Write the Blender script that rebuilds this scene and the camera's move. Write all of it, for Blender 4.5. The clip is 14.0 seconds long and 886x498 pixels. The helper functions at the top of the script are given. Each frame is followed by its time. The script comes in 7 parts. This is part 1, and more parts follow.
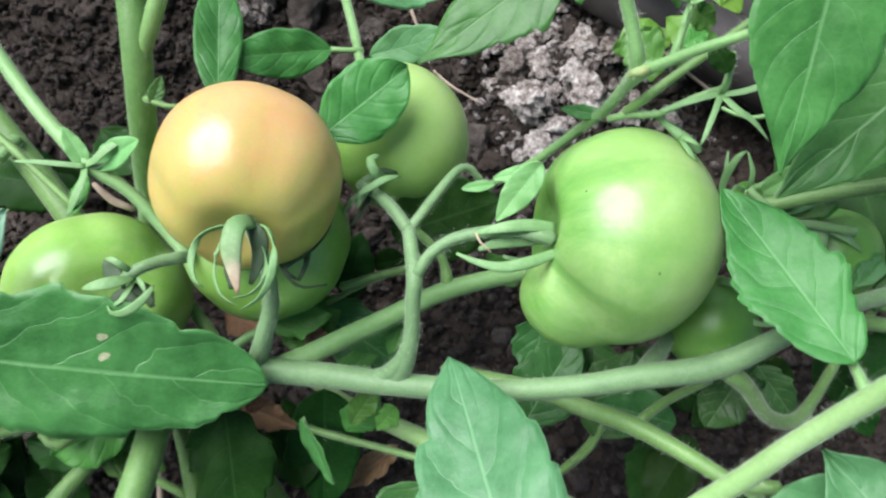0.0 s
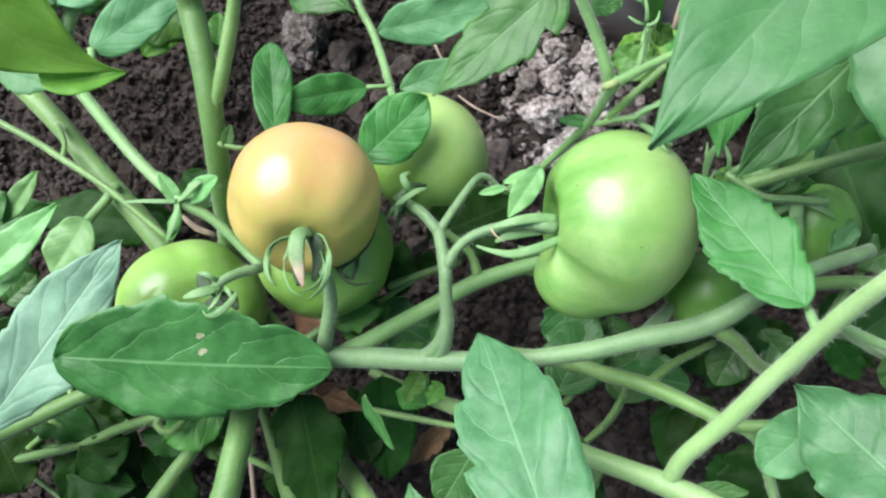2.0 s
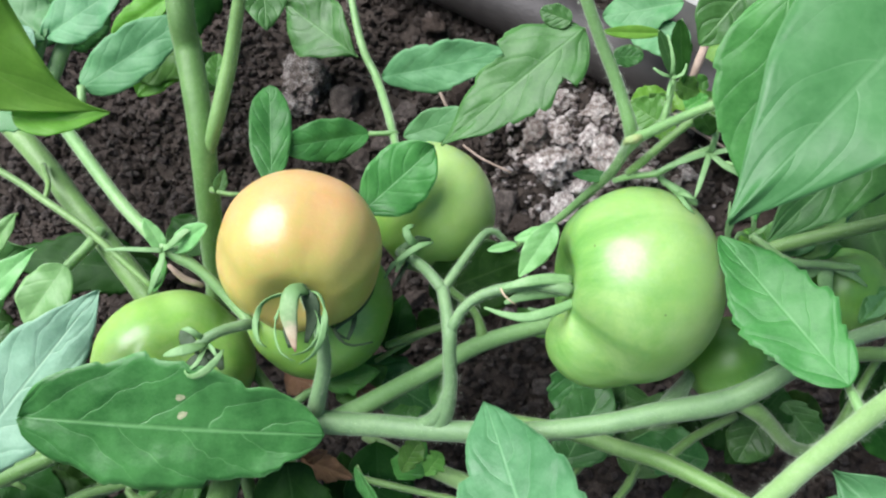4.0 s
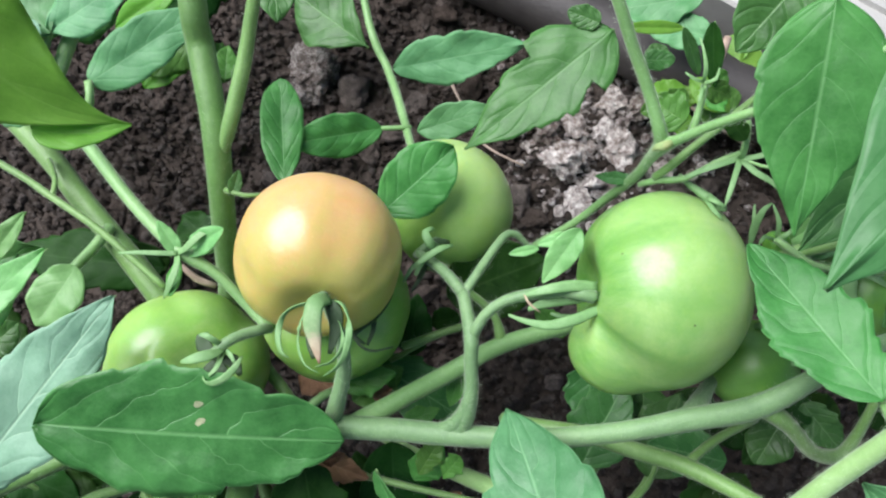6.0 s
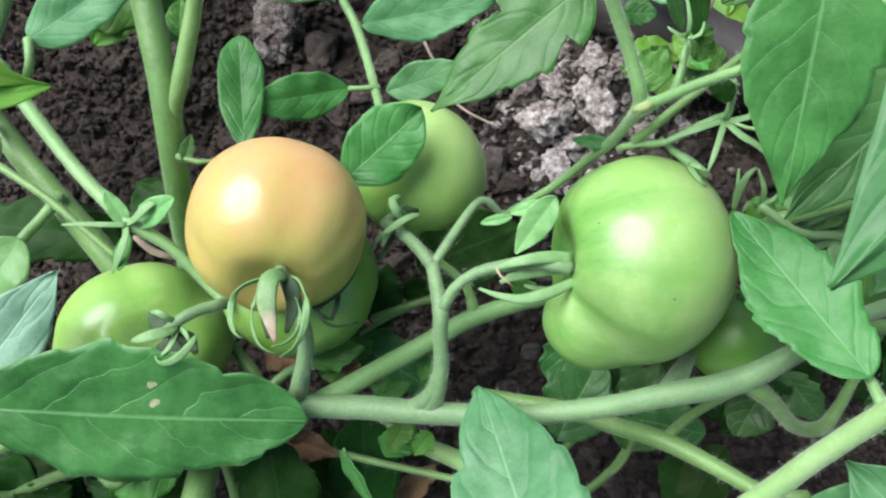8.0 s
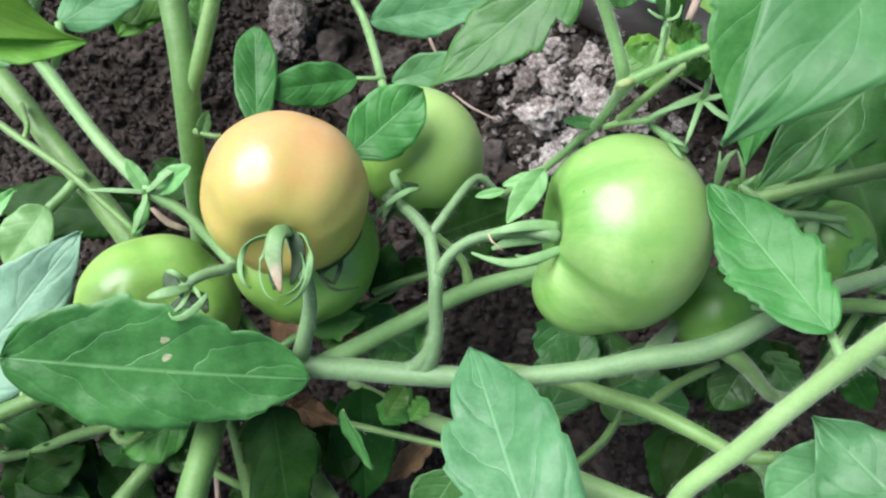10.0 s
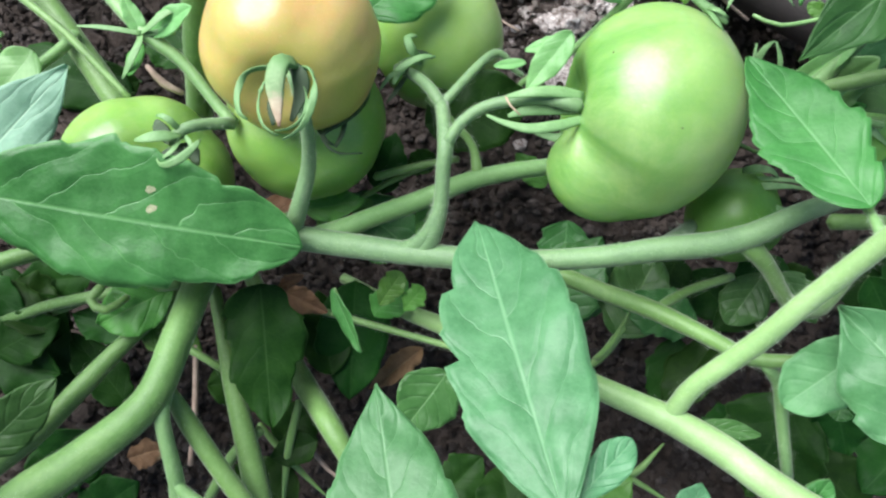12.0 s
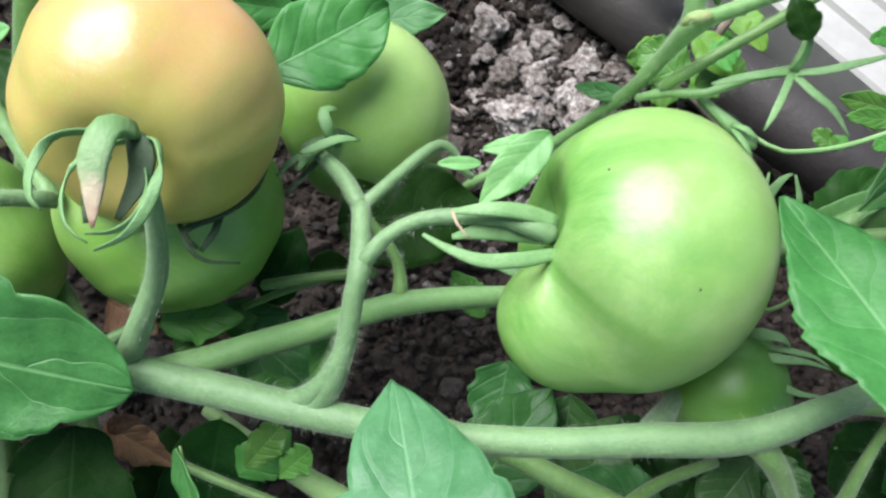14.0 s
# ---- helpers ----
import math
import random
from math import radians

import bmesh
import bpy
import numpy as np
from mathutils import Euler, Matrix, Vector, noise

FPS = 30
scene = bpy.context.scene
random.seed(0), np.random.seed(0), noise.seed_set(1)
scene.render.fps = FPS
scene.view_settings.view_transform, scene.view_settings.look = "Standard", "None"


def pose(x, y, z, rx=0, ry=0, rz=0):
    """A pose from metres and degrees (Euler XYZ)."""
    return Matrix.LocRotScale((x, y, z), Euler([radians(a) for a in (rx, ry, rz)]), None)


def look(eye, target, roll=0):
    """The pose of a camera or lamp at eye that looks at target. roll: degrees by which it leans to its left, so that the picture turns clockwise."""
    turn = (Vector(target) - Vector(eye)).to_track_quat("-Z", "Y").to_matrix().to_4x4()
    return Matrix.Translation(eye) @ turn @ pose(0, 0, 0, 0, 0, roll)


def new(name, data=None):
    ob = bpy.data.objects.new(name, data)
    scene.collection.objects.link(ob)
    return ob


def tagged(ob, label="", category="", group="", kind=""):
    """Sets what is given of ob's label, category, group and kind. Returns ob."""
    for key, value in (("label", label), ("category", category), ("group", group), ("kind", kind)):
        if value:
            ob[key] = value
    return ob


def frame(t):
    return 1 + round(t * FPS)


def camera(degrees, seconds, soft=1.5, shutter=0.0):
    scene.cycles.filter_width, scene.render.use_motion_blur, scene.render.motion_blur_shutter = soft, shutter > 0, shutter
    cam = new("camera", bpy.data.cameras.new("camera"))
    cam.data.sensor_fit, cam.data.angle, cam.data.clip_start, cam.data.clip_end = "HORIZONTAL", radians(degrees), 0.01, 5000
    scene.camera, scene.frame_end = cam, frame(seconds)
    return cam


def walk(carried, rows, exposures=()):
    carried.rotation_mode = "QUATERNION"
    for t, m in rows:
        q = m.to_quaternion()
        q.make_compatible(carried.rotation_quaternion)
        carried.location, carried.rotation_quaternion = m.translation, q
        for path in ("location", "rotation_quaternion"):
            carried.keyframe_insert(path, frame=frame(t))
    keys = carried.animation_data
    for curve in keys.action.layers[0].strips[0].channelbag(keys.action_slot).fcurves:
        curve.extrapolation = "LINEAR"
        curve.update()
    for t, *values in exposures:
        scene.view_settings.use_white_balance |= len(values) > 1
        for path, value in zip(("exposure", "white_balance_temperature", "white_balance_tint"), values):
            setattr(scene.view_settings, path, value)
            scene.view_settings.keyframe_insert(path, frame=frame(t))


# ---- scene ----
cam = camera(64.0, 14.0, soft=2.2, shutter=0.3)
PATH = [
    (0, (0.044, 0.048, 0.425), (-0.003, 0.439, -1.536), -2.5),
    (0.5, (0.043, 0.042, 0.459), (-0.056, 0.371, -1.511), -16.0),
    (1, (0.054, 0.046, 0.47), (-0.129, 0.438, -1.483), -25.1),
    (1.5, (0.068, 0.034, 0.477), (-0.143, 0.441, -1.47), -27.7),
    (2, (0.062, 0.027, 0.479), (-0.152, 0.462, -1.462), -25.9),
    (2.5, (0.053, 0.032, 0.471), (-0.166, 0.585, -1.438), -19.6),
    (3, (0.062, 0.036, 0.462), (-0.137, 0.597, -1.447), -17.8),
    (5.5, (0.04, 0.043, 0.457), (-0.153, 0.568, -1.464), -18.8),
    (6, (0.042, 0.051, 0.457), (-0.138, 0.547, -1.472), -18.4),
    (6.5, (0.037, 0.049, 0.447), (-0.115, 0.523, -1.49), -14.8),
    (7, (0.036, 0.042, 0.442), (-0.093, 0.498, -1.501), -13.7),
    (7.5, (0.039, 0.053, 0.447), (-0.092, 0.464, -1.506), -16.4),
    (8, (0.047, 0.059, 0.44), (-0.085, 0.449, -1.517), -17.6),
    (10.5, (0.059, 0.012, 0.456), (-0.107, 0.463, -1.486), -16.9),
    (11, (0.069, -0.01, 0.43), (-0.107, 0.413, -1.516), -16.5),
    (11.5, (0.061, -0.013, 0.426), (-0.098, 0.389, -1.527), -14.4),
    (12, (0.051, -0.009, 0.425), (-0.089, 0.395, -1.529), -12.4),
    (12.5, (0.03, 0.002, 0.399), (-0.103, 0.43, -1.55), -7.4),
    (13, (0.039, 0.039, 0.357), (0.004, 0.582, -1.567), 2.5),
    (13.5, (0.054, 0.046, 0.365), (0.087, 0.624, -1.549), 12.9),
    (14, (0.043, 0.036, 0.349), (0.107, 0.659, -1.55), 17.4),
]
SKY, SUN, SUN_ANGLE, EXPOSURE = 0.09, 5.7, 52, 0.5
walk(cam, [(t, look(eye, target, roll)) for t, eye, target, roll in PATH],
     [(t, EXPOSURE + e) for t, e in ((0, -0.06), (0.5, -0.02), (2, 0.0), (3, 0.0), (5.5, -0.14), (7.5, -0.14), (8, -0.1), (10.5, -0.02), (11.5, 0.05), (12.5, 0.07), (13, 0.1), (13.5, 0.1), (14, 0.04))])
SUN_FROM = (-0.45, 0.27, 0.85)

# ---- light ----
world = bpy.data.worlds.new("sky")
scene.world = world
world.use_nodes = True
wn = world.node_tree.nodes
sky = wn.new("ShaderNodeTexSky")
sky.sky_type, sky.sun_disc = "NISHITA", False
sky.air_density, sky.dust_density, sky.ozone_density = 0.9, 2.0, 0.5
sky.sun_elevation = math.atan2(SUN_FROM[2], math.hypot(SUN_FROM[0], SUN_FROM[1]))
sky.sun_rotation = math.atan2(SUN_FROM[0], SUN_FROM[1])
world.node_tree.links.new(sky.outputs[0], wn["Background"].inputs[0])
wn["Background"].inputs[1].default_value = SKY
sun = new("sun", bpy.data.lights.new("sun", "SUN"))
sun.data.energy, sun.data.angle, sun.data.color = SUN, radians(SUN_ANGLE), (1.0, 1.0, 1.055)
sun.matrix_world = look(SUN_FROM, (0, 0, 0))
scene.view_settings.exposure = EXPOSURE


# ---- materials ----
def nodes_of(name):
    m = bpy.data.materials.new(name)
    m.use_nodes = True
    nt = m.node_tree
    return m, nt, nt.nodes["Principled BSDF"]


def ramp(nt, fac, stops):
    n = nt.nodes.new("ShaderNodeValToRGB")
    while len(n.color_ramp.elements) < len(stops):
        n.color_ramp.elements.new(0.5)
    for e, (p, c) in zip(n.color_ramp.elements, stops):
        e.position, e.color = p, (*c, 1)
    nt.links.new(fac, n.inputs[0])
    return n.outputs[0]


def noise_tex(nt, scale, detail=4.0, rough=0.6, coord="Object", distort=0.0):
    c = nt.nodes.new("ShaderNodeTexCoord")
    n = nt.nodes.new("ShaderNodeTexNoise")
    n.inputs["Scale"].default_value, n.inputs["Detail"].default_value = scale, detail
    n.inputs["Roughness"].default_value, n.inputs["Distortion"].default_value = rough, distort
    nt.links.new(c.outputs[coord], n.inputs["Vector"])
    return n.outputs["Fac"]


def math_node(nt, op, a, b=0.0, c=0.0):
    n = nt.nodes.new("ShaderNodeMath")
    n.operation = op
    for i, v in enumerate((a, b, c)):
        if isinstance(v, (int, float)):
            n.inputs[i].default_value = v
        else:
            nt.links.new(v, n.inputs[i])
    return n.outputs[0]


def mix_col(nt, fac, a, b, mode="MIX"):
    n = nt.nodes.new("ShaderNodeMix")
    n.data_type, n.blend_type = "RGBA", mode
    for key, v in ((0, fac), (6, a), (7, b)):
        if isinstance(v, (int, float)):
            n.inputs[key].default_value = v
        elif isinstance(v, tuple):
            n.inputs[key].default_value = (*v, 1)
        else:
            nt.links.new(v, n.inputs[key])
    return n.outputs[2]


def bump(nt, bsdf, height, strength, distance):
    n = nt.nodes.new("ShaderNodeBump")
    n.inputs["Strength"].default_value, n.inputs["Distance"].default_value = strength, distance
    nt.links.new(height, n.inputs["Height"])
    nt.links.new(n.outputs[0], bsdf.inputs["Normal"])
    return n.outputs[0]


def random_of(nt):
    return nt.nodes.new("ShaderNodeObjectInfo").outputs["Random"]


def leaf_material(name, dark, light, vein, rough=0.5, glow=0.3, relief=1.0, gloss=0.36):
    """Leaf blade: thin veins from its own coordinates, mottling at three scales, fine down, light that comes through."""
    m, nt, bsdf = nodes_of(name)
    uv = nt.nodes.new("ShaderNodeUVMap")
    uv.uv_map = "blade"
    sep = nt.nodes.new("ShaderNodeSeparateXYZ")
    nt.links.new(uv.outputs[0], sep.inputs[0])
    r = random_of(nt)
    half = math_node(nt, "MULTIPLY_ADD", sep.outputs[0], 2.0, -1.0)
    across = math_node(nt, "ABSOLUTE", half)
    flank = math_node(nt, "GREATER_THAN", half, 0.0)
    wob = math_node(nt, "MULTIPLY_ADD", noise_tex(nt, 40, 2), 1.1, math_node(nt, "MULTIPLY", r, 3.0))
    wob = math_node(nt, "MULTIPLY_ADD", flank, 0.45, wob)
    curve = math_node(nt, "MULTIPLY", math_node(nt, "POWER", across, 1.25), -1.7)
    lane = math_node(nt, "ADD", curve, math_node(nt, "MULTIPLY_ADD", sep.outputs[1], 5.2, wob))
    lane = math_node(nt, "ABSOLUTE", math_node(nt, "SUBTRACT", math_node(nt, "FRACT", lane), 0.5))
    side = nt.nodes.new("ShaderNodeMapRange")
    side.interpolation_type = "SMOOTHSTEP"
    nt.links.new(math_node(nt, "MULTIPLY_ADD", across, -0.022, 0.034), side.inputs[1])
    side.inputs[2].default_value = 0.0
    nt.links.new(lane, side.inputs[0])
    faint = math_node(nt, "MULTIPLY_ADD", across, -0.5, math_node(nt, "MULTIPLY_ADD", noise_tex(nt, 70, 3), 0.9, 0.5))
    faint = math_node(nt, "MINIMUM", math_node(nt, "MAXIMUM", faint, 0.0), 1.0)
    mid = nt.nodes.new("ShaderNodeMapRange")
    mid.interpolation_type = "SMOOTHSTEP"
    mid.inputs[1].default_value, mid.inputs[2].default_value = 0.05, 0.005
    nt.links.new(across, mid.inputs[0])
    veins = math_node(nt, "MAXIMUM", math_node(nt, "MULTIPLY", side.outputs[0], faint), mid.outputs[0])
    mottle = math_node(nt, "MULTIPLY_ADD", noise_tex(nt, 26, 4, 0.6), 0.55, math_node(nt, "MULTIPLY", noise_tex(nt, 130, 5, 0.7), 0.5))
    blot = ramp(nt, mottle, [(0.4, dark), (0.62, light)])
    fine = noise_tex(nt, 1100, 3, 0.65)
    col = mix_col(nt, math_node(nt, "MULTIPLY_ADD", fine, 0.7, -0.2), blot, light)
    mesh = nt.nodes.new("ShaderNodeTexVoronoi")
    mesh.feature = "DISTANCE_TO_EDGE"
    mesh.inputs["Scale"].default_value = 420
    where = nt.nodes.new("ShaderNodeTexCoord")
    nt.links.new(where.outputs["Object"], mesh.inputs["Vector"])
    cell = math_node(nt, "MINIMUM", mesh.outputs["Distance"], 0.16)
    col = mix_col(nt, math_node(nt, "MULTIPLY_ADD", cell, -0.35, 0.056), col, vein)
    col = mix_col(nt, math_node(nt, "MULTIPLY", veins, 0.62 * relief), col, vein)
    rim = ramp(nt, math_node(nt, "ADD", across, math_node(nt, "MULTIPLY_ADD", noise_tex(nt, 300, 2), 0.03, -0.015)), [(0.955, (0, 0, 0)), (0.985, (0.45, 0.45, 0.45))])
    col = mix_col(nt, rim, col, vein)
    flecks = ramp(nt, noise_tex(nt, 520, 2, 0.5), [(0.7, (0, 0, 0)), (0.78, (1, 1, 1))])
    col = mix_col(nt, math_node(nt, "MULTIPLY", flecks, 0.22), col, vein)
    hue = nt.nodes.new("ShaderNodeHueSaturation")
    nt.links.new(math_node(nt, "MULTIPLY_ADD", r, 0.03, 0.485), hue.inputs["Hue"])
    nt.links.new(math_node(nt, "MULTIPLY_ADD", r, 0.35, 0.82), hue.inputs["Value"])
    nt.links.new(col, hue.inputs["Color"])
    nt.links.new(hue.outputs[0], bsdf.inputs["Base Color"])
    nt.links.new(math_node(nt, "MULTIPLY_ADD", noise_tex(nt, 160, 4), 0.35, rough - 0.26), bsdf.inputs["Roughness"])
    bsdf.inputs["Specular IOR Level"].default_value = gloss
    quilt = math_node(nt, "MULTIPLY_ADD", math_node(nt, "MINIMUM", lane, 0.2), 2.2, math_node(nt, "MULTIPLY", noise_tex(nt, 180, 2), 0.45))
    quilt = math_node(nt, "MULTIPLY_ADD", noise_tex(nt, 55, 2), 0.9, quilt)
    height = math_node(nt, "SUBTRACT", math_node(nt, "MULTIPLY_ADD", cell, 0.3, quilt), math_node(nt, "MULTIPLY", veins, 0.45))
    nrm = bump(nt, bsdf, height, 0.42 * relief, 0.0012)
    tr = nt.nodes.new("ShaderNodeBsdfTranslucent")
    bright = nt.nodes.new("ShaderNodeHueSaturation")
    bright.inputs["Hue"].default_value = 0.485
    bright.inputs["Saturation"].default_value, bright.inputs["Value"].default_value = 1.2, 1.7
    nt.links.new(hue.outputs[0], bright.inputs["Color"])
    nt.links.new(bright.outputs[0], tr.inputs[0])
    nt.links.new(nrm, tr.inputs["Normal"])
    mx = nt.nodes.new("ShaderNodeMixShader")
    mx.inputs[0].default_value = glow
    nt.links.new(bsdf.outputs[0], mx.inputs[1])
    nt.links.new(tr.outputs[0], mx.inputs[2])
    nt.links.new(mx.outputs[0], nt.nodes["Material Output"].inputs[0])
    return m


def skin_material(name, stops, rough, scale=30, bump_scale=700, bump_by=0.12, coat=0.0, sss=0.0, sheen=0.0):
    """Smooth living skin: soft blotches, fine pores."""
    m, nt, bsdf = nodes_of(name)
    a = noise_tex(nt, scale, 3, 0.55)
    b = noise_tex(nt, scale * 12, 3, 0.6)
    fac = math_node(nt, "MULTIPLY_ADD", b, 0.3, math_node(nt, "MULTIPLY", a, 0.75))
    nt.links.new(ramp(nt, fac, stops), bsdf.inputs["Base Color"])
    bsdf.inputs["Roughness"].default_value = rough
    bsdf.inputs["Coat Weight"].default_value, bsdf.inputs["Coat Roughness"].default_value = coat, 0.35
    bsdf.inputs["Sheen Weight"].default_value, bsdf.inputs["Sheen Roughness"].default_value = sheen, 0.4
    if sss:
        bsdf.inputs["Subsurface Weight"].default_value = sss
        bsdf.inputs["Subsurface Radius"].default_value = (0.5, 0.6, 0.2)
        bsdf.inputs["Subsurface Scale"].default_value = 0.01
    bump(nt, bsdf, math_node(nt, "ADD", noise_tex(nt, bump_scale, 3), math_node(nt, "MULTIPLY", noise_tex(nt, 210, 4), 1.5)), bump_by, 0.0008)
    return m


def fruit_material(name, top, belly, shoulder, blush, rough=0.4, spec=0.5):
    """Tomato skin: its colour changes from the stalk end (shoulder) to the blossom end, with streaks from pole to pole."""
    m, nt, bsdf = nodes_of(name)
    uv = nt.nodes.new("ShaderNodeUVMap")
    uv.uv_map = "skin"
    sep = nt.nodes.new("ShaderNodeSeparateXYZ")
    nt.links.new(uv.outputs[0], sep.inputs[0])
    soft = math_node(nt, "MULTIPLY_ADD", noise_tex(nt, 30, 4), 0.5, -0.25)
    col = ramp(nt, math_node(nt, "ADD", sep.outputs[1], soft), [(0.2, shoulder), (0.54, top), (0.85, belly)])
    col = mix_col(nt, ramp(nt, noise_tex(nt, 26, 6, 0.72, distort=0.6), [(0.42, (0, 0, 0)), (0.72, (0.85, 0.85, 0.85))]), col, blush)
    streak = nt.nodes.new("ShaderNodeTexNoise")
    streak.inputs["Scale"].default_value, streak.inputs["Detail"].default_value = 1.0, 3
    cmb = nt.nodes.new("ShaderNodeCombineXYZ")
    nt.links.new(math_node(nt, "MULTIPLY", sep.outputs[0], 55), cmb.inputs[0])
    nt.links.new(math_node(nt, "MULTIPLY", sep.outputs[1], 2.0), cmb.inputs[1])
    nt.links.new(cmb.outputs[0], streak.inputs["Vector"])
    col = mix_col(nt, math_node(nt, "MULTIPLY", streak.outputs["Fac"], 0.3), col, shoulder)
    band = nt.nodes.new("ShaderNodeTexNoise")
    band.inputs["Scale"].default_value, band.inputs["Detail"].default_value = 1.0, 2
    wide = nt.nodes.new("ShaderNodeCombineXYZ")
    nt.links.new(math_node(nt, "MULTIPLY", sep.outputs[0], 17), wide.inputs[0])
    nt.links.new(math_node(nt, "MULTIPLY", sep.outputs[1], 0.8), wide.inputs[1])
    nt.links.new(wide.outputs[0], band.inputs["Vector"])
    near_stalk = ramp(nt, sep.outputs[1], [(0.3, (1, 1, 1)), (0.75, (0, 0, 0))])
    dark_band = ramp(nt, band.outputs["Fac"], [(0.48, (0, 0, 0)), (0.66, (0.75, 0.75, 0.75))])
    col = mix_col(nt, math_node(nt, "MULTIPLY", dark_band, near_stalk), col, shoulder)
    patch = ramp(nt, noise_tex(nt, 95, 5, 0.7, distort=0.4), [(0.5, (0, 0, 0)), (0.74, (0.28, 0.28, 0.28))])
    col = mix_col(nt, patch, col, shoulder)
    specks = ramp(nt, noise_tex(nt, 1500, 2), [(0.62, (0, 0, 0)), (0.7, (1, 1, 1))])
    col = mix_col(nt, math_node(nt, "MULTIPLY", specks, 0.25), col, belly)
    nt.links.new(col, bsdf.inputs["Base Color"])
    rr = math_node(nt, "MULTIPLY_ADD", noise_tex(nt, 60, 4), 0.16, rough - 0.08)
    nt.links.new(rr, bsdf.inputs["Roughness"])
    bsdf.inputs["Specular IOR Level"].default_value = spec
    bsdf.inputs["Subsurface Weight"].default_value = 0.45
    bsdf.inputs["Subsurface Radius"].default_value = (1.0, 0.85, 0.22)
    bsdf.inputs["Subsurface Scale"].default_value = 0.014
    bump(nt, bsdf, math_node(nt, "ADD", noise_tex(nt, 420, 3), math_node(nt, "MULTIPLY", noise_tex(nt, 40, 2), 6.0)), 0.22, 0.0006)
    return m


def earth_material(name, stops, scale, per_piece=False):
    m, nt, bsdf = nodes_of(name)
    a = noise_tex(nt, scale, 6, 0.7)
    b = noise_tex(nt, scale * 9, 5, 0.7)
    fac = math_node(nt, "MULTIPLY_ADD", b, 0.55, math_node(nt, "MULTIPLY", a, 0.5))
    col = ramp(nt, fac, stops)
    if per_piece:
        geo = nt.nodes.new("ShaderNodeNewGeometry")
        r = math_node(nt, "FRACT", math_node(nt, "ADD", random_of(nt), geo.outputs["Random Per Island"]))
        hue = nt.nodes.new("ShaderNodeHueSaturation")
        nt.links.new(math_node(nt, "MULTIPLY_ADD", r, 0.9, 0.55), hue.inputs["Value"])
        nt.links.new(math_node(nt, "MULTIPLY_ADD", r, -0.5, 1.2), hue.inputs["Saturation"])
        nt.links.new(col, hue.inputs["Color"])
        col = hue.outputs[0]
    nt.links.new(col, bsdf.inputs["Base Color"])
    bsdf.inputs["Roughness"].default_value = 0.9
    bsdf.inputs["Specular IOR Level"].default_value = 0.25
    bump(nt, bsdf, math_node(nt, "ADD", b, math_node(nt, "MULTIPLY", noise_tex(nt, scale * 40, 3), 0.5)), 0.9, 0.0025)
    return m


LEAF = leaf_material("leaf_green", (0.032, 0.118, 0.024), (0.07, 0.205, 0.052), (0.17, 0.36, 0.13))
# Darkened copy of the leaf green: undergrowth shade is put into the colour.
LEAF_SHADED = leaf_material("leaf_shaded", (0.008, 0.04, 0.006), (0.019, 0.07, 0.01), (0.06, 0.14, 0.04), 0.6, 0.28, 0.4, 0.12)
LEAF_PALE = leaf_material("leaf_pale", (0.065, 0.215, 0.075), (0.115, 0.305, 0.12), (0.2, 0.42, 0.19), 0.6, 0.25, 0.5)
LEAF_SILVER = leaf_material("leaf_underside", (0.13, 0.27, 0.16), (0.21, 0.37, 0.24), (0.33, 0.5, 0.34), 0.6, 0.25)
LEAF_YELLOW = leaf_material("leaf_yellow_green", (0.06, 0.2, 0.03), (0.11, 0.3, 0.06), (0.17, 0.36, 0.1), 0.5, 0.35)
LEAF_SUN = leaf_material("leaf_sunlit", (0.12, 0.31, 0.035), (0.19, 0.42, 0.065), (0.26, 0.48, 0.12), 0.5, 0.45, 0.4, 0.3)
LEAF_FRESH = leaf_material("leaf_fresh_green", (0.034, 0.16, 0.031), (0.074, 0.265, 0.062), (0.17, 0.4, 0.145), relief=0.75)
LEAF_BRIGHT = leaf_material("leaf_bright_green", (0.14, 0.33, 0.1), (0.23, 0.44, 0.17), (0.34, 0.54, 0.26), 0.45, 0.3, 0.35)
LEAF_DRY = leaf_material("leaf_dry", (0.13, 0.068, 0.034), (0.29, 0.165, 0.085), (0.34, 0.22, 0.13), 0.8, 0.15)
STEM = skin_material("stem_green", [(0.25, (0.08, 0.17, 0.04)), (0.55, (0.135, 0.265, 0.07)), (0.8, (0.2, 0.35, 0.115))], 0.5, 35, 900, 0.3, 0, 0.1, 0.25)
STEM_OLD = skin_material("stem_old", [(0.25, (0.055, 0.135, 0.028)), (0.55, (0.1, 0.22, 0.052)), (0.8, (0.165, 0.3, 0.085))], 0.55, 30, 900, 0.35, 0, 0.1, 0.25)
STEM_PALE = skin_material("stem_pale_green", [(0.25, (0.17, 0.33, 0.105)), (0.55, (0.265, 0.44, 0.165)), (0.8, (0.37, 0.55, 0.26))], 0.5, 35, 900, 0.3, 0, 0.1, 0.25)
# Leaf green made paler: light from the blades' angle is put into the colour.
LEAF_LIT = leaf_material("leaf_lit_green", (0.055, 0.188, 0.07), (0.108, 0.29, 0.125), (0.2, 0.42, 0.21), 0.5, 0.28)
LEAF_NEAR = leaf_material("leaf_smooth_green", (0.04, 0.165, 0.052), (0.085, 0.26, 0.095), (0.17, 0.38, 0.17), 0.5, 0.3, 0.4)
STEM_GREY = skin_material("stem_grey_green", [(0.25, (0.085, 0.17, 0.07)), (0.55, (0.145, 0.262, 0.11)), (0.8, (0.22, 0.35, 0.165))], 0.55, 40, 900, 0.35, 0, 0.1, 0.25)
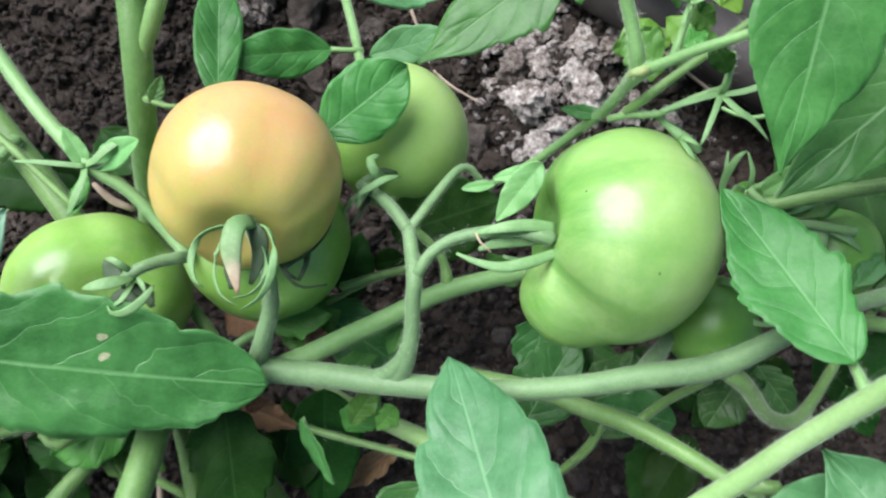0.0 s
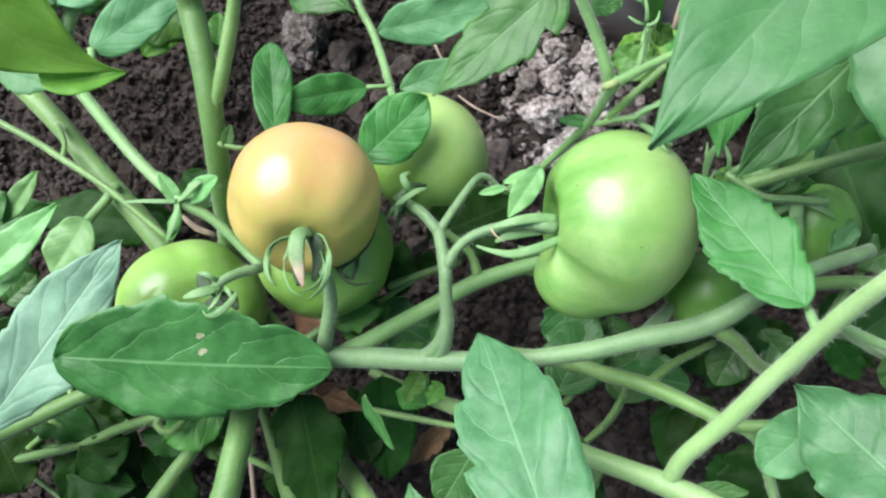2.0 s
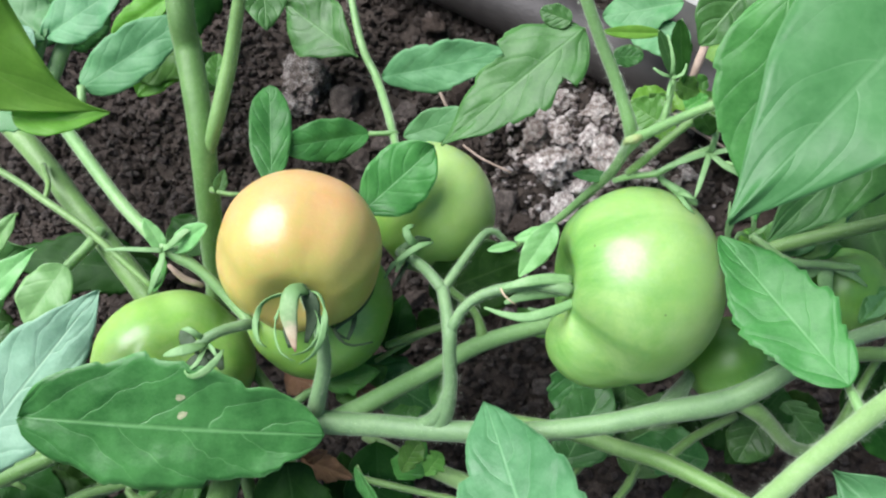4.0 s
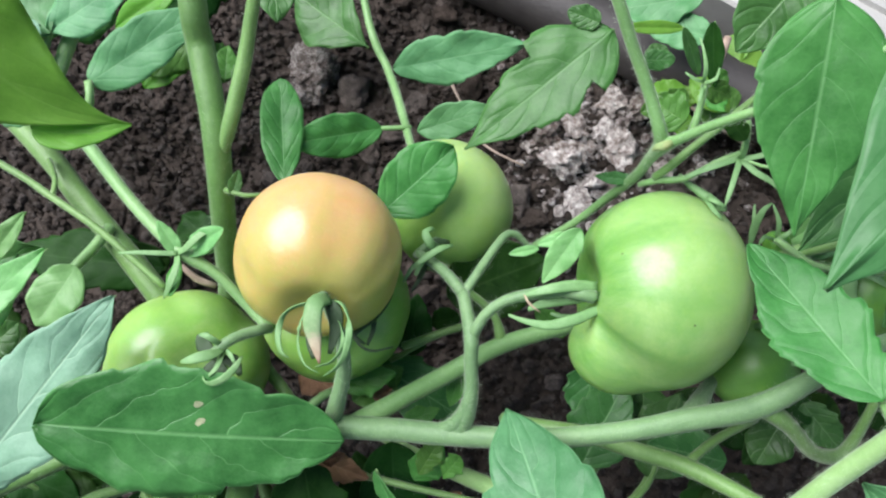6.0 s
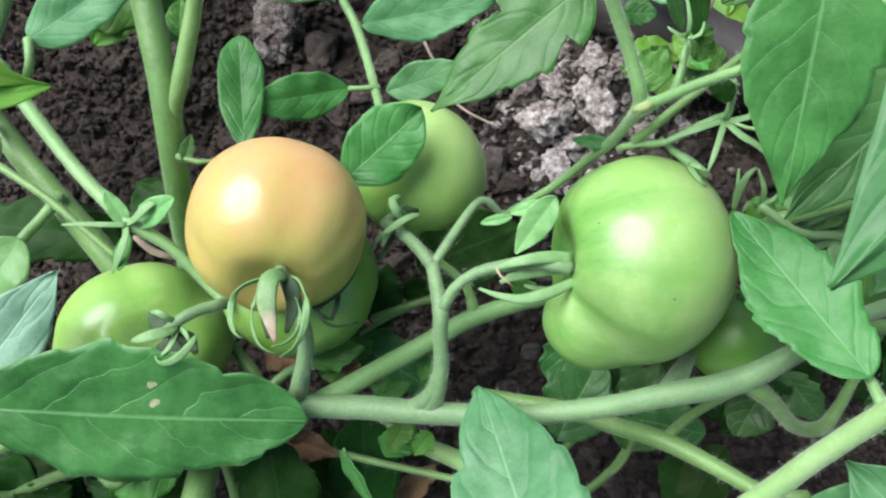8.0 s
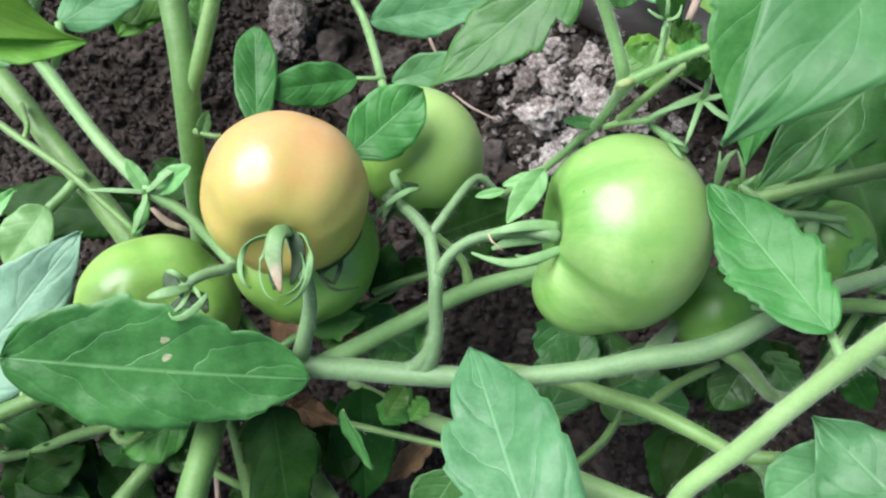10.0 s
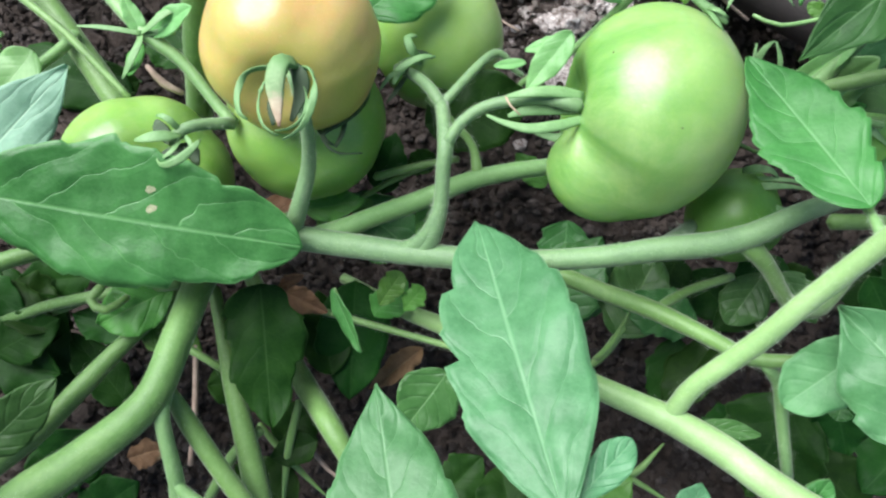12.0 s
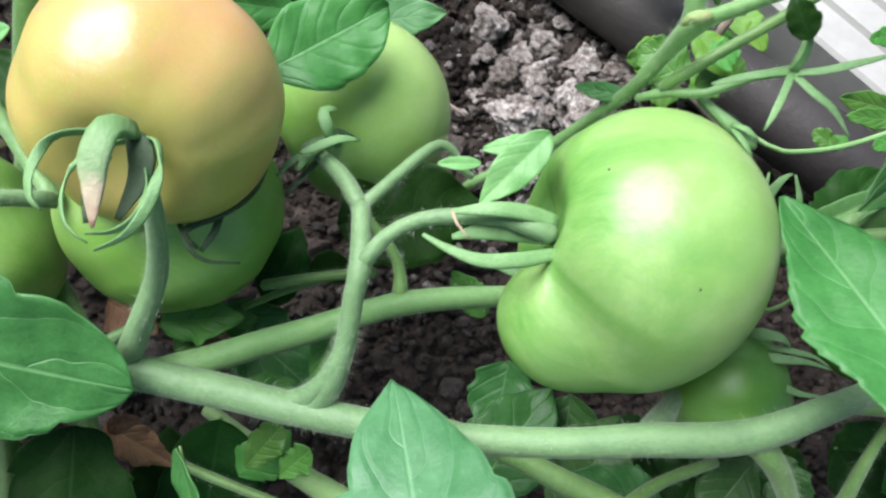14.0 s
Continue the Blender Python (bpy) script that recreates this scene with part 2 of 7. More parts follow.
STEM_KNOB = skin_material("stem_node", [(0.3, (0.17, 0.3, 0.1)), (0.6, (0.34, 0.37, 0.15)), (0.8, (0.46, 0.34, 0.16))], 0.7, 160, 900, 0.5)
STEM_LIGHT = skin_material("stem_light_green", [(0.25, (0.105, 0.235, 0.07)), (0.55, (0.17, 0.33, 0.112)), (0.8, (0.26, 0.43, 0.185))], 0.5, 35, 900, 0.3, 0, 0.1, 0.25)
SEPAL = skin_material("sepal_green", [(0.25, (0.095, 0.215, 0.07)), (0.55, (0.16, 0.315, 0.115)), (0.8, (0.26, 0.42, 0.2))], 0.55, 80, 1500, 0.4)
# Sepal green darkened: the shade inside and under a calyx is in the colour.
SEPAL_SHADED = skin_material("sepal_shaded", [(0.3, (0.018, 0.042, 0.014)), (0.7, (0.042, 0.09, 0.03))], 0.6, 80, 1500, 0.4)
SEPAL_TIP = skin_material("sepal_withered", [(0.3, (0.24, 0.17, 0.1)), (0.7, (0.42, 0.33, 0.22))], 0.7, 120, 1500, 0.5)
def wither_material():
    """A sepal that is green at its foot and dried to brown at its tip."""
    m, nt, bsdf = nodes_of("sepal_withering")
    uv = nt.nodes.new("ShaderNodeUVMap")
    uv.uv_map = "run"
    sep = nt.nodes.new("ShaderNodeSeparateXYZ")
    nt.links.new(uv.outputs[0], sep.inputs[0])
    fac = math_node(nt, "ADD", sep.outputs[1], math_node(nt, "MULTIPLY_ADD", noise_tex(nt, 260, 4, 0.7), 0.5, -0.25))
    col = ramp(nt, fac, [(0.3, (0.13, 0.26, 0.09)), (0.52, (0.24, 0.36, 0.17)), (0.66, (0.42, 0.38, 0.25)), (0.95, (0.3, 0.2, 0.13))])
    nt.links.new(col, bsdf.inputs["Base Color"])
    bsdf.inputs["Roughness"].default_value = 0.6
    bump(nt, bsdf, noise_tex(nt, 900, 4), 0.4, 0.0008)
    return m


SEPAL_WITHER = wither_material()
HAIR = skin_material("plant_hair", [(0.3, (0.38, 0.5, 0.32)), (0.7, (0.55, 0.66, 0.48))], 0.6)
FRUIT_GREEN = fruit_material("tomato_green", (0.24, 0.425, 0.115), (0.325, 0.475, 0.165), (0.105, 0.285, 0.052), (0.365, 0.525, 0.2), 0.35, 0.6)
FRUIT_PALE = fruit_material("tomato_pale_green", (0.285, 0.47, 0.125), (0.365, 0.525, 0.18), (0.19, 0.39, 0.072), (0.385, 0.53, 0.22), 0.31, 0.6)
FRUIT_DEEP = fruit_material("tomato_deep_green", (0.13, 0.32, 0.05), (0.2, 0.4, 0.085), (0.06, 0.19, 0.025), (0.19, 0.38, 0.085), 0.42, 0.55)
FRUIT_ORANGE = fruit_material("tomato_ripening", (0.66, 0.42, 0.19), (0.77, 0.55, 0.37), (0.43, 0.4, 0.1), (0.66, 0.31, 0.14), 0.31, 0.7)
SOIL = earth_material("soil", [(0.25, (0.024, 0.0185, 0.0145)), (0.55, (0.052, 0.041, 0.033)), (0.85, (0.14, 0.112, 0.094))], 24)
CLOD = earth_material("clod", [(0.3, (0.028, 0.021, 0.017)), (0.52, (0.095, 0.073, 0.059)), (0.75, (0.26, 0.21, 0.175))], 2.4, True)
CRUMB = earth_material("crumb", [(0.3, (0.03, 0.0235, 0.0185)), (0.56, (0.078, 0.061, 0.049)), (0.8, (0.25, 0.205, 0.17))], 320, True)
GRIT = earth_material("pale_clod", [(0.36, (0.055, 0.04, 0.032)), (0.48, (0.26, 0.195, 0.165)), (0.6, (0.78, 0.74, 0.68))], 2.2, True)
CRUST = earth_material("crusted_clod", [(0.36, (0.045, 0.036, 0.03)), (0.5, (0.13, 0.105, 0.09)), (0.64, (0.46, 0.43, 0.4))], 2.2)
GRIT_FINE = earth_material("pale_grit", [(0.38, (0.05, 0.038, 0.033)), (0.5, (0.2, 0.155, 0.138)), (0.62, (0.66, 0.63, 0.59))], 260, True)
PIPE = skin_material("pipe_grey", [(0.3, (0.014, 0.012, 0.0105)), (0.7, (0.04, 0.035, 0.032))], 0.6, 12, 500, 0.25)
BOARD = skin_material("board_white", [(0.2, (0.24, 0.235, 0.21)), (0.6, (0.36, 0.355, 0.33)), (0.85, (0.43, 0.43, 0.4))], 0.5, 9, 300, 0.2)
PETAL = skin_material("petal_pale", [(0.3, (0.26, 0.25, 0.11)), (0.7, (0.38, 0.35, 0.19))], 0.6, 90, 1200, 0.3)
STRAW_DARK = skin_material("dark_speck", [(0.3, (0.06, 0.07, 0.03)), (0.7, (0.1, 0.1, 0.05))], 0.8)
STRAW_PALE = skin_material("dry_patch", [(0.3, (0.13, 0.19, 0.08)), (0.7, (0.33, 0.35, 0.2))], 0.8, 300, 900, 0.4)
STRAW = skin_material("dry_stalk", [(0.3, (0.2, 0.14, 0.1)), (0.7, (0.42, 0.33, 0.26))], 0.8, 60, 900, 0.4)


# ---- shapes ----
def part(name, bm, material, parent=None, label="", smooth=True):
    me = bpy.data.meshes.new(name)
    bm.normal_update()
    bm.to_mesh(me)
    bm.free()
    me.materials.append(material)
    if smooth:
        me.shade_smooth()
    ob = new(name, me)
    if parent:
        ob.parent = parent
    if label:
        ob["label"] = label
    return ob


def thing(name, label, category, group="", kind="", at=(0, 0, 0)):
    ob = new(name)
    ob.empty_display_size = 0.01
    return tagged(ob, label, category, group, kind)


def spline(pts, step):
    """Smooth run through points of (x, y, z, radius)."""
    p = [Vector(q) for q in pts]
    p = [p[0] * 2 - p[1], *p, p[-1] * 2 - p[-2]]
    out = []
    for a, b, c, d in zip(p, p[1:], p[2:], p[3:]):
        n = max(2, int((c - b).length / step))
        for i in range(n):
            t = i / n
            out.append(0.5 * (2 * b + (c - a) * t + (2 * a - 5 * b + 4 * c - d) * t * t + (3 * b - a - 3 * c + d) * t ** 3))
    out.append(p[-2])
    return out


def frames_of(run):
    """Tangent and side vectors along a run, turned as little as possible."""
    pos = [Vector(q[:3]) for q in run]
    tan = [(pos[min(i + 1, len(pos) - 1)] - pos[max(i - 1, 0)]).normalized() for i in range(len(pos))]
    side = tan[0].orthogonal().normalized()
    out = []
    for p, t, q in zip(pos, tan, run):
        side = (side - t * side.dot(t)).normalized()
        out.append((p, t, side, t.cross(side), q[3]))
    return out


def tube(bm, pts, sides=12, step=0.005, swell=0.04, seed=0):
    """A living stem: ring by ring, with small swellings, flattening and rounded ends."""
    fr = frames_of(spline(pts, step))
    rings = []
    for i, (p, t, s, b, r) in enumerate(fr):
        ring = []
        for k in range(sides):
            a = 2 * math.pi * k / sides
            d = s * math.cos(a) + b * math.sin(a)
            w = 1 + swell * noise.noise((p + d * r * 2 + Vector((seed, 0, 0))) * 70)
            ring.append(bm.verts.new(p + d * r * w))
        rings.append(ring)
    for r0, r1 in zip(rings, rings[1:]):
        for k in range(sides):
            bm.faces.new((r0[k], r0[(k + 1) % sides], r1[(k + 1) % sides], r1[k]))
    for ring, (p, t, s, b, r), sgn in ((rings[0], fr[0], -1), (rings[-1], fr[-1], 1)):
        tip = bm.verts.new(p + t * sgn * r * 0.6)
        for k in range(sides):
            q = (ring[k], ring[(k + 1) % sides], tip)
            bm.faces.new(q if sgn > 0 else q[::-1])
    return fr


def hairs(bm, fr, rng, per_m=11000, length=0.0025):
    """Fine down that stands off a stem: thin three-sided spikes."""
    for (p, t, s, b, r), (p2, *_rest) in zip(fr, fr[1:]):
        n = (p2 - p).length * per_m
        for _ in range(int(n) + (rng.random() < n % 1)):
            a = rng.uniform(0, 2 * math.pi)
            d = s * math.cos(a) + b * math.sin(a)
            foot = p.lerp(p2, rng.random()) + d * r * 0.97
            tip = foot + (d + t * rng.uniform(-0.5, 0.5)).normalized() * length * (0.25 + rng.random() ** 2)
            w = 0.000027
            q = d.cross(t)
            vs = [bm.verts.new(foot + q * w), bm.verts.new(foot - q * w), bm.verts.new(foot + t * w * 1.5), bm.verts.new(tip)]
            for i, j in ((0, 1), (1, 2), (2, 0)):
                bm.faces.new((vs[i], vs[j], vs[3]))


def stem(plant, pts, material=None, name="stem", label="", down=True, sides=12):
    bm = bmesh.new()
    if name == "side_shoot" and not down:
        pts = [*pts[:-1], (*pts[-1][:3], pts[-1][3] * 0.3)]
    fr = tube(bm, pts, sides, seed=len(bpy.data.objects))
    ob = part(name, bm, material or STEM, plant, label)
    if down:
        hb = bmesh.new()
        hairs(hb, fr, random.Random(len(fr)))
        tagged(part("stem_hairs", hb, HAIR, ob, "fine pale hairs", False), kind="stuff")
    return ob


def blade(bm, base, tip, facing, width, sag=0.0, fold=0.15, droop=0.0, teeth=6, bite=0.10, belly=0.42, pinch=0.75,
          left=1.0, right=1.0, twist=0.0, wave=0.09, seed=0, rows=64, cols=7, bend=0.0, crumple=0.07, cuts=None, reach=0.16):
    """One leaf blade from base to tip. belly: where along it is widest; bite: depth of the teeth; fold: how far the halves are raised;
    cuts: chosen notches, (how far along, depth) for either half; sag: arch of the midrib; bend: its sideways curve; wave: ripple of the rim. Thickness is added below."""
    base, tip, up = Vector(base), Vector(tip), Vector(facing).normalized()
    ax = tip - base
    ln = ax.length
    ax.normalize()
    side = ax.cross(up).normalized()
    up = side.cross(ax).normalized()
    uvl = bm.loops.layers.uv.get("blade") or bm.loops.layers.uv.new("blade")
    rng = random.Random(seed)
    ph = [rng.uniform(0, 6.28) for _ in range(6)]
    jag = []
    for _ in range(2):
        at, edge = 0.0, []
        while at < 1.05:
            edge.append((at, rng.uniform(0.45, 1.3)))
            at += rng.uniform(0.6, 1.4) / max(1, teeth)
        jag.append(edge)
    uneven = min(0.22, 0.05 + 1.2 * bite)
    eb = pinch * 1.3
    ea = eb * belly / (1 - belly)
    peak = belly ** ea * (1 - belly) ** eb
    grid = []
    for i in range(rows + 1):
        v = i / rows
        c = base + ax * ln * v + up * (sag * 4 * v * (1 - v) - droop * v * v) * ln + side * (bend * 4 * v * (1 - v)) * ln
        tw = twist * (v - 0.3)
        s = side * math.cos(tw) + up * math.sin(tw)
        u_ = up * math.cos(tw) - side * math.sin(tw)
        prof = v ** ea * (1 - v) ** eb / peak
        row = []
        for j in range(-cols, cols + 1):
            u = j / cols
            k = 0 if j < 0 else 1
            lo, size = max(e for e in jag[k] if e[0] <= v)
            hi = min((e[0] for e in jag[k] if e[0] > v), default=1.1)
            saw = (v - lo) / (hi - lo)
            cut = bite * size * (1 - saw ** 0.7) * min(1, 5 * v) * min(1, 4 * (1 - v))
            for at, deep in (cuts[k] if cuts else ()):
                if v >= at:
                    cut += deep * max(0.0, 1 - (v - at) / reach) ** 1.3
            w = width * 0.5 * prof * (left if j < 0 else right) * (1 - cut * abs(u) ** 3) + 0.0004
            au = abs(u)
            rip = wave * width * au ** 1.5 * (math.sin(v * 9 + ph[k]) + 0.6 * math.sin(v * 21 + ph[2 + k]))
            q = c + s * u * w
            w *= 1 + uneven * au * (noise.noise(Vector((v * 3.6 + ph[4], 3.0 * k, ph[5]))) + 0.5 * noise.noise(Vector((v * 9 + ph[5], 5.0 * k, ph[4])))) * min(1, 4 * (1 - v))
            lift = fold * w * au * (1.3 - 0.6 * au) + rip * 0.5 + crumple * width * min(1, 2.5 * au) * (noise.noise(q * 38 + Vector(ph[:3])) + 0.45 * noise.noise(q * 95 + Vector(ph[:3])))
            row.append(bm.verts.new(c + s * u * w + u_ * lift))
        grid.append(row)
    for i in range(rows):
        for j in range(2 * cols):
            f = bm.faces.new((grid[i][j], grid[i][j + 1], grid[i + 1][j + 1], grid[i + 1][j]))
            for lp, (a, b) in zip(f.loops, ((j, i), (j + 1, i), (j + 1, i + 1), (j, i + 1))):
                lp[uvl].uv = (a / (2 * cols), b / rows)
    run = [base.lerp(tip, q / 8) + up * (sag * 4 * q / 8 * (1 - q / 8) - droop * (q / 8) ** 2) * ln + side * (bend * q / 2 * (1 - q / 8)) * ln for q in range(9)]
    return run, up, ln


def leaf(plant, base, tip, facing, width, material=None, name="leaf", label="", rib=1.0, **k):
    bm = bmesh.new()
    run, up, ln = blade(bm, base, tip, facing, width, seed=len(bpy.data.objects), **k)
    ob = part(name, bm, material or LEAF, plant, label)
    mod = ob.modifiers.new("thickness", "SOLIDIFY")
    mod.thickness, mod.offset = 0.00035, -1
    if rib:
        rb = bmesh.new()
        r0 = 0.0011 * rib * min(1.2, max(0.4, ln / 0.07))
        tube(rb, [(*(p - up * (r0 + 0.0007)), r0 * (1 - 0.85 * q / 8)) for q, p in enumerate(run)], 6, 0.006)
        part("midrib", rb, VEIN.get(ob.data.materials[0].name, STEM), ob)
    return ob


VEIN = {"leaf_smooth_green": STEM_LIGHT, "leaf_underside": STEM_LIGHT, "leaf_lit_green": STEM_LIGHT, "leaf_dry": STRAW, "leaf_pale": STEM_LIGHT, "leaf_fresh_green": STEM, "leaf_green": STEM}


def fruit(bm, centre, axis, roll, width, height, ribs=(), dimple=0.16, crease=None, lop=0.0, furrows=(), rows=64, cols=128):
    """A tomato: a flattened ball round its axis, which points at the stalk. ribs: (how many, how deep); dimple: depth of the stalk pit;
    furrows: shallow valleys (turn in degrees, depth, breadth); crease: (turn in degrees, depth, breadth, bulge, turn and breadth of the lobe beside it) of one deep fold; lop: how far one side stands out."""
    uvl = bm.loops.layers.uv.new("skin")
    ax = Vector(axis).normalized()
    m = ax.to_track_quat("Z", "Y").to_matrix().to_4x4() @ Matrix.Rotation(radians(roll), 4, "Z")
    grid = []
    for i in range(rows + 1):
        th = math.pi * i / rows
        ring = []
        for j in range(cols):
            ph = 2 * math.pi * j / cols
            sn, cs = math.sin(th), math.cos(th)
            r = 1.0 + lop * sn * math.cos(ph)
            lift = 0.0
            for n, d, off in ribs:
                r -= d * (0.5 + 0.5 * math.cos(n * ph + off)) ** 3 * (0.35 + 0.65 * max(0, cs)) * sn ** 0.5
            for turn, deep, broad in furrows:
                dd = math.degrees((ph - radians(turn) + math.pi) % (2 * math.pi) - math.pi)
                r -= deep * math.exp(-(dd / broad) ** 2) * (0.3 + 0.7 * max(0, cs) ** 0.7) * sn ** 0.4
            if crease:
                turn, deep, broad, bulge, lobe, lobe_broad = crease
                turn -= 33 * th
                dd = math.degrees((ph - radians(turn) + math.pi) % (2 * math.pi) - math.pi)
                fade = max(0.0, min(1.0, 0.4 + 0.8 * cs)) * min(1, sn * 3)
                r -= deep * math.exp(-(dd / (broad * 2.0 if dd > 0 else broad)) ** 2) * fade
                dl = math.degrees((ph - radians(lobe) + math.pi) % (2 * math.pi) - math.pi)
                side_ = math.exp(-(dl / lobe_broad) ** 2) * sn
                r += bulge * 0.25 * side_
                lift = bulge * side_ * (0.6 + 0.4 * cs)
            z = height * 0.5 * (cs - dimple * 2 * math.exp(-(th / 0.33) ** 2) - dimple * 0.5 * math.exp(-((math.pi - th) / 0.3) ** 2) + lift)
            rr = width * 0.5 * r * sn ** 0.88
            ring.append(bm.verts.new(Vector(centre) + (m @ Vector((rr * math.cos(ph), rr * math.sin(ph), z)))))
            if i in (0, rows):
                break
        grid.append(ring)
    for i in range(rows):
        for j in range(cols):
            a, b = grid[i], grid[i + 1]
            j2 = (j + 1) % cols
            if i == 0:
                vs, uvs = (a[0], b[j], b[j2]), ((j, 0), (j, 1), (j + 1, 1))
            elif i == rows - 1:
                vs, uvs = (a[j], b[0], a[j2]), ((j, i), (j, i + 1), (j + 1, i))
            else:
                vs, uvs = (a[j], b[j], b[j2], a[j2]), ((j, i), (j, i + 1), (j + 1, i + 1), (j + 1, i))
            f = bm.faces.new(vs)
            for lp, (x, y) in zip(f.loops, uvs):
                lp[uvl].uv = (x / cols, y / rows)


def sepal(parent, pts, material=None, flat=0.35, facing=(0, 0, 1)):
    """A strap-like sepal along a run of (x, y, z, half width), curled in section and tapered."""
    bm = bmesh.new()
    up = Vector(facing)
    run = spline(pts, 0.002)
    fr = []
    rows = []
    for i, q in enumerate(run):
        p = Vector(q[:3])
        t = (Vector(run[min(i + 1, len(run) - 1)][:3]) - Vector(run[max(i - 1, 0)][:3])).normalized()
        s = t.cross(up)
        s = s.normalized() if s.length > 1e-4 else t.orthogonal().normalized()
        n = s.cross(t)
        ring = []
        for k in range(10):
            a = 2 * math.pi * k / 10
            ring.append(bm.verts.new(p + s * math.cos(a) * q[3] + n * (math.sin(a) * q[3] * flat + 0.5 * q[3] * math.cos(a) ** 2 * flat)))
        rows.append(ring)
    for a, b in zip(rows, rows[1:]):
        for k in range(10):
            bm.faces.new((a[k], a[(k + 1) % 10], b[(k + 1) % 10], b[k]))
    bm.faces.new(rows[0][::-1])
    bm.faces.new(rows[-1])
    uvl = bm.loops.layers.uv.new("run")
    far = {v: i / (len(rows) - 1) for i, ring in enumerate(rows) for v in ring}
    for f in bm.faces:
        for lp in f.loops:
            lp[uvl].uv = (0, far[lp.vert])
    return part("sepal", bm, material or SEPAL, parent)


def spot(a, b, blade_ob):
    """A dried, bitten patch: an uneven little scab on the blade."""
    a, b = Vector(a), Vector(b)
    foot = min(blade_ob.data.vertices, key=lambda v: (v.co.xy - a.xy).length)
    nrm = foot.normal if foot.normal.z > 0 else -foot.normal
    d = b - a
    d -= nrm * d.dot(nrm)
    q = nrm.cross(d)
    a = Vector((a.x, a.y, foot.co.z)) + nrm * 0.0006
    bm = bmesh.new()
    rim = []
    for k in range(14):
        t = 2 * math.pi * k / 14
        w = 0.75 + 0.35 * noise.noise(Vector((math.cos(t), math.sin(t), a.x * 90)) * 1.7)
        rim.append(bm.verts.new(a + (d * math.cos(t) * 0.62 + q * math.sin(t) * 0.5) * w))
    top = bm.verts.new(a + nrm * 0.0001)
    for k in range(14):
        bm.faces.new((rim[k], rim[(k + 1) % 14], top))
    return part("dry_spot", bm, STRAW_PALE, blade_ob, "dried pale brown spot")

# ---- plants ----
vine = thing("tomato_plant", "sprawling green tomato plant with hairy stems and fruit trusses", "plant")
side_vine = thing("tomato_plant", "neighbouring tomato plant with long light stems over the bed", "plant")
low_plant = thing("tomato_plant", "low tomato shoots near the soil, many leaves coloured as in shade", "plant")
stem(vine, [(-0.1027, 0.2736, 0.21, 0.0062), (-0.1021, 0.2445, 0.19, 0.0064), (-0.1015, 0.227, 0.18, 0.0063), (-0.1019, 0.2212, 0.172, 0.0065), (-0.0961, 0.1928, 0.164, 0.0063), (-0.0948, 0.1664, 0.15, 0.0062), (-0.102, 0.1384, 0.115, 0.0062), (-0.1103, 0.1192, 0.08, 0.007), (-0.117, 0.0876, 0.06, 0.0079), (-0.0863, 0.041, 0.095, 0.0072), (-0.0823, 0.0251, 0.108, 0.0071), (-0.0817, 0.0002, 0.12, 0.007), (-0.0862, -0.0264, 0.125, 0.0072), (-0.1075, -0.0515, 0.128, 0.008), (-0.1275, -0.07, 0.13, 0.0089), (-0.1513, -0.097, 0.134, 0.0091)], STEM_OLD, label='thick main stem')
stem(vine, [(-0.0936, 0.1697, 0.152, 0.002), (-0.0867, 0.1808, 0.164, 0.0035), (-0.0811, 0.1968, 0.172, 0.0037), (-0.076, 0.2108, 0.18, 0.0034), (-0.0712, 0.2255, 0.19, 0.003), (-0.0611, 0.2517, 0.21, 0.0029)], STEM, name="side_shoot")
stem(vine, [(-0.1015, 0.0507, 0.116, 0.0058), (-0.062, 0.0518, 0.122, 0.0057), (-0.0341, 0.0511, 0.124, 0.0056), (-0.0048, 0.0505, 0.122, 0.0054), (0.0274, 0.049, 0.128, 0.005), (0.0602, 0.0495, 0.134, 0.0046), (0.095, 0.0539, 0.14, 0.0045), (0.1176, 0.0591, 0.143, 0.0049), (0.1465, 0.0655, 0.146, 0.0051), (0.1703, 0.0784, 0.15, 0.0041), (0.1964, 0.0916, 0.14, 0.0036), (0.2285, 0.1033, 0.13, 0.0034)], STEM_GREY, label='grey-green stem that carries the trusses')
stem(vine, [(0.1467, 0.0656, 0.1455, 0.0035), (0.155, 0.0625, 0.142, 0.004), (0.1638, 0.0572, 0.135, 0.0033), (0.1775, 0.0478, 0.12, 0.0032), (0.1927, 0.0467, 0.11, 0.0033), (0.2056, 0.0557, 0.1, 0.0026), (0.2196, 0.0706, 0.09, 0.0022), (0.2346, 0.0904, 0.085, 0.0019), (0.2589, 0.1169, 0.08, 0.0017)], STEM, name="side_shoot")
stem(vine, [(0.1184, 0.0592, 0.14, 0.004), (0.1265, 0.0667, 0.13, 0.0042), (0.1369, 0.0777, 0.115, 0.0028), (0.1485, 0.0897, 0.1, 0.0022)], STEM_GREY, name="side_shoot")
stem(vine, [(-0.039, 0.0512, 0.1238, 0.0033), (-0.0358, 0.0565, 0.129, 0.004), (-0.0318, 0.0646, 0.139, 0.0036), (-0.0278, 0.076, 0.15, 0.0032), (-0.0262, 0.085, 0.165, 0.0027), (-0.0269, 0.0931, 0.18, 0.0024), (-0.0283, 0.0978, 0.188, 0.0021), (-0.0341, 0.106, 0.176, 0.002)], STEM_GREY, name="truss_stalk")
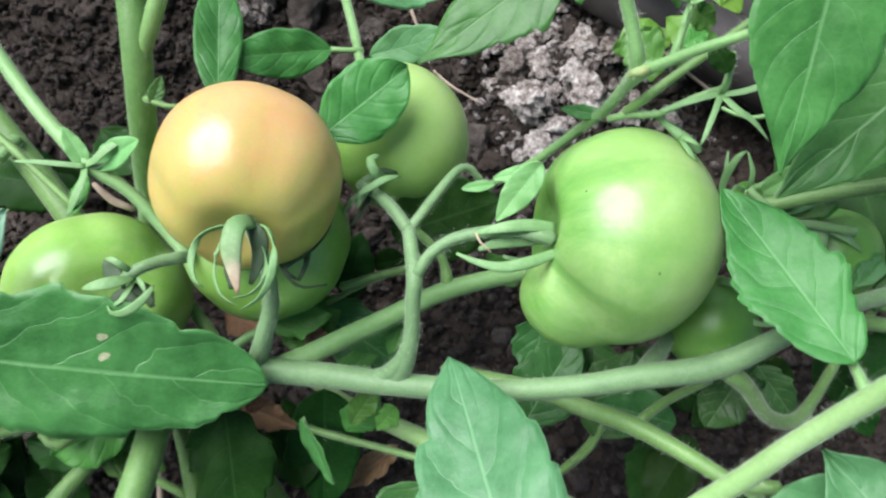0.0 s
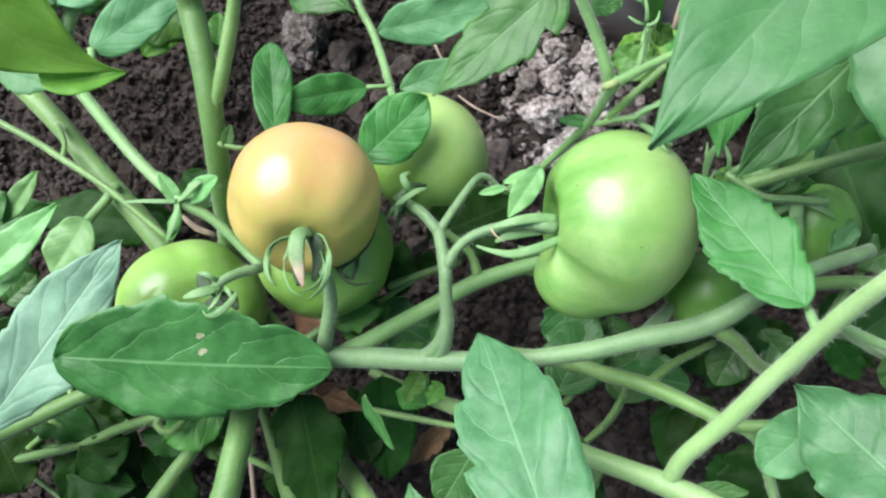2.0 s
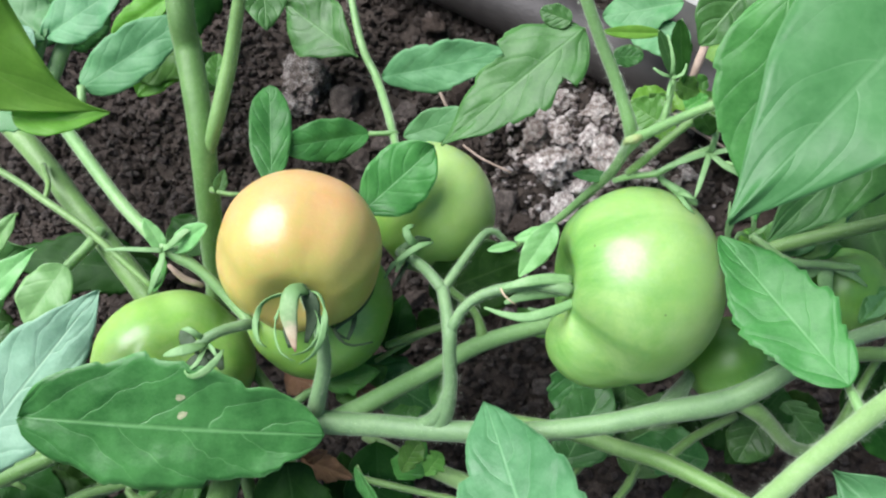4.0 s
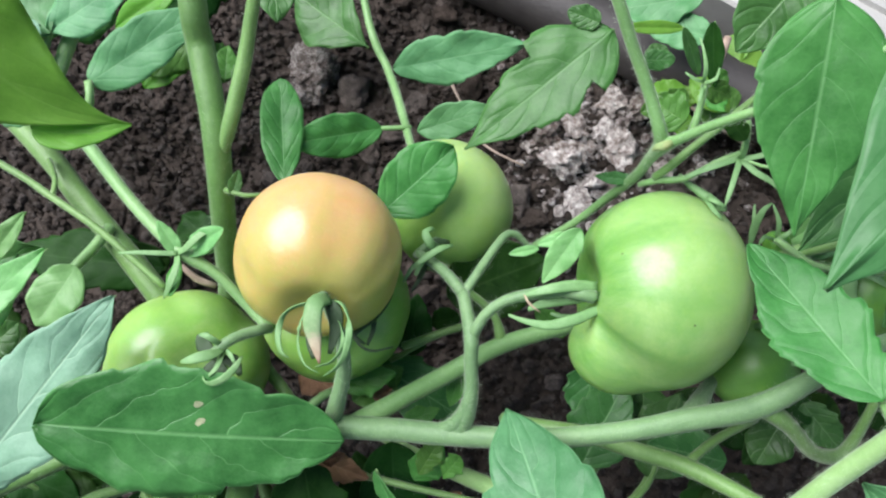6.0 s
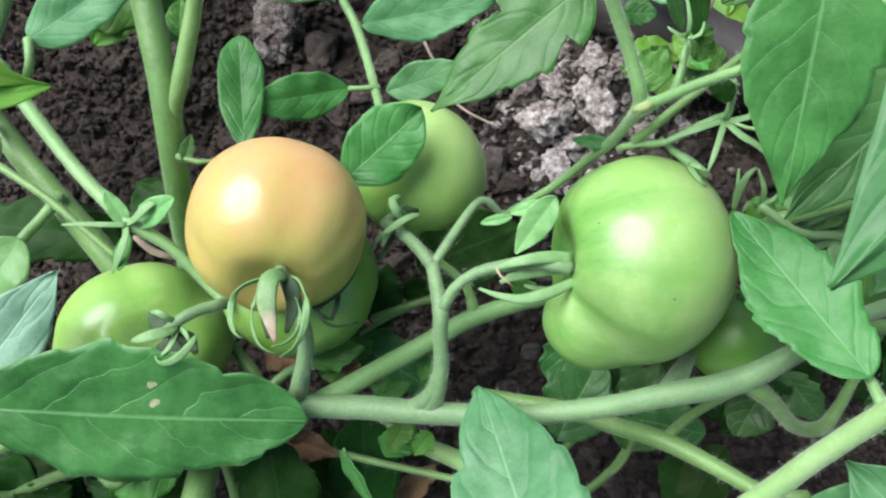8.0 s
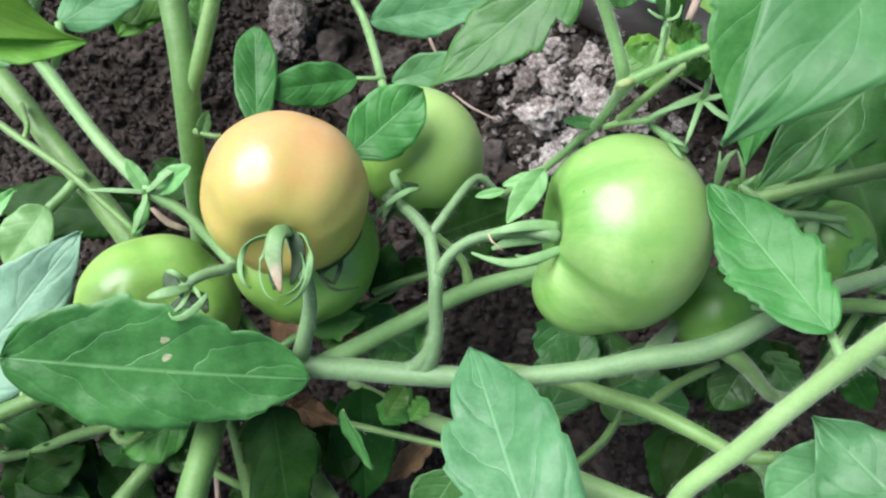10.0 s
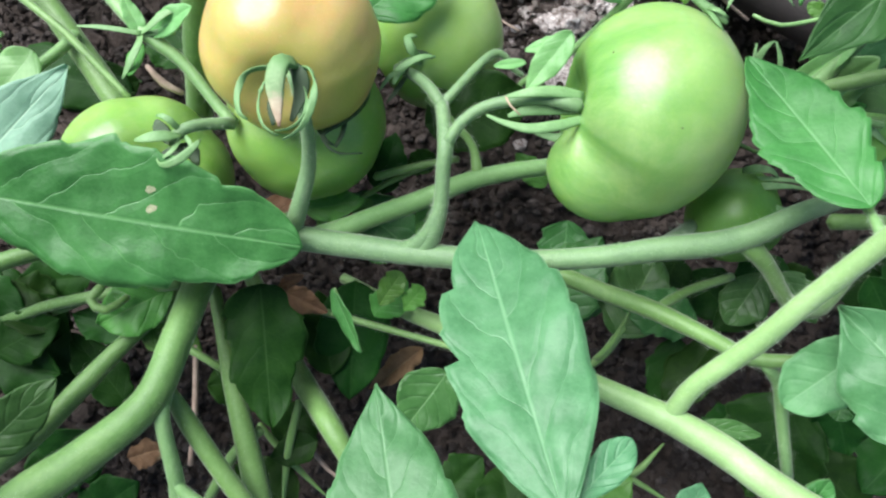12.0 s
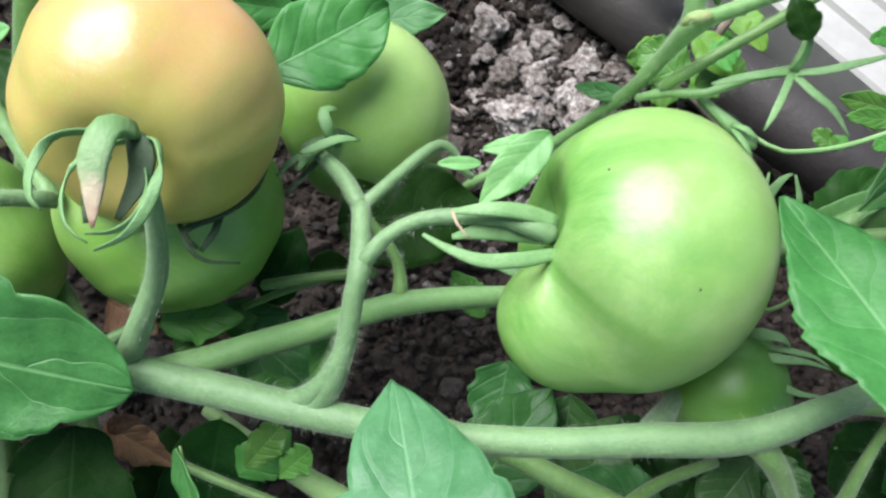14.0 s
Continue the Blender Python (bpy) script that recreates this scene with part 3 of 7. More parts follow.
stem(vine, [(0.019, 0.0492, 0.1265, 0.0035), (0.0228, 0.0532, 0.129, 0.0042), (0.0256, 0.0586, 0.134, 0.0038), (0.0273, 0.0685, 0.14, 0.0031), (0.0271, 0.0822, 0.148, 0.003), (0.0273, 0.0901, 0.152, 0.0033), (0.0247, 0.1027, 0.148, 0.0029), (0.0228, 0.1109, 0.145, 0.0029)], STEM_GREY, name="truss_stalk")
stem(vine, [(0.0068, 0.0501, 0.1225, 0.003), (0.0165, 0.0521, 0.127, 0.0038), (0.0232, 0.0576, 0.133, 0.0036), (0.0266, 0.0657, 0.139, 0.0028), (0.0273, 0.0731, 0.143, 0.0022)], STEM_GREY, name="truss_base")
stem(vine, [(0.0234, 0.1094, 0.145, 0.0027), (0.0177, 0.1168, 0.145, 0.0027), (0.0096, 0.1249, 0.14, 0.0025), (-0.0007, 0.1325, 0.13, 0.0024)], STEM_GREY, name="truss_stalk")
stem(vine, [(0.0229, 0.1104, 0.145, 0.0022), (0.0299, 0.1227, 0.142, 0.0021), (0.0376, 0.1357, 0.138, 0.002), (0.0422, 0.1416, 0.135, 0.0018), (0.0468, 0.1417, 0.133, 0.0016), (0.0514, 0.1383, 0.128, 0.0013), (0.0555, 0.1373, 0.125, 0.0012)], STEM_GREY, name="truss_stalk")
stem(vine, [(0.0273, 0.0901, 0.152, 0.0028), (0.0326, 0.0991, 0.156, 0.0023), (0.0411, 0.105, 0.16, 0.0023), (0.0514, 0.1074, 0.163, 0.0025), (0.0648, 0.1091, 0.165, 0.0027), (0.0781, 0.1064, 0.166, 0.0029)], STEM_GREY, name="truss_stalk")
stem(vine, [(-0.0316, 0.0512, 0.1232, 0.0036), (-0.0247, 0.0544, 0.12, 0.0049), (-0.0176, 0.0585, 0.117, 0.0047), (-0.0039, 0.067, 0.114, 0.0045), (0.0138, 0.0778, 0.108, 0.0046), (0.0405, 0.0935, 0.103, 0.0044), (0.0735, 0.104, 0.1, 0.0039), (0.1046, 0.1116, 0.095, 0.0034)], STEM_LIGHT, name="side_shoot")
stem(vine, [(0.0399, 0.0946, 0.103, 0.0033), (0.0376, 0.1044, 0.106, 0.0021), (0.0326, 0.1111, 0.11, 0.0019), (0.0212, 0.1191, 0.115, 0.0019), (0.0131, 0.1252, 0.118, 0.0016)], STEM, name="side_shoot")
stem(vine, [(-0.011, 0.0928, 0.09, 0.002), (0.0089, 0.1004, 0.09, 0.002), (0.0289, 0.1066, 0.09, 0.0017)], STEM, name="side_shoot")
stem(vine, [(0.0502, 0.1421, 0.085, 0.0016), (0.0568, 0.1456, 0.1, 0.0018), (0.0746, 0.1525, 0.118, 0.0019), (0.088, 0.1592, 0.136, 0.0021), (0.0969, 0.1608, 0.162, 0.0022), (0.1001, 0.1625, 0.18, 0.0023), (0.1009, 0.1604, 0.196, 0.003), (0.1046, 0.1598, 0.203, 0.0021), (0.1158, 0.1613, 0.214, 0.0018), (0.1282, 0.1619, 0.226, 0.0016), (0.1407, 0.1647, 0.24, 0.0015), (0.1522, 0.1637, 0.262, 0.0013)], STEM_LIGHT, name="side_shoot", label='upper shoot with flower stalks')
stem(vine, [(0.101, 0.1612, 0.19, 0.0024), (0.0998, 0.1625, 0.2, 0.0028), (0.0969, 0.1701, 0.205, 0.0025), (0.0923, 0.1797, 0.212, 0.0024), (0.086, 0.1892, 0.222, 0.0023), (0.0806, 0.1978, 0.232, 0.0023), (0.0699, 0.2157, 0.25, 0.0021)], STEM_LIGHT, name="side_shoot")
stem(vine, [(0.1028, 0.1567, 0.172, 0.0017), (0.1071, 0.1581, 0.18, 0.0018), (0.1163, 0.165, 0.186, 0.0016), (0.1274, 0.1725, 0.194, 0.0016), (0.1378, 0.1791, 0.205, 0.0014)], STEM, name="side_shoot")
stem(vine, [(0.0977, 0.1558, 0.165, 0.0012), (0.1046, 0.1555, 0.172, 0.0015), (0.1132, 0.1537, 0.178, 0.0013), (0.1246, 0.1589, 0.183, 0.0012), (0.1341, 0.1614, 0.186, 0.0016)], STEM_LIGHT, name="flower_stalk")
stem(vine, [(0.1115, 0.1645, 0.2, 0.0017), (0.1141, 0.1745, 0.205, 0.0012), (0.1149, 0.1807, 0.21, 0.001)], STEM_LIGHT, name="flower_stalk")
stem(vine, [(0.1338, 0.1606, 0.186, 0.0013), (0.1353, 0.1673, 0.19, 0.0011), (0.1343, 0.1714, 0.195, 0.001)], STEM_LIGHT, name="flower_stalk")
leaf(vine, (0.0973, 0.1603, 0.158), (0.0813, 0.1652, 0.15), (-0.5058, -0.41, 0.759), 0.0053, LEAF, fold=0.2, teeth=2, bite=0.04, name='leaflet')
stem(vine, [(-0.2998, 0.2852, 0.12, 0.0037), (-0.232, 0.2381, 0.13, 0.0035), (-0.2074, 0.2211, 0.135, 0.0034), (-0.1816, 0.1979, 0.142, 0.0033), (-0.153, 0.1689, 0.15, 0.0031), (-0.1289, 0.1448, 0.154, 0.003), (-0.105, 0.1251, 0.156, 0.0032), (-0.0893, 0.1161, 0.152, 0.0025), (-0.0724, 0.1, 0.146, 0.0025), (-0.0645, 0.0933, 0.145, 0.0027)], STEM_LIGHT, name="side_shoot")
stem(vine, [(-0.1842, 0.3057, 0.14, 0.0041), (-0.1885, 0.2538, 0.14, 0.004), (-0.191, 0.2351, 0.14, 0.0039), (-0.1948, 0.2194, 0.138, 0.0036)], STEM_LIGHT, name="side_shoot")
stem(vine, [(-0.3552, 0.3099, 0.08, 0.0073), (-0.269, 0.2345, 0.08, 0.007), (-0.2306, 0.1995, 0.08, 0.0068), (-0.2086, 0.1759, 0.08, 0.0067), (-0.1869, 0.1536, 0.078, 0.0066), (-0.1685, 0.1338, 0.074, 0.0069), (-0.1493, 0.1109, 0.07, 0.0069)], STEM, name="side_shoot")
stem(vine, [(-0.3187, 0.2247, 0.1, 0.0021), (-0.2388, 0.1849, 0.1, 0.002), (-0.2142, 0.1706, 0.1, 0.0021), (-0.1846, 0.1527, 0.098, 0.0021), (-0.1651, 0.138, 0.096, 0.0021), (-0.1435, 0.1209, 0.092, 0.0018)], STEM, name="side_shoot")
stem(vine, [(-0.1839, 0.1565, 0.085, 0.0034), (-0.1881, 0.1439, 0.09, 0.003), (-0.196, 0.1289, 0.095, 0.0027), (-0.1991, 0.114, 0.1, 0.0018)], STEM_LIGHT, name="leaf_stalk")
stem(vine, [(-0.2249, 0.1955, 0.09, 0.0016), (-0.2145, 0.1801, 0.096, 0.0015), (-0.2122, 0.1697, 0.1, 0.0015)], STEM, name="leaf_stalk")
stem(vine, [(-0.2126, 0.0957, 0.08, 0.0034), (-0.2161, 0.0774, 0.08, 0.0033), (-0.2199, 0.0623, 0.08, 0.0033)], STEM_LIGHT, name="leaf_stalk")
stem(low_plant, [(-0.081, -0.0208, 0.12, 0.003), (-0.0812, -0.0293, 0.122, 0.0034), (-0.0797, -0.0388, 0.118, 0.0034), (-0.0761, -0.0556, 0.108, 0.0035), (-0.0759, -0.0661, 0.1, 0.0036), (-0.0769, -0.0897, 0.09, 0.0034)], STEM_LIGHT, name="side_shoot")
stem(low_plant, [(-0.0757, -0.0587, 0.1062, 0.0018), (-0.0724, -0.0632, 0.1045, 0.0028), (-0.0632, -0.0685, 0.102, 0.0028), (-0.045, -0.0787, 0.1, 0.0027)], STEM_LIGHT, name="side_shoot")
stem(low_plant, [(-0.0818, -0.022, 0.115, 0.003), (-0.0759, -0.0336, 0.105, 0.0043), (-0.0597, -0.0544, 0.095, 0.0044), (-0.0434, -0.0733, 0.085, 0.0045)], STEM, name="side_shoot")
stem(low_plant, [(-0.0814, 0.0284, 0.09, 0.003), (-0.0741, 0.0099, 0.088, 0.0036), (-0.0662, -0.0136, 0.085, 0.0044), (-0.0578, -0.0367, 0.08, 0.0052), (-0.0494, -0.0598, 0.075, 0.006), (-0.0405, -0.0854, 0.07, 0.006)], STEM, name="side_shoot")
stem(low_plant, [(-0.0795, 0.0429, 0.045, 0.0044), (-0.061, 0.0135, 0.045, 0.0052), (-0.0381, -0.0115, 0.055, 0.0059), (-0.0183, -0.0289, 0.075, 0.0055), (-0.0043, -0.0458, 0.075, 0.0049), (0.0098, -0.0647, 0.075, 0.0048)], STEM, name="side_shoot")
stem(low_plant, [(-0.097, 0.0013, 0.06, 0.0015), (-0.0951, -0.0306, 0.05, 0.0015), (-0.0956, -0.0605, 0.04, 0.0015)], STRAW, name="dead_stalk", down=False)
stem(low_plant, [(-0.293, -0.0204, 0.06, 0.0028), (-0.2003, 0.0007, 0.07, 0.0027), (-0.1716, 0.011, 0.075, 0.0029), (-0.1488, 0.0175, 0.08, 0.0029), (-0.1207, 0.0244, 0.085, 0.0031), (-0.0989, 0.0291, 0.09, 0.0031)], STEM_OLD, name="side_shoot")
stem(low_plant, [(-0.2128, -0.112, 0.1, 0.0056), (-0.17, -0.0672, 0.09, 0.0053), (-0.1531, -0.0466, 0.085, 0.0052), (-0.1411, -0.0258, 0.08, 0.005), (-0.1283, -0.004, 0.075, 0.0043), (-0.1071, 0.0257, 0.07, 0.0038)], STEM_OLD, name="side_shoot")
stem(low_plant, [(-0.0932, -0.0005, 0.085, 0.0019), (-0.0831, -0.0046, 0.083, 0.0019), (-0.0717, -0.0099, 0.08, 0.0019)], STEM, name="side_shoot")
stem(low_plant, [(-0.0592, 0.0284, 0.06, 0.0018), (-0.0299, 0.0256, 0.065, 0.0018), (-0.0016, 0.0211, 0.07, 0.0017), (0.04, 0.0145, 0.075, 0.0017)], STEM, name="side_shoot")
stem(low_plant, [(-0.0581, 0.0575, 0.1, 0.0022), (-0.0493, 0.0659, 0.098, 0.0022), (-0.0432, 0.069, 0.095, 0.002)], STEM_LIGHT, name="side_shoot")
stem(low_plant, [(-0.0865, 0.0804, 0.08, 0.0033), (-0.0732, 0.0661, 0.08, 0.0032), (-0.0632, 0.052, 0.08, 0.0029)], STEM, name="side_shoot")
stem(low_plant, [(-0.0527, -0.0363, 0.07, 0.0025), (-0.0668, -0.0497, 0.06, 0.0029), (-0.0791, -0.0746, 0.05, 0.0026)], STEM, name="side_shoot")
stem(side_vine, [(-0.0288, 0.0474, 0.045, 0.0028), (0.0031, 0.0341, 0.055, 0.0039), (0.0327, 0.0246, 0.07, 0.0048), (0.0675, 0.0129, 0.098, 0.0054), (0.0949, 0.0047, 0.114, 0.0051), (0.1136, -0.0014, 0.12, 0.0052), (0.1294, -0.0067, 0.124, 0.0058), (0.1486, -0.0158, 0.13, 0.0063), (0.1666, -0.0269, 0.136, 0.0063), (0.1874, -0.0376, 0.142, 0.0063)], STEM_PALE, label='long light green stem')
stem(side_vine, [(0.1284, -0.0069, 0.1245, 0.0032), (0.1323, 0, 0.129, 0.0041), (0.1367, 0.008, 0.136, 0.004), (0.1518, 0.024, 0.154, 0.0042), (0.1628, 0.0402, 0.176, 0.0039), (0.1718, 0.0529, 0.196, 0.0038), (0.1788, 0.0633, 0.215, 0.0037), (0.1854, 0.0719, 0.235, 0.0034), (0.1995, 0.0874, 0.26, 0.003)], STEM_PALE, name="side_shoot", label='light green side shoot')
stem(side_vine, [(0.0408, 0.058, 0.097, 0.0032), (0.06, 0.0547, 0.1, 0.0037), (0.0812, 0.0518, 0.103, 0.0039), (0.1022, 0.0456, 0.105, 0.0041), (0.125, 0.0395, 0.107, 0.0043), (0.1449, 0.0295, 0.118, 0.0036), (0.1601, 0.0209, 0.13, 0.0032), (0.1737, 0.0212, 0.138, 0.0027)], STEM, name="side_shoot")
stem(side_vine, [(0.1639, 0.0196, 0.132, 0.0027), (0.1723, 0.0131, 0.125, 0.0028), (0.1783, -0.0022, 0.115, 0.0026), (0.1872, -0.0252, 0.1, 0.0024)], STEM_LIGHT, name="leaf_stalk")
stem(side_vine, [(0.1262, 0.0404, 0.107, 0.0023), (0.141, 0.0512, 0.1, 0.0021), (0.1639, 0.0624, 0.09, 0.002)], STEM, name="leaf_stalk")
stem(side_vine, [(0.1731, 0.0696, 0.19, 0.0014), (0.172, 0.0622, 0.198, 0.0017), (0.1731, 0.0557, 0.2, 0.0021)], STEM_LIGHT, name="leaf_stalk")
stem(side_vine, [(0.1797, 0.0598, 0.2, 0.0019), (0.1904, 0.056, 0.195, 0.0019), (0.2057, 0.0504, 0.19, 0.0019), (0.2222, 0.046, 0.185, 0.0017)], STEM_LIGHT, name="leaf_stalk")
stem(side_vine, [(0.1429, 0.1245, 0.12, 0.002), (0.163, 0.133, 0.13, 0.003), (0.1815, 0.1366, 0.14, 0.0032), (0.2036, 0.1401, 0.15, 0.0031), (0.2239, 0.143, 0.16, 0.0033), (0.2425, 0.1456, 0.17, 0.0031)], STEM, name="side_shoot")
stem(side_vine, [(0.1794, 0.1389, 0.13, 0.0036), (0.1877, 0.1491, 0.14, 0.0032), (0.1947, 0.1577, 0.15, 0.0024), (0.2024, 0.1685, 0.16, 0.0021)], STEM_LIGHT, name="side_shoot")
stem(side_vine, [(0.1629, 0.1344, 0.12, 0.0014), (0.1915, 0.1307, 0.115, 0.0014), (0.2204, 0.1269, 0.11, 0.0014)], STEM, name="side_shoot")
stem(side_vine, [(0.2042, 0.0909, 0.1, 0.0038), (0.2265, 0.093, 0.1, 0.0035), (0.253, 0.0919, 0.1, 0.0031), (0.2748, 0.0902, 0.1, 0.0028)], STEM, name="side_shoot")
stem(low_plant, [(0.0966, 0.0445, 0.06, 0.0023), (0.0905, 0.0333, 0.05, 0.002), (0.0808, 0.025, 0.04, 0.0017)], STEM, name="side_shoot")
stem(low_plant, [(0.1216, 0.0367, 0.06, 0.0026), (0.1126, 0.0207, 0.05, 0.0023), (0.0968, 0.0057, 0.04, 0.002)], STEM, name="side_shoot")
stem(low_plant, [(-0.074, 0.42, 0.055, 0.0025), (-0.0559, 0.3305, 0.05, 0.0025), (-0.047, 0.2978, 0.045, 0.0027), (-0.038, 0.2799, 0.042, 0.0027), (-0.0259, 0.2465, 0.055, 0.0026), (-0.0151, 0.2125, 0.075, 0.0022), (-0.0081, 0.1928, 0.095, 0.0018)], STEM_LIGHT, name="leaf_stalk")

# ---- leaves ----
spotted_leaf = leaf(vine, (-0.158, 0.0475, 0.16), (-0.0287, 0.045, 0.136), (0.1653, -0.3836, 0.9086), 0.0580, LEAF, fold=0.08, belly=0.45, pinch=0.5, teeth=7, bite=0.06, left=1.08, right=0.95, sag=0.02, wave=0.03, cuts=(((0.42, 0.1), (0.72, 0.08)), ((0.3, 0.06), (0.62, 0.16), (0.86, 0.2))), reach=0.12, label='broad leaf with two pale bitten spots')
leaf(vine, (-0.2003, 0.0065, 0.15), (-0.127, 0.1021, 0.168), (0.1667, -0.3046, 0.9378), 0.0418, LEAF_SILVER, fold=0.14, belly=0.5, pinch=0.8, teeth=7, bite=0.1, label='pale underside of a turned leaf')
leaf(vine, (0.0819, -0.0421, 0.2), (0.0433, 0.0611, 0.148), (-0.2539, 0.3579, 0.8986), 0.0510, LEAF_LIT, fold=0.12, belly=0.5, pinch=0.75, teeth=7, bite=0.03, wave=0.04, sag=0.03, cuts=(((0.34, 0.06), (0.49, 0.26), (0.6, 0.1), (0.735, 0.24)), ((0.56, 0.06), (0.7, 0.1))), reach=0.14, label='large upright leaf, coloured pale green as lit')
leaf(vine, (0.084, -0.0361, 0.195), (0.1018, -0.0151, 0.19), (0.0065, 0.2261, 0.9741), 0.0117, LEAF_LIT, fold=0.15, teeth=2, bite=0.05, belly=0.6, pinch=0.5, name='leaflet')
leaf(vine, (0.0362, -0.0818, 0.17), (0.0107, -0.0074, 0.142), (-0.1, 0.37, 0.92), 0.0468, LEAF_LIT, fold=0.1, belly=0.4, pinch=0.95, teeth=4, bite=0.03, wave=0.04, cuts=(((0.55, 0.06),), ((0.5, 0.05),)), label='large upright leaf, coloured pale green as lit')
leaf(side_vine, (0.1698, 0.0663, 0.2), (0.1367, 0.1267, 0.178), (-0.15, -0.12, 0.98), 0.0335, LEAF_FRESH, fold=0.22, belly=0.42, pinch=0.74, teeth=11, bite=0.13, wave=0.05, label='toothed leaf beside the large green tomato')
leaf(vine, (0.137, 0.179, 0.266), (0.132, 0.114, 0.234), (-0.1, -0.34, 0.94), 0.0385, LEAF_FRESH, fold=0.14, belly=0.36, pinch=1.05, teeth=5, bite=0.03, wave=0.04, cuts=(((0.45, 0.1), (0.7, 0.12)), ((0.35, 0.08), (0.62, 0.06))), reach=0.12, label='long toothed leaf hanging over the bed')
leaf(vine, (0.221, 0.19, 0.212), (0.1506, 0.1211, 0.19), (-0.0441, -0.1681, 0.9848), 0.044, LEAF, fold=0.1, belly=0.42, pinch=0.9, teeth=6, bite=0.14, wave=0.05)
leaf(vine, (0.1341, 0.1243, 0.371), (0.0841, 0.071, 0.362), (-0.1585, -0.0162, 0.9872), 0.0330, LEAF_NEAR, fold=0.1, belly=0.42, pinch=0.98, teeth=3, bite=0.03, wave=0.03, label='near pale green leaf high above the bed')
leaf(vine, (0.1935, 0.1887, 0.24), (0.2038, 0.1087, 0.23), (-0.5527, -0.1726, 0.8153), 0.0373, LEAF_NEAR, fold=0.1, belly=0.5, pinch=0.6, teeth=6, bite=0.08)
leaf(low_plant, (0.2507, 0.1115, 0.09), (0.2357, 0.1956, 0.08), (-0.5819, -0.0073, 0.8132), 0.0592, LEAF_SHADED, fold=0.1, belly=0.45, pinch=0.6, teeth=5, bite=0.12)
leaf(vine, (0.0814, 0.2028, 0.21), (0.0243, 0.1614, 0.19), (-0.08, -0.12, 0.985), 0.037, LEAF_FRESH, fold=0.1, belly=0.34, pinch=1.0, teeth=9, bite=0.05, wave=0.04, cuts=(((0.25, 0.42), (0.45, 0.17), (0.62, 0.16)), ((0.12, 0.2), (0.41, 0.4), (0.63, 0.12))), reach=0.17, label='lobed leaf over the soil')
leaf(vine, (0.0763, 0.2056, 0.21), (0.0642, 0.2112, 0.21), (-0.2279, -0.4889, 0.8421), 0.0085, LEAF, fold=0.1, teeth=2, bite=0.05, pinch=0.5, name='leaflet')
leaf(vine, (0.0921, 0.1895, 0.21), (0.1038, 0.1894, 0.21), (-0.0059, -0.5176, 0.8556), 0.0073, LEAF, fold=0.1, teeth=2, bite=0.05, pinch=0.5, name='leaflet')
leaf(vine, (-0.1748, 0.2183, 0.14), (-0.1139, 0.2549, 0.15), (0.1224, -0.4457, 0.8868), 0.0273, LEAF_PALE, fold=0.15, belly=0.4, pinch=0.65, teeth=4, bite=0.06)
stem(vine, [(-0.175, 0.219, 0.14, 0.0022), (-0.1737, 0.2079, 0.138, 0.0022), (-0.1805, 0.1998, 0.13, 0.0022)], STEM_LIGHT, name="leaf_stalk")
leaf(low_plant, (-0.1438, 0.2855, 0.08), (-0.1919, 0.263, 0.08), (0.203, -0.4348, 0.8774), 0.0376, LEAF_YELLOW, fold=0.1, belly=0.45, pinch=0.6, teeth=4, bite=0.1)
leaf(low_plant, (-0.1666, 0.1409, 0.05), (-0.2618, 0.1474, 0.06), (0.1039, -0.0074, 0.9946), 0.0406, LEAF_SHADED, fold=0.12, teeth=7, bite=0.2)
leaf(low_plant, (-0.1639, 0.1478, 0.05), (-0.2243, 0.1342, 0.045), (0.0409, -0.4997, 0.8652), 0.0308, LEAF_SHADED, fold=0.12, teeth=6, bite=0.16)
# The half shade on this hanging leaf comes from its dark colour.
leaf(low_plant, (-0.0558, 0.0319, 0.1), (-0.0425, -0.0324, 0.088), (0.3301, -0.1066, 0.9379), 0.0374, LEAF_SHADED, fold=0.1, belly=0.36, pinch=0.6, teeth=4, bite=0.2, label='broad hanging leaf in half shade')
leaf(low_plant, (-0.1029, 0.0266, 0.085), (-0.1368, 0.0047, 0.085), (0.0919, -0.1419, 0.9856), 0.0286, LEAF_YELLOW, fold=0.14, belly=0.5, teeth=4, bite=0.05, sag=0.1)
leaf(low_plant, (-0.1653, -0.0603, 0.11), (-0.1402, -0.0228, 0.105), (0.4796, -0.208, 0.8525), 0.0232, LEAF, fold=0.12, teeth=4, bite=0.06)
leaf(low_plant, (-0.216, 0.0078, 0.06), (-0.1691, 0.0025, 0.05), (0.2087, 0.0017, 0.978), 0.0462, LEAF_SHADED, fold=0.12, teeth=6, bite=0.15)
leaf(low_plant, (-0.1933, -0.0434, 0.04), (-0.1785, 0.0025, 0.04), (0.4916, -0.158, 0.8563), 0.0378, LEAF_SHADED, fold=0.12, teeth=6, bite=0.15)
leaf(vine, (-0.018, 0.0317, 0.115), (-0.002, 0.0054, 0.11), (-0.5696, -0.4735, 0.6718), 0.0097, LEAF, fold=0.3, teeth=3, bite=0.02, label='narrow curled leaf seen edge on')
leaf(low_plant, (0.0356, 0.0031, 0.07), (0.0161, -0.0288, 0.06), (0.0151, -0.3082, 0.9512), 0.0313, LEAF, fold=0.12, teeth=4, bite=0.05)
leaf(low_plant, (-0.019, 0.0443, 0.06), (-0.016, -0.0171, 0.04), (0.22, -0.2923, 0.9307), 0.0392, LEAF_SHADED, fold=0.1, teeth=5, bite=0.06)
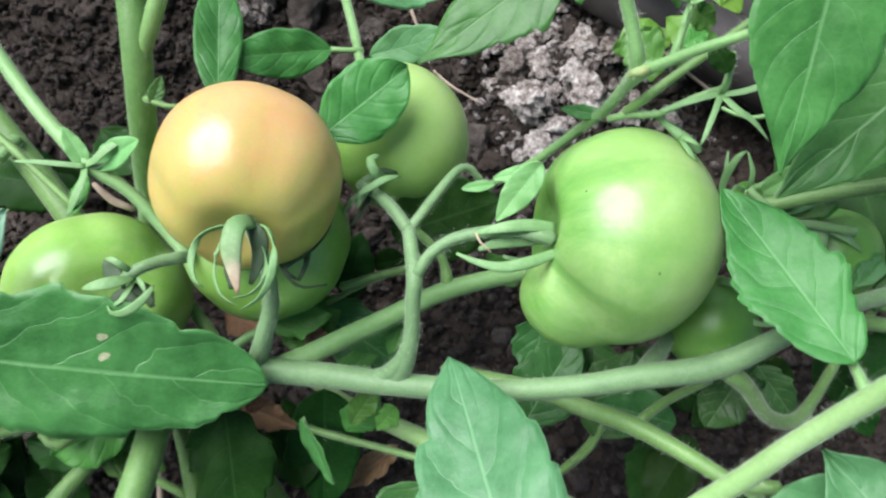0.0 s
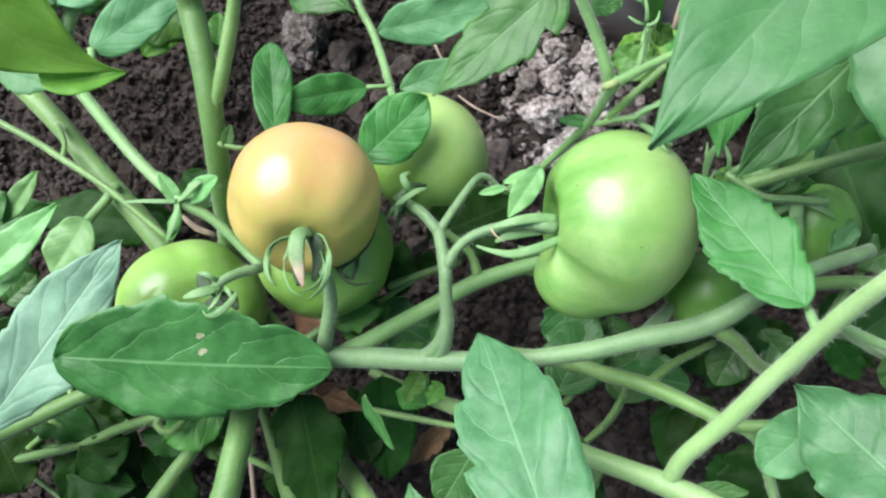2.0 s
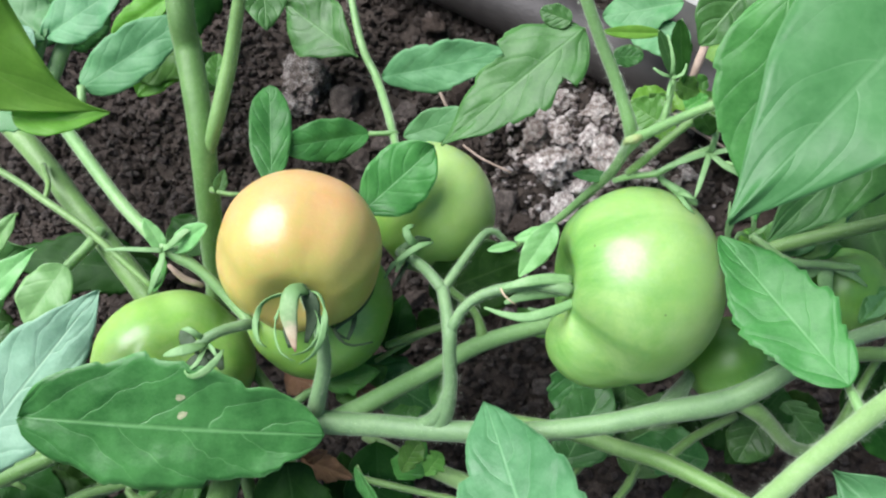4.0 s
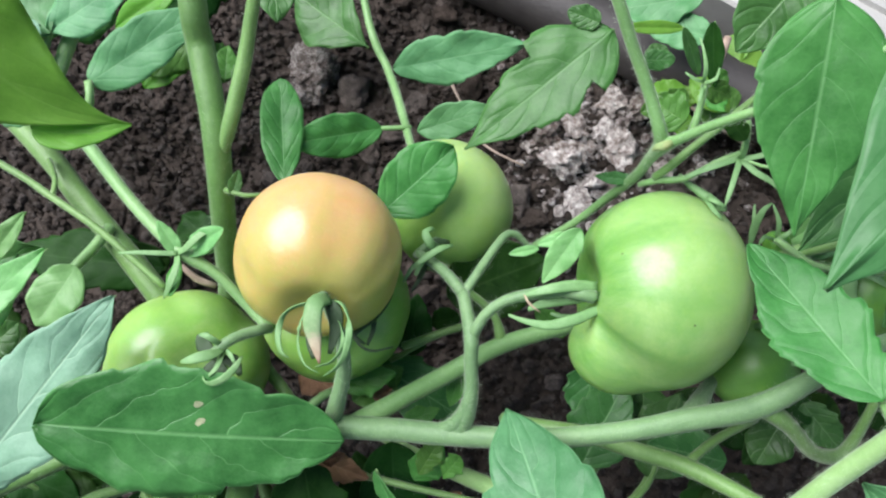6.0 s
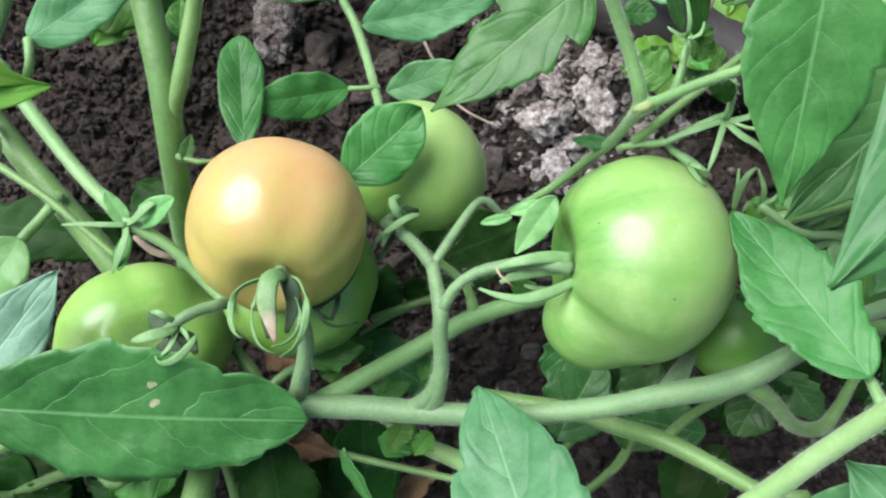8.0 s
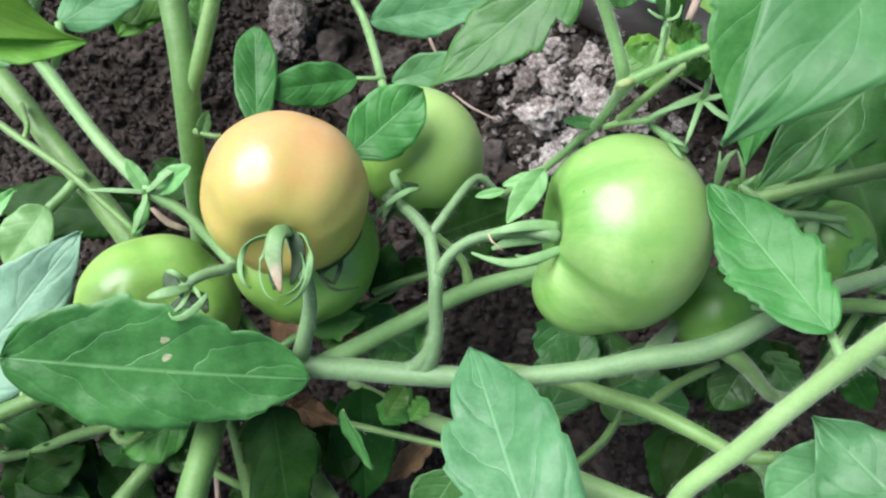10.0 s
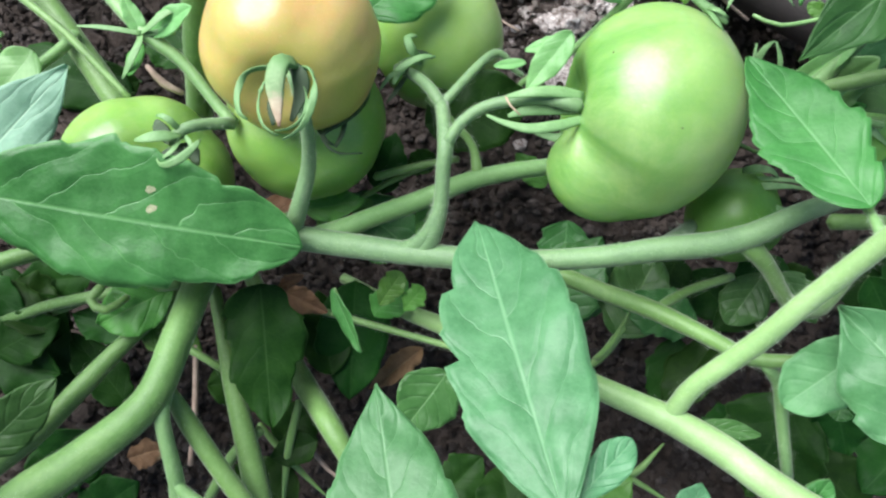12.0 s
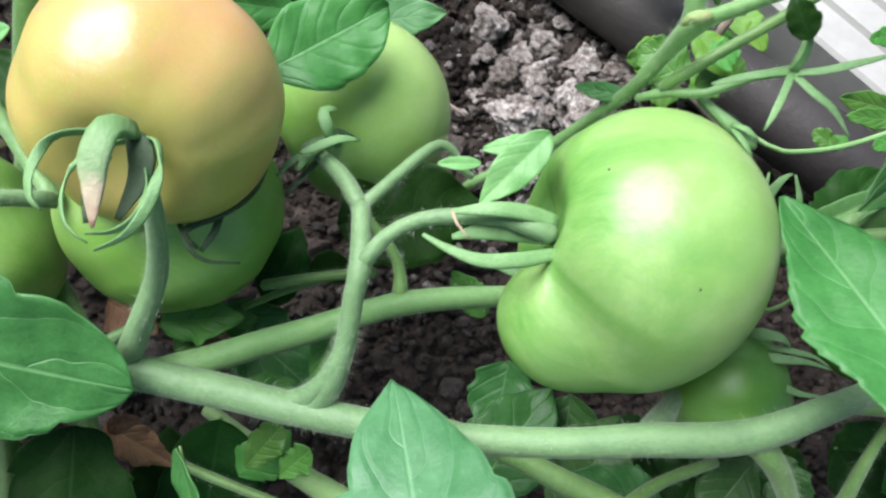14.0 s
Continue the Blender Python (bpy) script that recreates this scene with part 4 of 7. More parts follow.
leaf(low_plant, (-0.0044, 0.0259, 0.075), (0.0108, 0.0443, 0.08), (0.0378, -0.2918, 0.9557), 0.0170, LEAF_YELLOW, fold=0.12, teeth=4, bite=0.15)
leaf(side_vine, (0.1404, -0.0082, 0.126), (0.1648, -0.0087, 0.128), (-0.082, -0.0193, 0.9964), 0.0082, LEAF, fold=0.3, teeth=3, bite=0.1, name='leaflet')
leaf(low_plant, (0.1665, 0.0347, 0.06), (0.1462, -0.0046, 0.05), (-0.6016, 0.1095, 0.7913), 0.0269, LEAF_SHADED, fold=0.12, teeth=5, bite=0.06)
leaf(low_plant, (0.1983, 0.0103, 0.08), (0.1839, -0.0372, 0.06), (-0.4277, -0.2382, 0.872), 0.0511, LEAF_SHADED, fold=0.1, teeth=5, bite=0.08, label='low leaf coloured as in shade')
leaf(low_plant, (0.1556, 0.0705, 0.05), (0.1832, 0.0467, 0.05), (-0.2063, -0.2388, 0.9489), 0.0267, LEAF_SHADED, fold=0.1, teeth=4, bite=0.08)
leaf(low_plant, (0.2292, 0.0804, 0.06), (0.2597, 0.0533, 0.05), (-0.1561, -0.4912, 0.8569), 0.0232, LEAF_SHADED, fold=0.12, teeth=4, bite=0.06)
leaf(vine, (0.0124, 0.1167, 0.105), (0.0621, 0.1374, 0.105), (0.1087, -0.2607, 0.9593), 0.0419, LEAF_SHADED, fold=0.1, teeth=5, bite=0.06, label='leaf behind the truss, coloured as in shade')
leaf(low_plant, (0.0829, 0.036, 0.06), (0.1055, 0.0799, 0.07), (-0.1987, -0.1193, 0.9728), 0.0354, LEAF, fold=0.12, teeth=5, bite=0.1)
leaf(low_plant, (0.1178, 0.0314, 0.06), (0.1342, 0.0748, 0.07), (-0.2685, -0.1186, 0.9559), 0.0351, LEAF, fold=0.12, teeth=5, bite=0.12)
leaf(low_plant, (-0.0331, 0.2774, 0.045), (0.0521, 0.2856, 0.06), (-0.0986, -0.523, 0.8466), 0.0318, LEAF_PALE, fold=0.14, belly=0.42, teeth=6, bite=0.1, name='leaflet')
leaf(low_plant, (-0.0122, 0.2223, 0.07), (0.033, 0.2317, 0.082), (-0.1314, -0.4756, 0.8698), 0.0204, LEAF_PALE, fold=0.14, belly=0.45, teeth=5, bite=0.06, name='leaflet')
leaf(low_plant, (-0.0333, 0.2244, 0.07), (-0.0814, 0.2059, 0.09), (0.4655, -0.3199, 0.8252), 0.0254, LEAF_FRESH, fold=0.12, belly=0.48, teeth=4, bite=0.03, name='leaflet', pinch=0.62)
leaf(low_plant, (-0.0815, 0.1806, 0.095), (-0.0918, 0.2471, 0.09), (0.267, 0.1131, 0.957), 0.0241, LEAF_FRESH, fold=0.12, belly=0.55, teeth=4, bite=0.03, name='leaflet', pinch=0.45)
leaf(low_plant, (-0.0158, 0.1463, 0.15), (0.0169, 0.178, 0.152), (0.2018, -0.2679, 0.9421), 0.0305, LEAF_FRESH, fold=0.15, belly=0.5, teeth=4, bite=0.03, name='leaflet', pinch=0.6)
leaf(low_plant, (-0.0527, 0.2962, 0.04), (-0.1059, 0.3385, 0.04), (-0.1936, -0.2439, 0.9503), 0.0443, LEAF, fold=0.14, belly=0.58, pinch=0.8, teeth=4, bite=0.04, name='leaflet')
stem(low_plant, [(-0.0166, 0.226, 0.068, 0.0015), (-0.026, 0.2244, 0.07, 0.0015), (-0.0333, 0.2244, 0.07, 0.0015)], STEM_LIGHT, name="leaf_stalk", down=False)
leaf(vine, (-0.2194, 0.247, 0.13), (-0.2201, 0.2977, 0.14), (0.7161, -0.1269, 0.6864), 0.0371, LEAF, fold=0.12, teeth=4, bite=0.08)
leaf(vine, (-0.2189, 0.2649, 0.12), (-0.184, 0.2919, 0.12), (0.4323, -0.559, 0.7076), 0.0412, LEAF, fold=0.12, teeth=5, bite=0.08)
leaf(low_plant, (-0.1204, 0.241, 0.1), (-0.1215, 0.2624, 0.1), (0.4013, 0.02, 0.9157), 0.0138, LEAF_YELLOW, fold=0.12, teeth=3, bite=0.03)
leaf(low_plant, (-0.0934, 0.3096, 0.12), (-0.0895, 0.2712, 0.11), (0.2962, -0.2122, 0.9312), 0.0272, LEAF, fold=0.12, teeth=4, bite=0.08)
leaf(low_plant, (-0.1505, 0.3485, 0.06), (-0.202, 0.3036, 0.06), (0.4414, -0.5058, 0.7411), 0.0477, LEAF_SHADED, fold=0.12, teeth=5, bite=0.1)
leaf(low_plant, (0.1375, 0.2193, 0.09), (0.1202, 0.2323, 0.09), (-0.2846, -0.3789, 0.8806), 0.0241, LEAF_YELLOW, fold=0.1, teeth=3, bite=0.25, pinch=0.5)
leaf(low_plant, (0.1466, 0.2241, 0.1), (0.1584, 0.232, 0.1), (0.1285, -0.1925, 0.9729), 0.0146, LEAF_YELLOW, fold=0.1, teeth=3, bite=0.2)

leaf(vine, (-0.109, 0.172, 0.315), (-0.069, 0.135, 0.272), (0.2389, -0.2045, 0.9493), 0.0360, LEAF_SUN, bend=0.22, fold=0.22, belly=0.36, pinch=1.3, teeth=3, bite=0.02, wave=0.06, crumple=0.03, label='sunlit yellow-green leaf with a curled tip')
leaf(low_plant, (-0.156, 0.29, 0.08), (-0.186, 0.252, 0.07), (0.1848, -0.1972, 0.9628), 0.0287, LEAF_SUN, fold=0.1, belly=0.5, pinch=0.6, teeth=4, bite=0.06)
leaf(low_plant, (-0.157, 0.304, 0.1), (-0.198, 0.282, 0.09), (0.1926, -0.2181, 0.9567), 0.0204, LEAF_SUN, fold=0.2, belly=0.45, pinch=0.7, teeth=4, bite=0.06)
leaf(vine, (-0.193, 0.241, 0.15), (-0.228, 0.269, 0.16), (0.2451, -0.2075, 0.947), 0.0373, LEAF_PALE, fold=0.15, belly=0.5, pinch=0.6, teeth=3, bite=0.05)
leaf(vine, (-0.194, 0.243, 0.15), (-0.15, 0.266, 0.16), (0.2171, -0.2147, 0.9522), 0.0285, LEAF_PALE, fold=0.15, belly=0.5, pinch=0.6, teeth=3, bite=0.05)
leaf(vine, (-0.193, 0.24, 0.16), (-0.216, 0.229, 0.15), (0.245, -0.1927, 0.9502), 0.0200, LEAF_SILVER, fold=0.15, belly=0.5, pinch=0.5, teeth=3, bite=0.05)
stem(vine, [(-0.195, 0.252, 0.15, 0.0026), (-0.199, 0.241, 0.145, 0.0026), (-0.205, 0.228, 0.14, 0.003), (-0.217, 0.221, 0.13, 0.003)], STEM_LIGHT, name="leaf_stalk")
stem(vine, [(-0.217, 0.235, 0.15, 0.0033), (-0.202, 0.218, 0.152, 0.0036), (-0.187, 0.206, 0.154, 0.0038), (-0.176, 0.197, 0.15, 0.0034)], STEM_PALE, name="side_shoot")
leaf(vine, (-0.168, 0.122, 0.135), (-0.187, 0.093, 0.13), (0.2321, -0.076, 0.9697), 0.0239, LEAF_BRIGHT, fold=0.12, belly=0.45, pinch=0.6, teeth=3, bite=0.02, crumple=0.03)
leaf(vine, (-0.238, 0.091, 0.12), (-0.189, 0.132, 0.13), (0.254, -0.0758, 0.9642), 0.0195, LEAF_BRIGHT, fold=0.3, belly=0.4, pinch=0.8, teeth=4, bite=0.06)
leaf(vine, (-0.241, 0.083, 0.11), (-0.212, 0.111, 0.115), (0.2574, -0.0599, 0.9645), 0.0165, LEAF_BRIGHT, fold=0.3, belly=0.4, pinch=0.8, teeth=4, bite=0.06)
leaf(vine, (-0.204, 0.151, 0.13), (-0.228, 0.124, 0.12), (0.2532, -0.0993, 0.9623), 0.0115, LEAF_BRIGHT, fold=0.25, belly=0.5, pinch=0.7, teeth=3, bite=0.03)
leaf(vine, (-0.258, 0.121, 0.1), (-0.226, 0.137, 0.1), (0.2588, -0.0851, 0.9622), 0.0231, LEAF, fold=0.2, teeth=4, bite=0.06)
leaf(vine, (-0.242, 0.083, 0.09), (-0.225, 0.1, 0.09), (0.2514, -0.0522, 0.9665), 0.0211, LEAF, fold=0.2, teeth=4, bite=0.06)
leaf(vine, (-0.223, 0.139, 0.13), (-0.246, 0.119, 0.12), (0.2663, -0.0898, 0.9597), 0.0183, LEAF, fold=0.2, teeth=4, bite=0.06)
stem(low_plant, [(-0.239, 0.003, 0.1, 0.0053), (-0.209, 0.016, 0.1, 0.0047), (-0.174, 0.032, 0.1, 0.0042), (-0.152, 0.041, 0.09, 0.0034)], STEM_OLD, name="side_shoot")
stem(low_plant, [(-0.131, 0.022, 0.1, 0.0023), (-0.135, 0.015, 0.1, 0.0023), (-0.127, 0.011, 0.1, 0.002), (-0.12, 0.019, 0.095, 0.0017)], STEM, name="side_shoot")
stem(low_plant, [(-0.222, 0.006, 0.07, 0.0023), (-0.213, 0.016, 0.08, 0.0019), (-0.201, 0.007, 0.07, 0.0019)], STEM, name="side_shoot", down=False)
stem(low_plant, [(-0.24, -0.005, 0.06, 0.002), (-0.215, 0.009, 0.07, 0.0019), (-0.214, -0.004, 0.06, 0.002)], STEM, name="side_shoot", down=False)
leaf(side_vine, (0.185, 0.137, 0.12), (0.199, 0.147, 0.15), (-0.1506, -0.1192, 0.9814), 0.0182, LEAF_BRIGHT, fold=0.4, belly=0.5, pinch=0.6, teeth=3, bite=0.05)
leaf(side_vine, (0.171, 0.142, 0.12), (0.191, 0.153, 0.15), (-0.1393, -0.1257, 0.9822), 0.0090, LEAF_BRIGHT, fold=0.4, belly=0.5, pinch=0.6, teeth=3, bite=0.05)
leaf(side_vine, (0.228, 0.121, 0.12), (0.213, 0.104, 0.12), (-0.1736, -0.0834, 0.9813), 0.0095, LEAF, fold=0.2, teeth=2, bite=0.05)
stem(side_vine, [(0.162, 0.139, 0.14, 0.0017), (0.179, 0.129, 0.135, 0.0018), (0.196, 0.129, 0.13, 0.0018), (0.211, 0.127, 0.13, 0.0015)], STEM_LIGHT, name="side_shoot")
stem(side_vine, [(0.178, 0.061, 0.2, 0.0019), (0.188, 0.057, 0.19, 0.002), (0.211, 0.05, 0.17, 0.0022)], STEM_PALE, name="side_shoot")
leaf(low_plant, (0.152, 0.298, 0.09), (0.107, 0.296, 0.08), (-0.0676, -0.2342, 0.9698), 0.0284, LEAF_PALE, fold=0.15, belly=0.5, pinch=0.5, teeth=5, bite=0.12, crumple=0.1)
leaf(low_plant, (0.156, 0.274, 0.085), (0.122, 0.287, 0.08), (-0.0766, -0.2212, 0.9722), 0.0224, LEAF_PALE, fold=0.15, belly=0.5, pinch=0.5, teeth=4, bite=0.1, crumple=0.1)
leaf(vine, (0.101, 0.213, 0.17), (0.111, 0.217, 0.17), (-0.0619, -0.2136, 0.975), 0.0085, LEAF, fold=0.1, belly=0.55, pinch=0.45, teeth=2, bite=0.02, name='leaflet')
leaf(vine, (0.124, 0.24, 0.15), (0.135, 0.226, 0.13), (-0.0807, -0.2121, 0.9739), 0.0062, LEAF, fold=0.2, belly=0.5, pinch=0.6, teeth=2, bite=0.02)
leaf(vine, (0.1, 0.253, 0.13), (0.132, 0.258, 0.12), (-0.0631, -0.2239, 0.9726), 0.0066, LEAF_SUN, fold=0.3, belly=0.5, pinch=0.6, teeth=2, bite=0.02)
leaf(low_plant, (0.124, 0.246, 0.06), (0.147, 0.254, 0.06), (-0.0721, -0.1906, 0.979), 0.0188, LEAF_SUN, fold=0.12, belly=0.55, pinch=0.45, teeth=3, bite=0.12)
leaf(vine, (0.142, 0.245, 0.09), (0.161, 0.225, 0.09), (-0.0921, -0.1898, 0.9775), 0.0159, LEAF_SUN, fold=0.15, belly=0.5, pinch=0.6, teeth=3, bite=0.05)
stem(vine, [(0.16, 0.264, 0.1, 0.0022), (0.156, 0.254, 0.1, 0.0025), (0.153, 0.245, 0.09, 0.0018)], STRAW, name="dead_stalk", down=False)
stem(vine, [(0.099, 0.213, 0.17, 0.0008), (0.094, 0.206, 0.18, 0.0008)], STEM_LIGHT, name="leaf_stalk", down=False)

leaf(side_vine, (0.21, -0.007, 0.19), (0.173, 0.038, 0.172), (-0.1928, -0.0421, 0.9803), 0.0478, LEAF_LIT, fold=0.2, belly=0.45, pinch=1.1, teeth=4, bite=0.03, wave=0.12, cuts=(((0.5, 0.1),), ((0.45, 0.08), (0.7, 0.1))), label='folded broad leaf with a curled rim')
leaf(side_vine, (0.189, 0.028, 0.165), (0.164, 0.003, 0.15), (-0.2211, -0.0545, 0.9737), 0.0246, LEAF_PALE, fold=0.25, belly=0.5, pinch=0.5, teeth=3, bite=0.05, wave=0.08, label='pale underside of a curled leaf')
leaf(side_vine, (0.179, 0.066, 0.09), (0.166, 0.041, 0.08), (-0.1242, -0.0741, 0.9895), 0.0218, LEAF, fold=0.12, belly=0.55, pinch=0.6, teeth=3, bite=0.05)
leaf(low_plant, (0, 0.03, 0.09), (0.01, 0.045, 0.1), (0.0664, -0.0599, 0.996), 0.0122, LEAF_YELLOW, fold=0.15, belly=0.6, pinch=0.45, teeth=2, bite=0.1, cuts=(((0.3, 0.2), (0.65, 0.2)), ((0.35, 0.2), (0.7, 0.2))))
leaf(low_plant, (0.012, 0.029, 0.09), (0.021, 0.039, 0.1), (0.053, -0.056, 0.997), 0.0108, LEAF_YELLOW, fold=0.15, belly=0.6, pinch=0.45, teeth=2, bite=0.1, cuts=(((0.3, 0.2), (0.65, 0.2)), ((0.35, 0.2), (0.7, 0.2))))
leaf(side_vine, (0.14, -0.045, 0.12), (0.142, -0.03, 0.13), (-0.1033, 0.0316, 0.9941), 0.0137, LEAF_LIT, fold=0.25, belly=0.45, pinch=0.8, teeth=2, bite=0.03)
leaf(side_vine, (0.181, -0.037, 0.13), (0.186, -0.022, 0.14), (-0.158, 0.0213, 0.9872), 0.0106, LEAF, fold=0.4, belly=0.5, pinch=0.6, teeth=2, bite=0.02)

leaf(vine, (0.072, 0.133, 0.174), (0.057, 0.113, 0.162), (-0.0252, -0.0921, 0.9954), 0.0116, LEAF_BRIGHT, fold=0.25, belly=0.4, pinch=0.8, teeth=2, bite=0.02, crumple=0.03, label='small folded bract')
leaf(vine, (0.071, 0.131, 0.172), (0.055, 0.129, 0.164), (-0.0229, -0.1017, 0.9946), 0.0054, LEAF_BRIGHT, fold=0.35, belly=0.45, pinch=0.7, teeth=2, bite=0.02, crumple=0.03, label='small folded bract')
leaf(vine, (0.056, 0.131, 0.15), (0.043, 0.128, 0.15), (-0.0034, -0.0951, 0.9955), 0.0038, LEAF_BRIGHT, fold=0.35, belly=0.45, pinch=0.7, teeth=2, bite=0.02, crumple=0.03, rib=0)

leaf(vine, (-0.094, 0.13, 0.28), (-0.069, 0.135, 0.272), (0.2253, 0.0472, 0.9731), 0.0107, LEAF_SUN, fold=0.35, belly=0.3, pinch=1.0, teeth=2, bite=0.02, wave=0.05, crumple=0.02, bend=0.08, name='leaf_tip', rib=0)
leaf(vine, (0.1404, 0.2023, 0.25), (0.1181, 0.1784, 0.235), (-0.1854, -0.392, 0.9011), 0.0282, LEAF, fold=0.12, teeth=5, bite=0.15)


# ---- tomatoes ----
def tomato(label, centre, axis, roll, width, height, material, group="tomatoes on the vine", **k):
    ob = thing("tomato", label, "tomato", group)
    bm = bmesh.new()
    fruit(bm, centre, axis, roll, width, height, **k)
    part("fruit", bm, material, ob)
    return ob


def blemish(ob, near):
    """A tiny dark speck on the skin, at the point of the fruit nearest to near."""
    skin = ob.children[0].data
    foot = min((v for v in skin.vertices), key=lambda v: (v.co - Vector(near)).length)
    bm = bmesh.new()
    bmesh.ops.create_icosphere(bm, subdivisions=1, radius=0.0004, matrix=Matrix.Translation(foot.co))
    return part("speck", bm, STRAW_DARK, ob)


big_tomato = tomato("large unripe green tomato with a deep fold, on its truss", (0.107, 0.1136, 0.152), (-0.9863, -0.049, 0.1578), 0, 0.0840, 0.0710, FRUIT_GREEN, furrows=((122, 0.07, 13), (168, 0.06, 12), (215, 0.05, 14), (290, 0.05, 14)), crease=(48, 0.23, 12, 0.5, -20, 30), dimple=0.13)
orange_tomato = tomato("ripening orange tomato with green shoulders, on its truss", (-0.0396, 0.123, 0.162), (0.1047, -0.8676, 0.4861), 0, 0.0735, 0.0680, FRUIT_ORANGE, furrows=((150, 0.09, 15), (60, 0.07, 16), (215, 0.08, 14), (280, 0.08, 16), (345, 0.08, 15), (15, 0.04, 9)), dimple=0.1)
left_tomato = tomato("unripe green tomato half under a broad leaf", (-0.1203, 0.0763, 0.1), (0.5579, -0.0631, 0.8275), 0, 0.0830, 0.0700, FRUIT_PALE, furrows=((95, 0.1, 13), (150, 0.09, 15), (200, 0.08, 14), (262, 0.09, 14), (330, 0.09, 14), (30, 0.08, 14)), dimple=0.1)
under_tomato = tomato("green tomato below the ripening one", (-0.0417, 0.1082, 0.116), (0.5615, -0.448, 0.6956), 0, 0.0740, 0.0660, FRUIT_PALE, ribs=((6, 0.04, 0.2),), dimple=0.08)
back_tomato = tomato("small green tomato partly under a leaflet", (0.0095, 0.1658, 0.1), (-0.7721, -0.6088, -0.1824), 0, 0.0715, 0.0680, FRUIT_PALE, ribs=((4, 0.04, 0.2),), dimple=0.06)
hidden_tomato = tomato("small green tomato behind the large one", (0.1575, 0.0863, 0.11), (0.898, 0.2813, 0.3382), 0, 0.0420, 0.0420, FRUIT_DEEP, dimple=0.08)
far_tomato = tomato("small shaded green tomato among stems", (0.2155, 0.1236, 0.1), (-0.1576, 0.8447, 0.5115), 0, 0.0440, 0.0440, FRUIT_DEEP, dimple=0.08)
sepal(orange_tomato, [(-0.0245, 0.097, 0.2, 0.0026), (-0.0272, 0.0942, 0.206, 0.0034), (-0.0279, 0.087, 0.206, 0.0035), (-0.0273, 0.0824, 0.204, 0.0027), (-0.0265, 0.0785, 0.203, 0.0019), (-0.0252, 0.0729, 0.202, 0.0004)], SEPAL_WITHER, flat=0.5)
sepal(orange_tomato, [(-0.0279, 0.0964, 0.196, 0.0014), (-0.035, 0.0947, 0.2, 0.0014), (-0.0399, 0.0903, 0.203, 0.0012), (-0.0413, 0.0822, 0.203, 0.0012), (-0.0395, 0.0764, 0.202, 0.0014), (-0.0365, 0.0745, 0.202, 0.0005)], SEPAL, facing=(0, -1, 0.3))
sepal(orange_tomato, [(-0.0279, 0.096, 0.196, 0.0012), (-0.0336, 0.0898, 0.2, 0.001), (-0.0334, 0.0794, 0.203, 0.001), (-0.03, 0.072, 0.203, 0.0009), (-0.0247, 0.0694, 0.203, 0.0004)], SEPAL, facing=(0, -1, 0.3))
sepal(orange_tomato, [(-0.0246, 0.0973, 0.196, 0.0014), (-0.0181, 0.0947, 0.202, 0.0014), (-0.0146, 0.0874, 0.205, 0.0014), (-0.0151, 0.0787, 0.204, 0.0013), (-0.0181, 0.0722, 0.203, 0.0009), (-0.0234, 0.0683, 0.202, 0.0004)], SEPAL, facing=(0, -1, 0.3))
sepal(orange_tomato, [(-0.0251, 0.0964, 0.194, 0.0012), (-0.0194, 0.0882, 0.199, 0.001), (-0.0177, 0.0801, 0.2, 0.0009), (-0.0213, 0.074, 0.2, 0.0008), (-0.0272, 0.0719, 0.2, 0.0004)], SEPAL, facing=(0, -1, 0.3))
stem(left_tomato, [(-0.0645, 0.0933, 0.145, 0.0027), (-0.0729, 0.0892, 0.152, 0.0024), (-0.0792, 0.0846, 0.157, 0.0024), (-0.086, 0.079, 0.155, 0.0021)], STEM_GREY, name="stalk")
sepal(left_tomato, [(-0.0801, 0.0818, 0.157, 0.0012), (-0.0817, 0.0792, 0.162, 0.0021), (-0.0866, 0.0772, 0.165, 0.0024), (-0.0918, 0.0757, 0.165, 0.0016), (-0.0953, 0.075, 0.164, 0.0005)], SEPAL, flat=0.3)
sepal(left_tomato, [(-0.0808, 0.0832, 0.157, 0.0011), (-0.083, 0.0852, 0.162, 0.0014), (-0.0864, 0.0868, 0.163, 0.0012), (-0.0896, 0.087, 0.162, 0.0004)], SEPAL, flat=0.3)
sepal(left_tomato, [(-0.0688, 0.0782, 0.164, 0.0005), (-0.0699, 0.0743, 0.166, 0.0013), (-0.0733, 0.07, 0.166, 0.0017), (-0.0791, 0.0669, 0.164, 0.0015), (-0.084, 0.067, 0.162, 0.0009), (-0.0864, 0.0698, 0.161, 0.0005)], SEPAL, flat=0.35, facing=(0, -0.6, 0.8))
sepal(left_tomato, [(-0.0805, 0.0819, 0.156, 0.0011), (-0.0797, 0.0767, 0.16, 0.0012), (-0.0807, 0.0723, 0.162, 0.001), (-0.0832, 0.0698, 0.162, 0.0005)], SEPAL, flat=0.3)
sepal(left_tomato, [(-0.0805, 0.0819, 0.156, 0.0011), (-0.076, 0.0791, 0.158, 0.0011), (-0.074, 0.0754, 0.158, 0.0005)], SEPAL, flat=0.3)
sepal(big_tomato, [(0.0791, 0.1108, 0.165, 0.0021), (0.0696, 0.1104, 0.168, 0.0025), (0.06, 0.1085, 0.17, 0.0022), (0.0517, 0.1063, 0.17, 0.0011), (0.0492, 0.1054, 0.17, 0.0005)], SEPAL, flat=0.7)
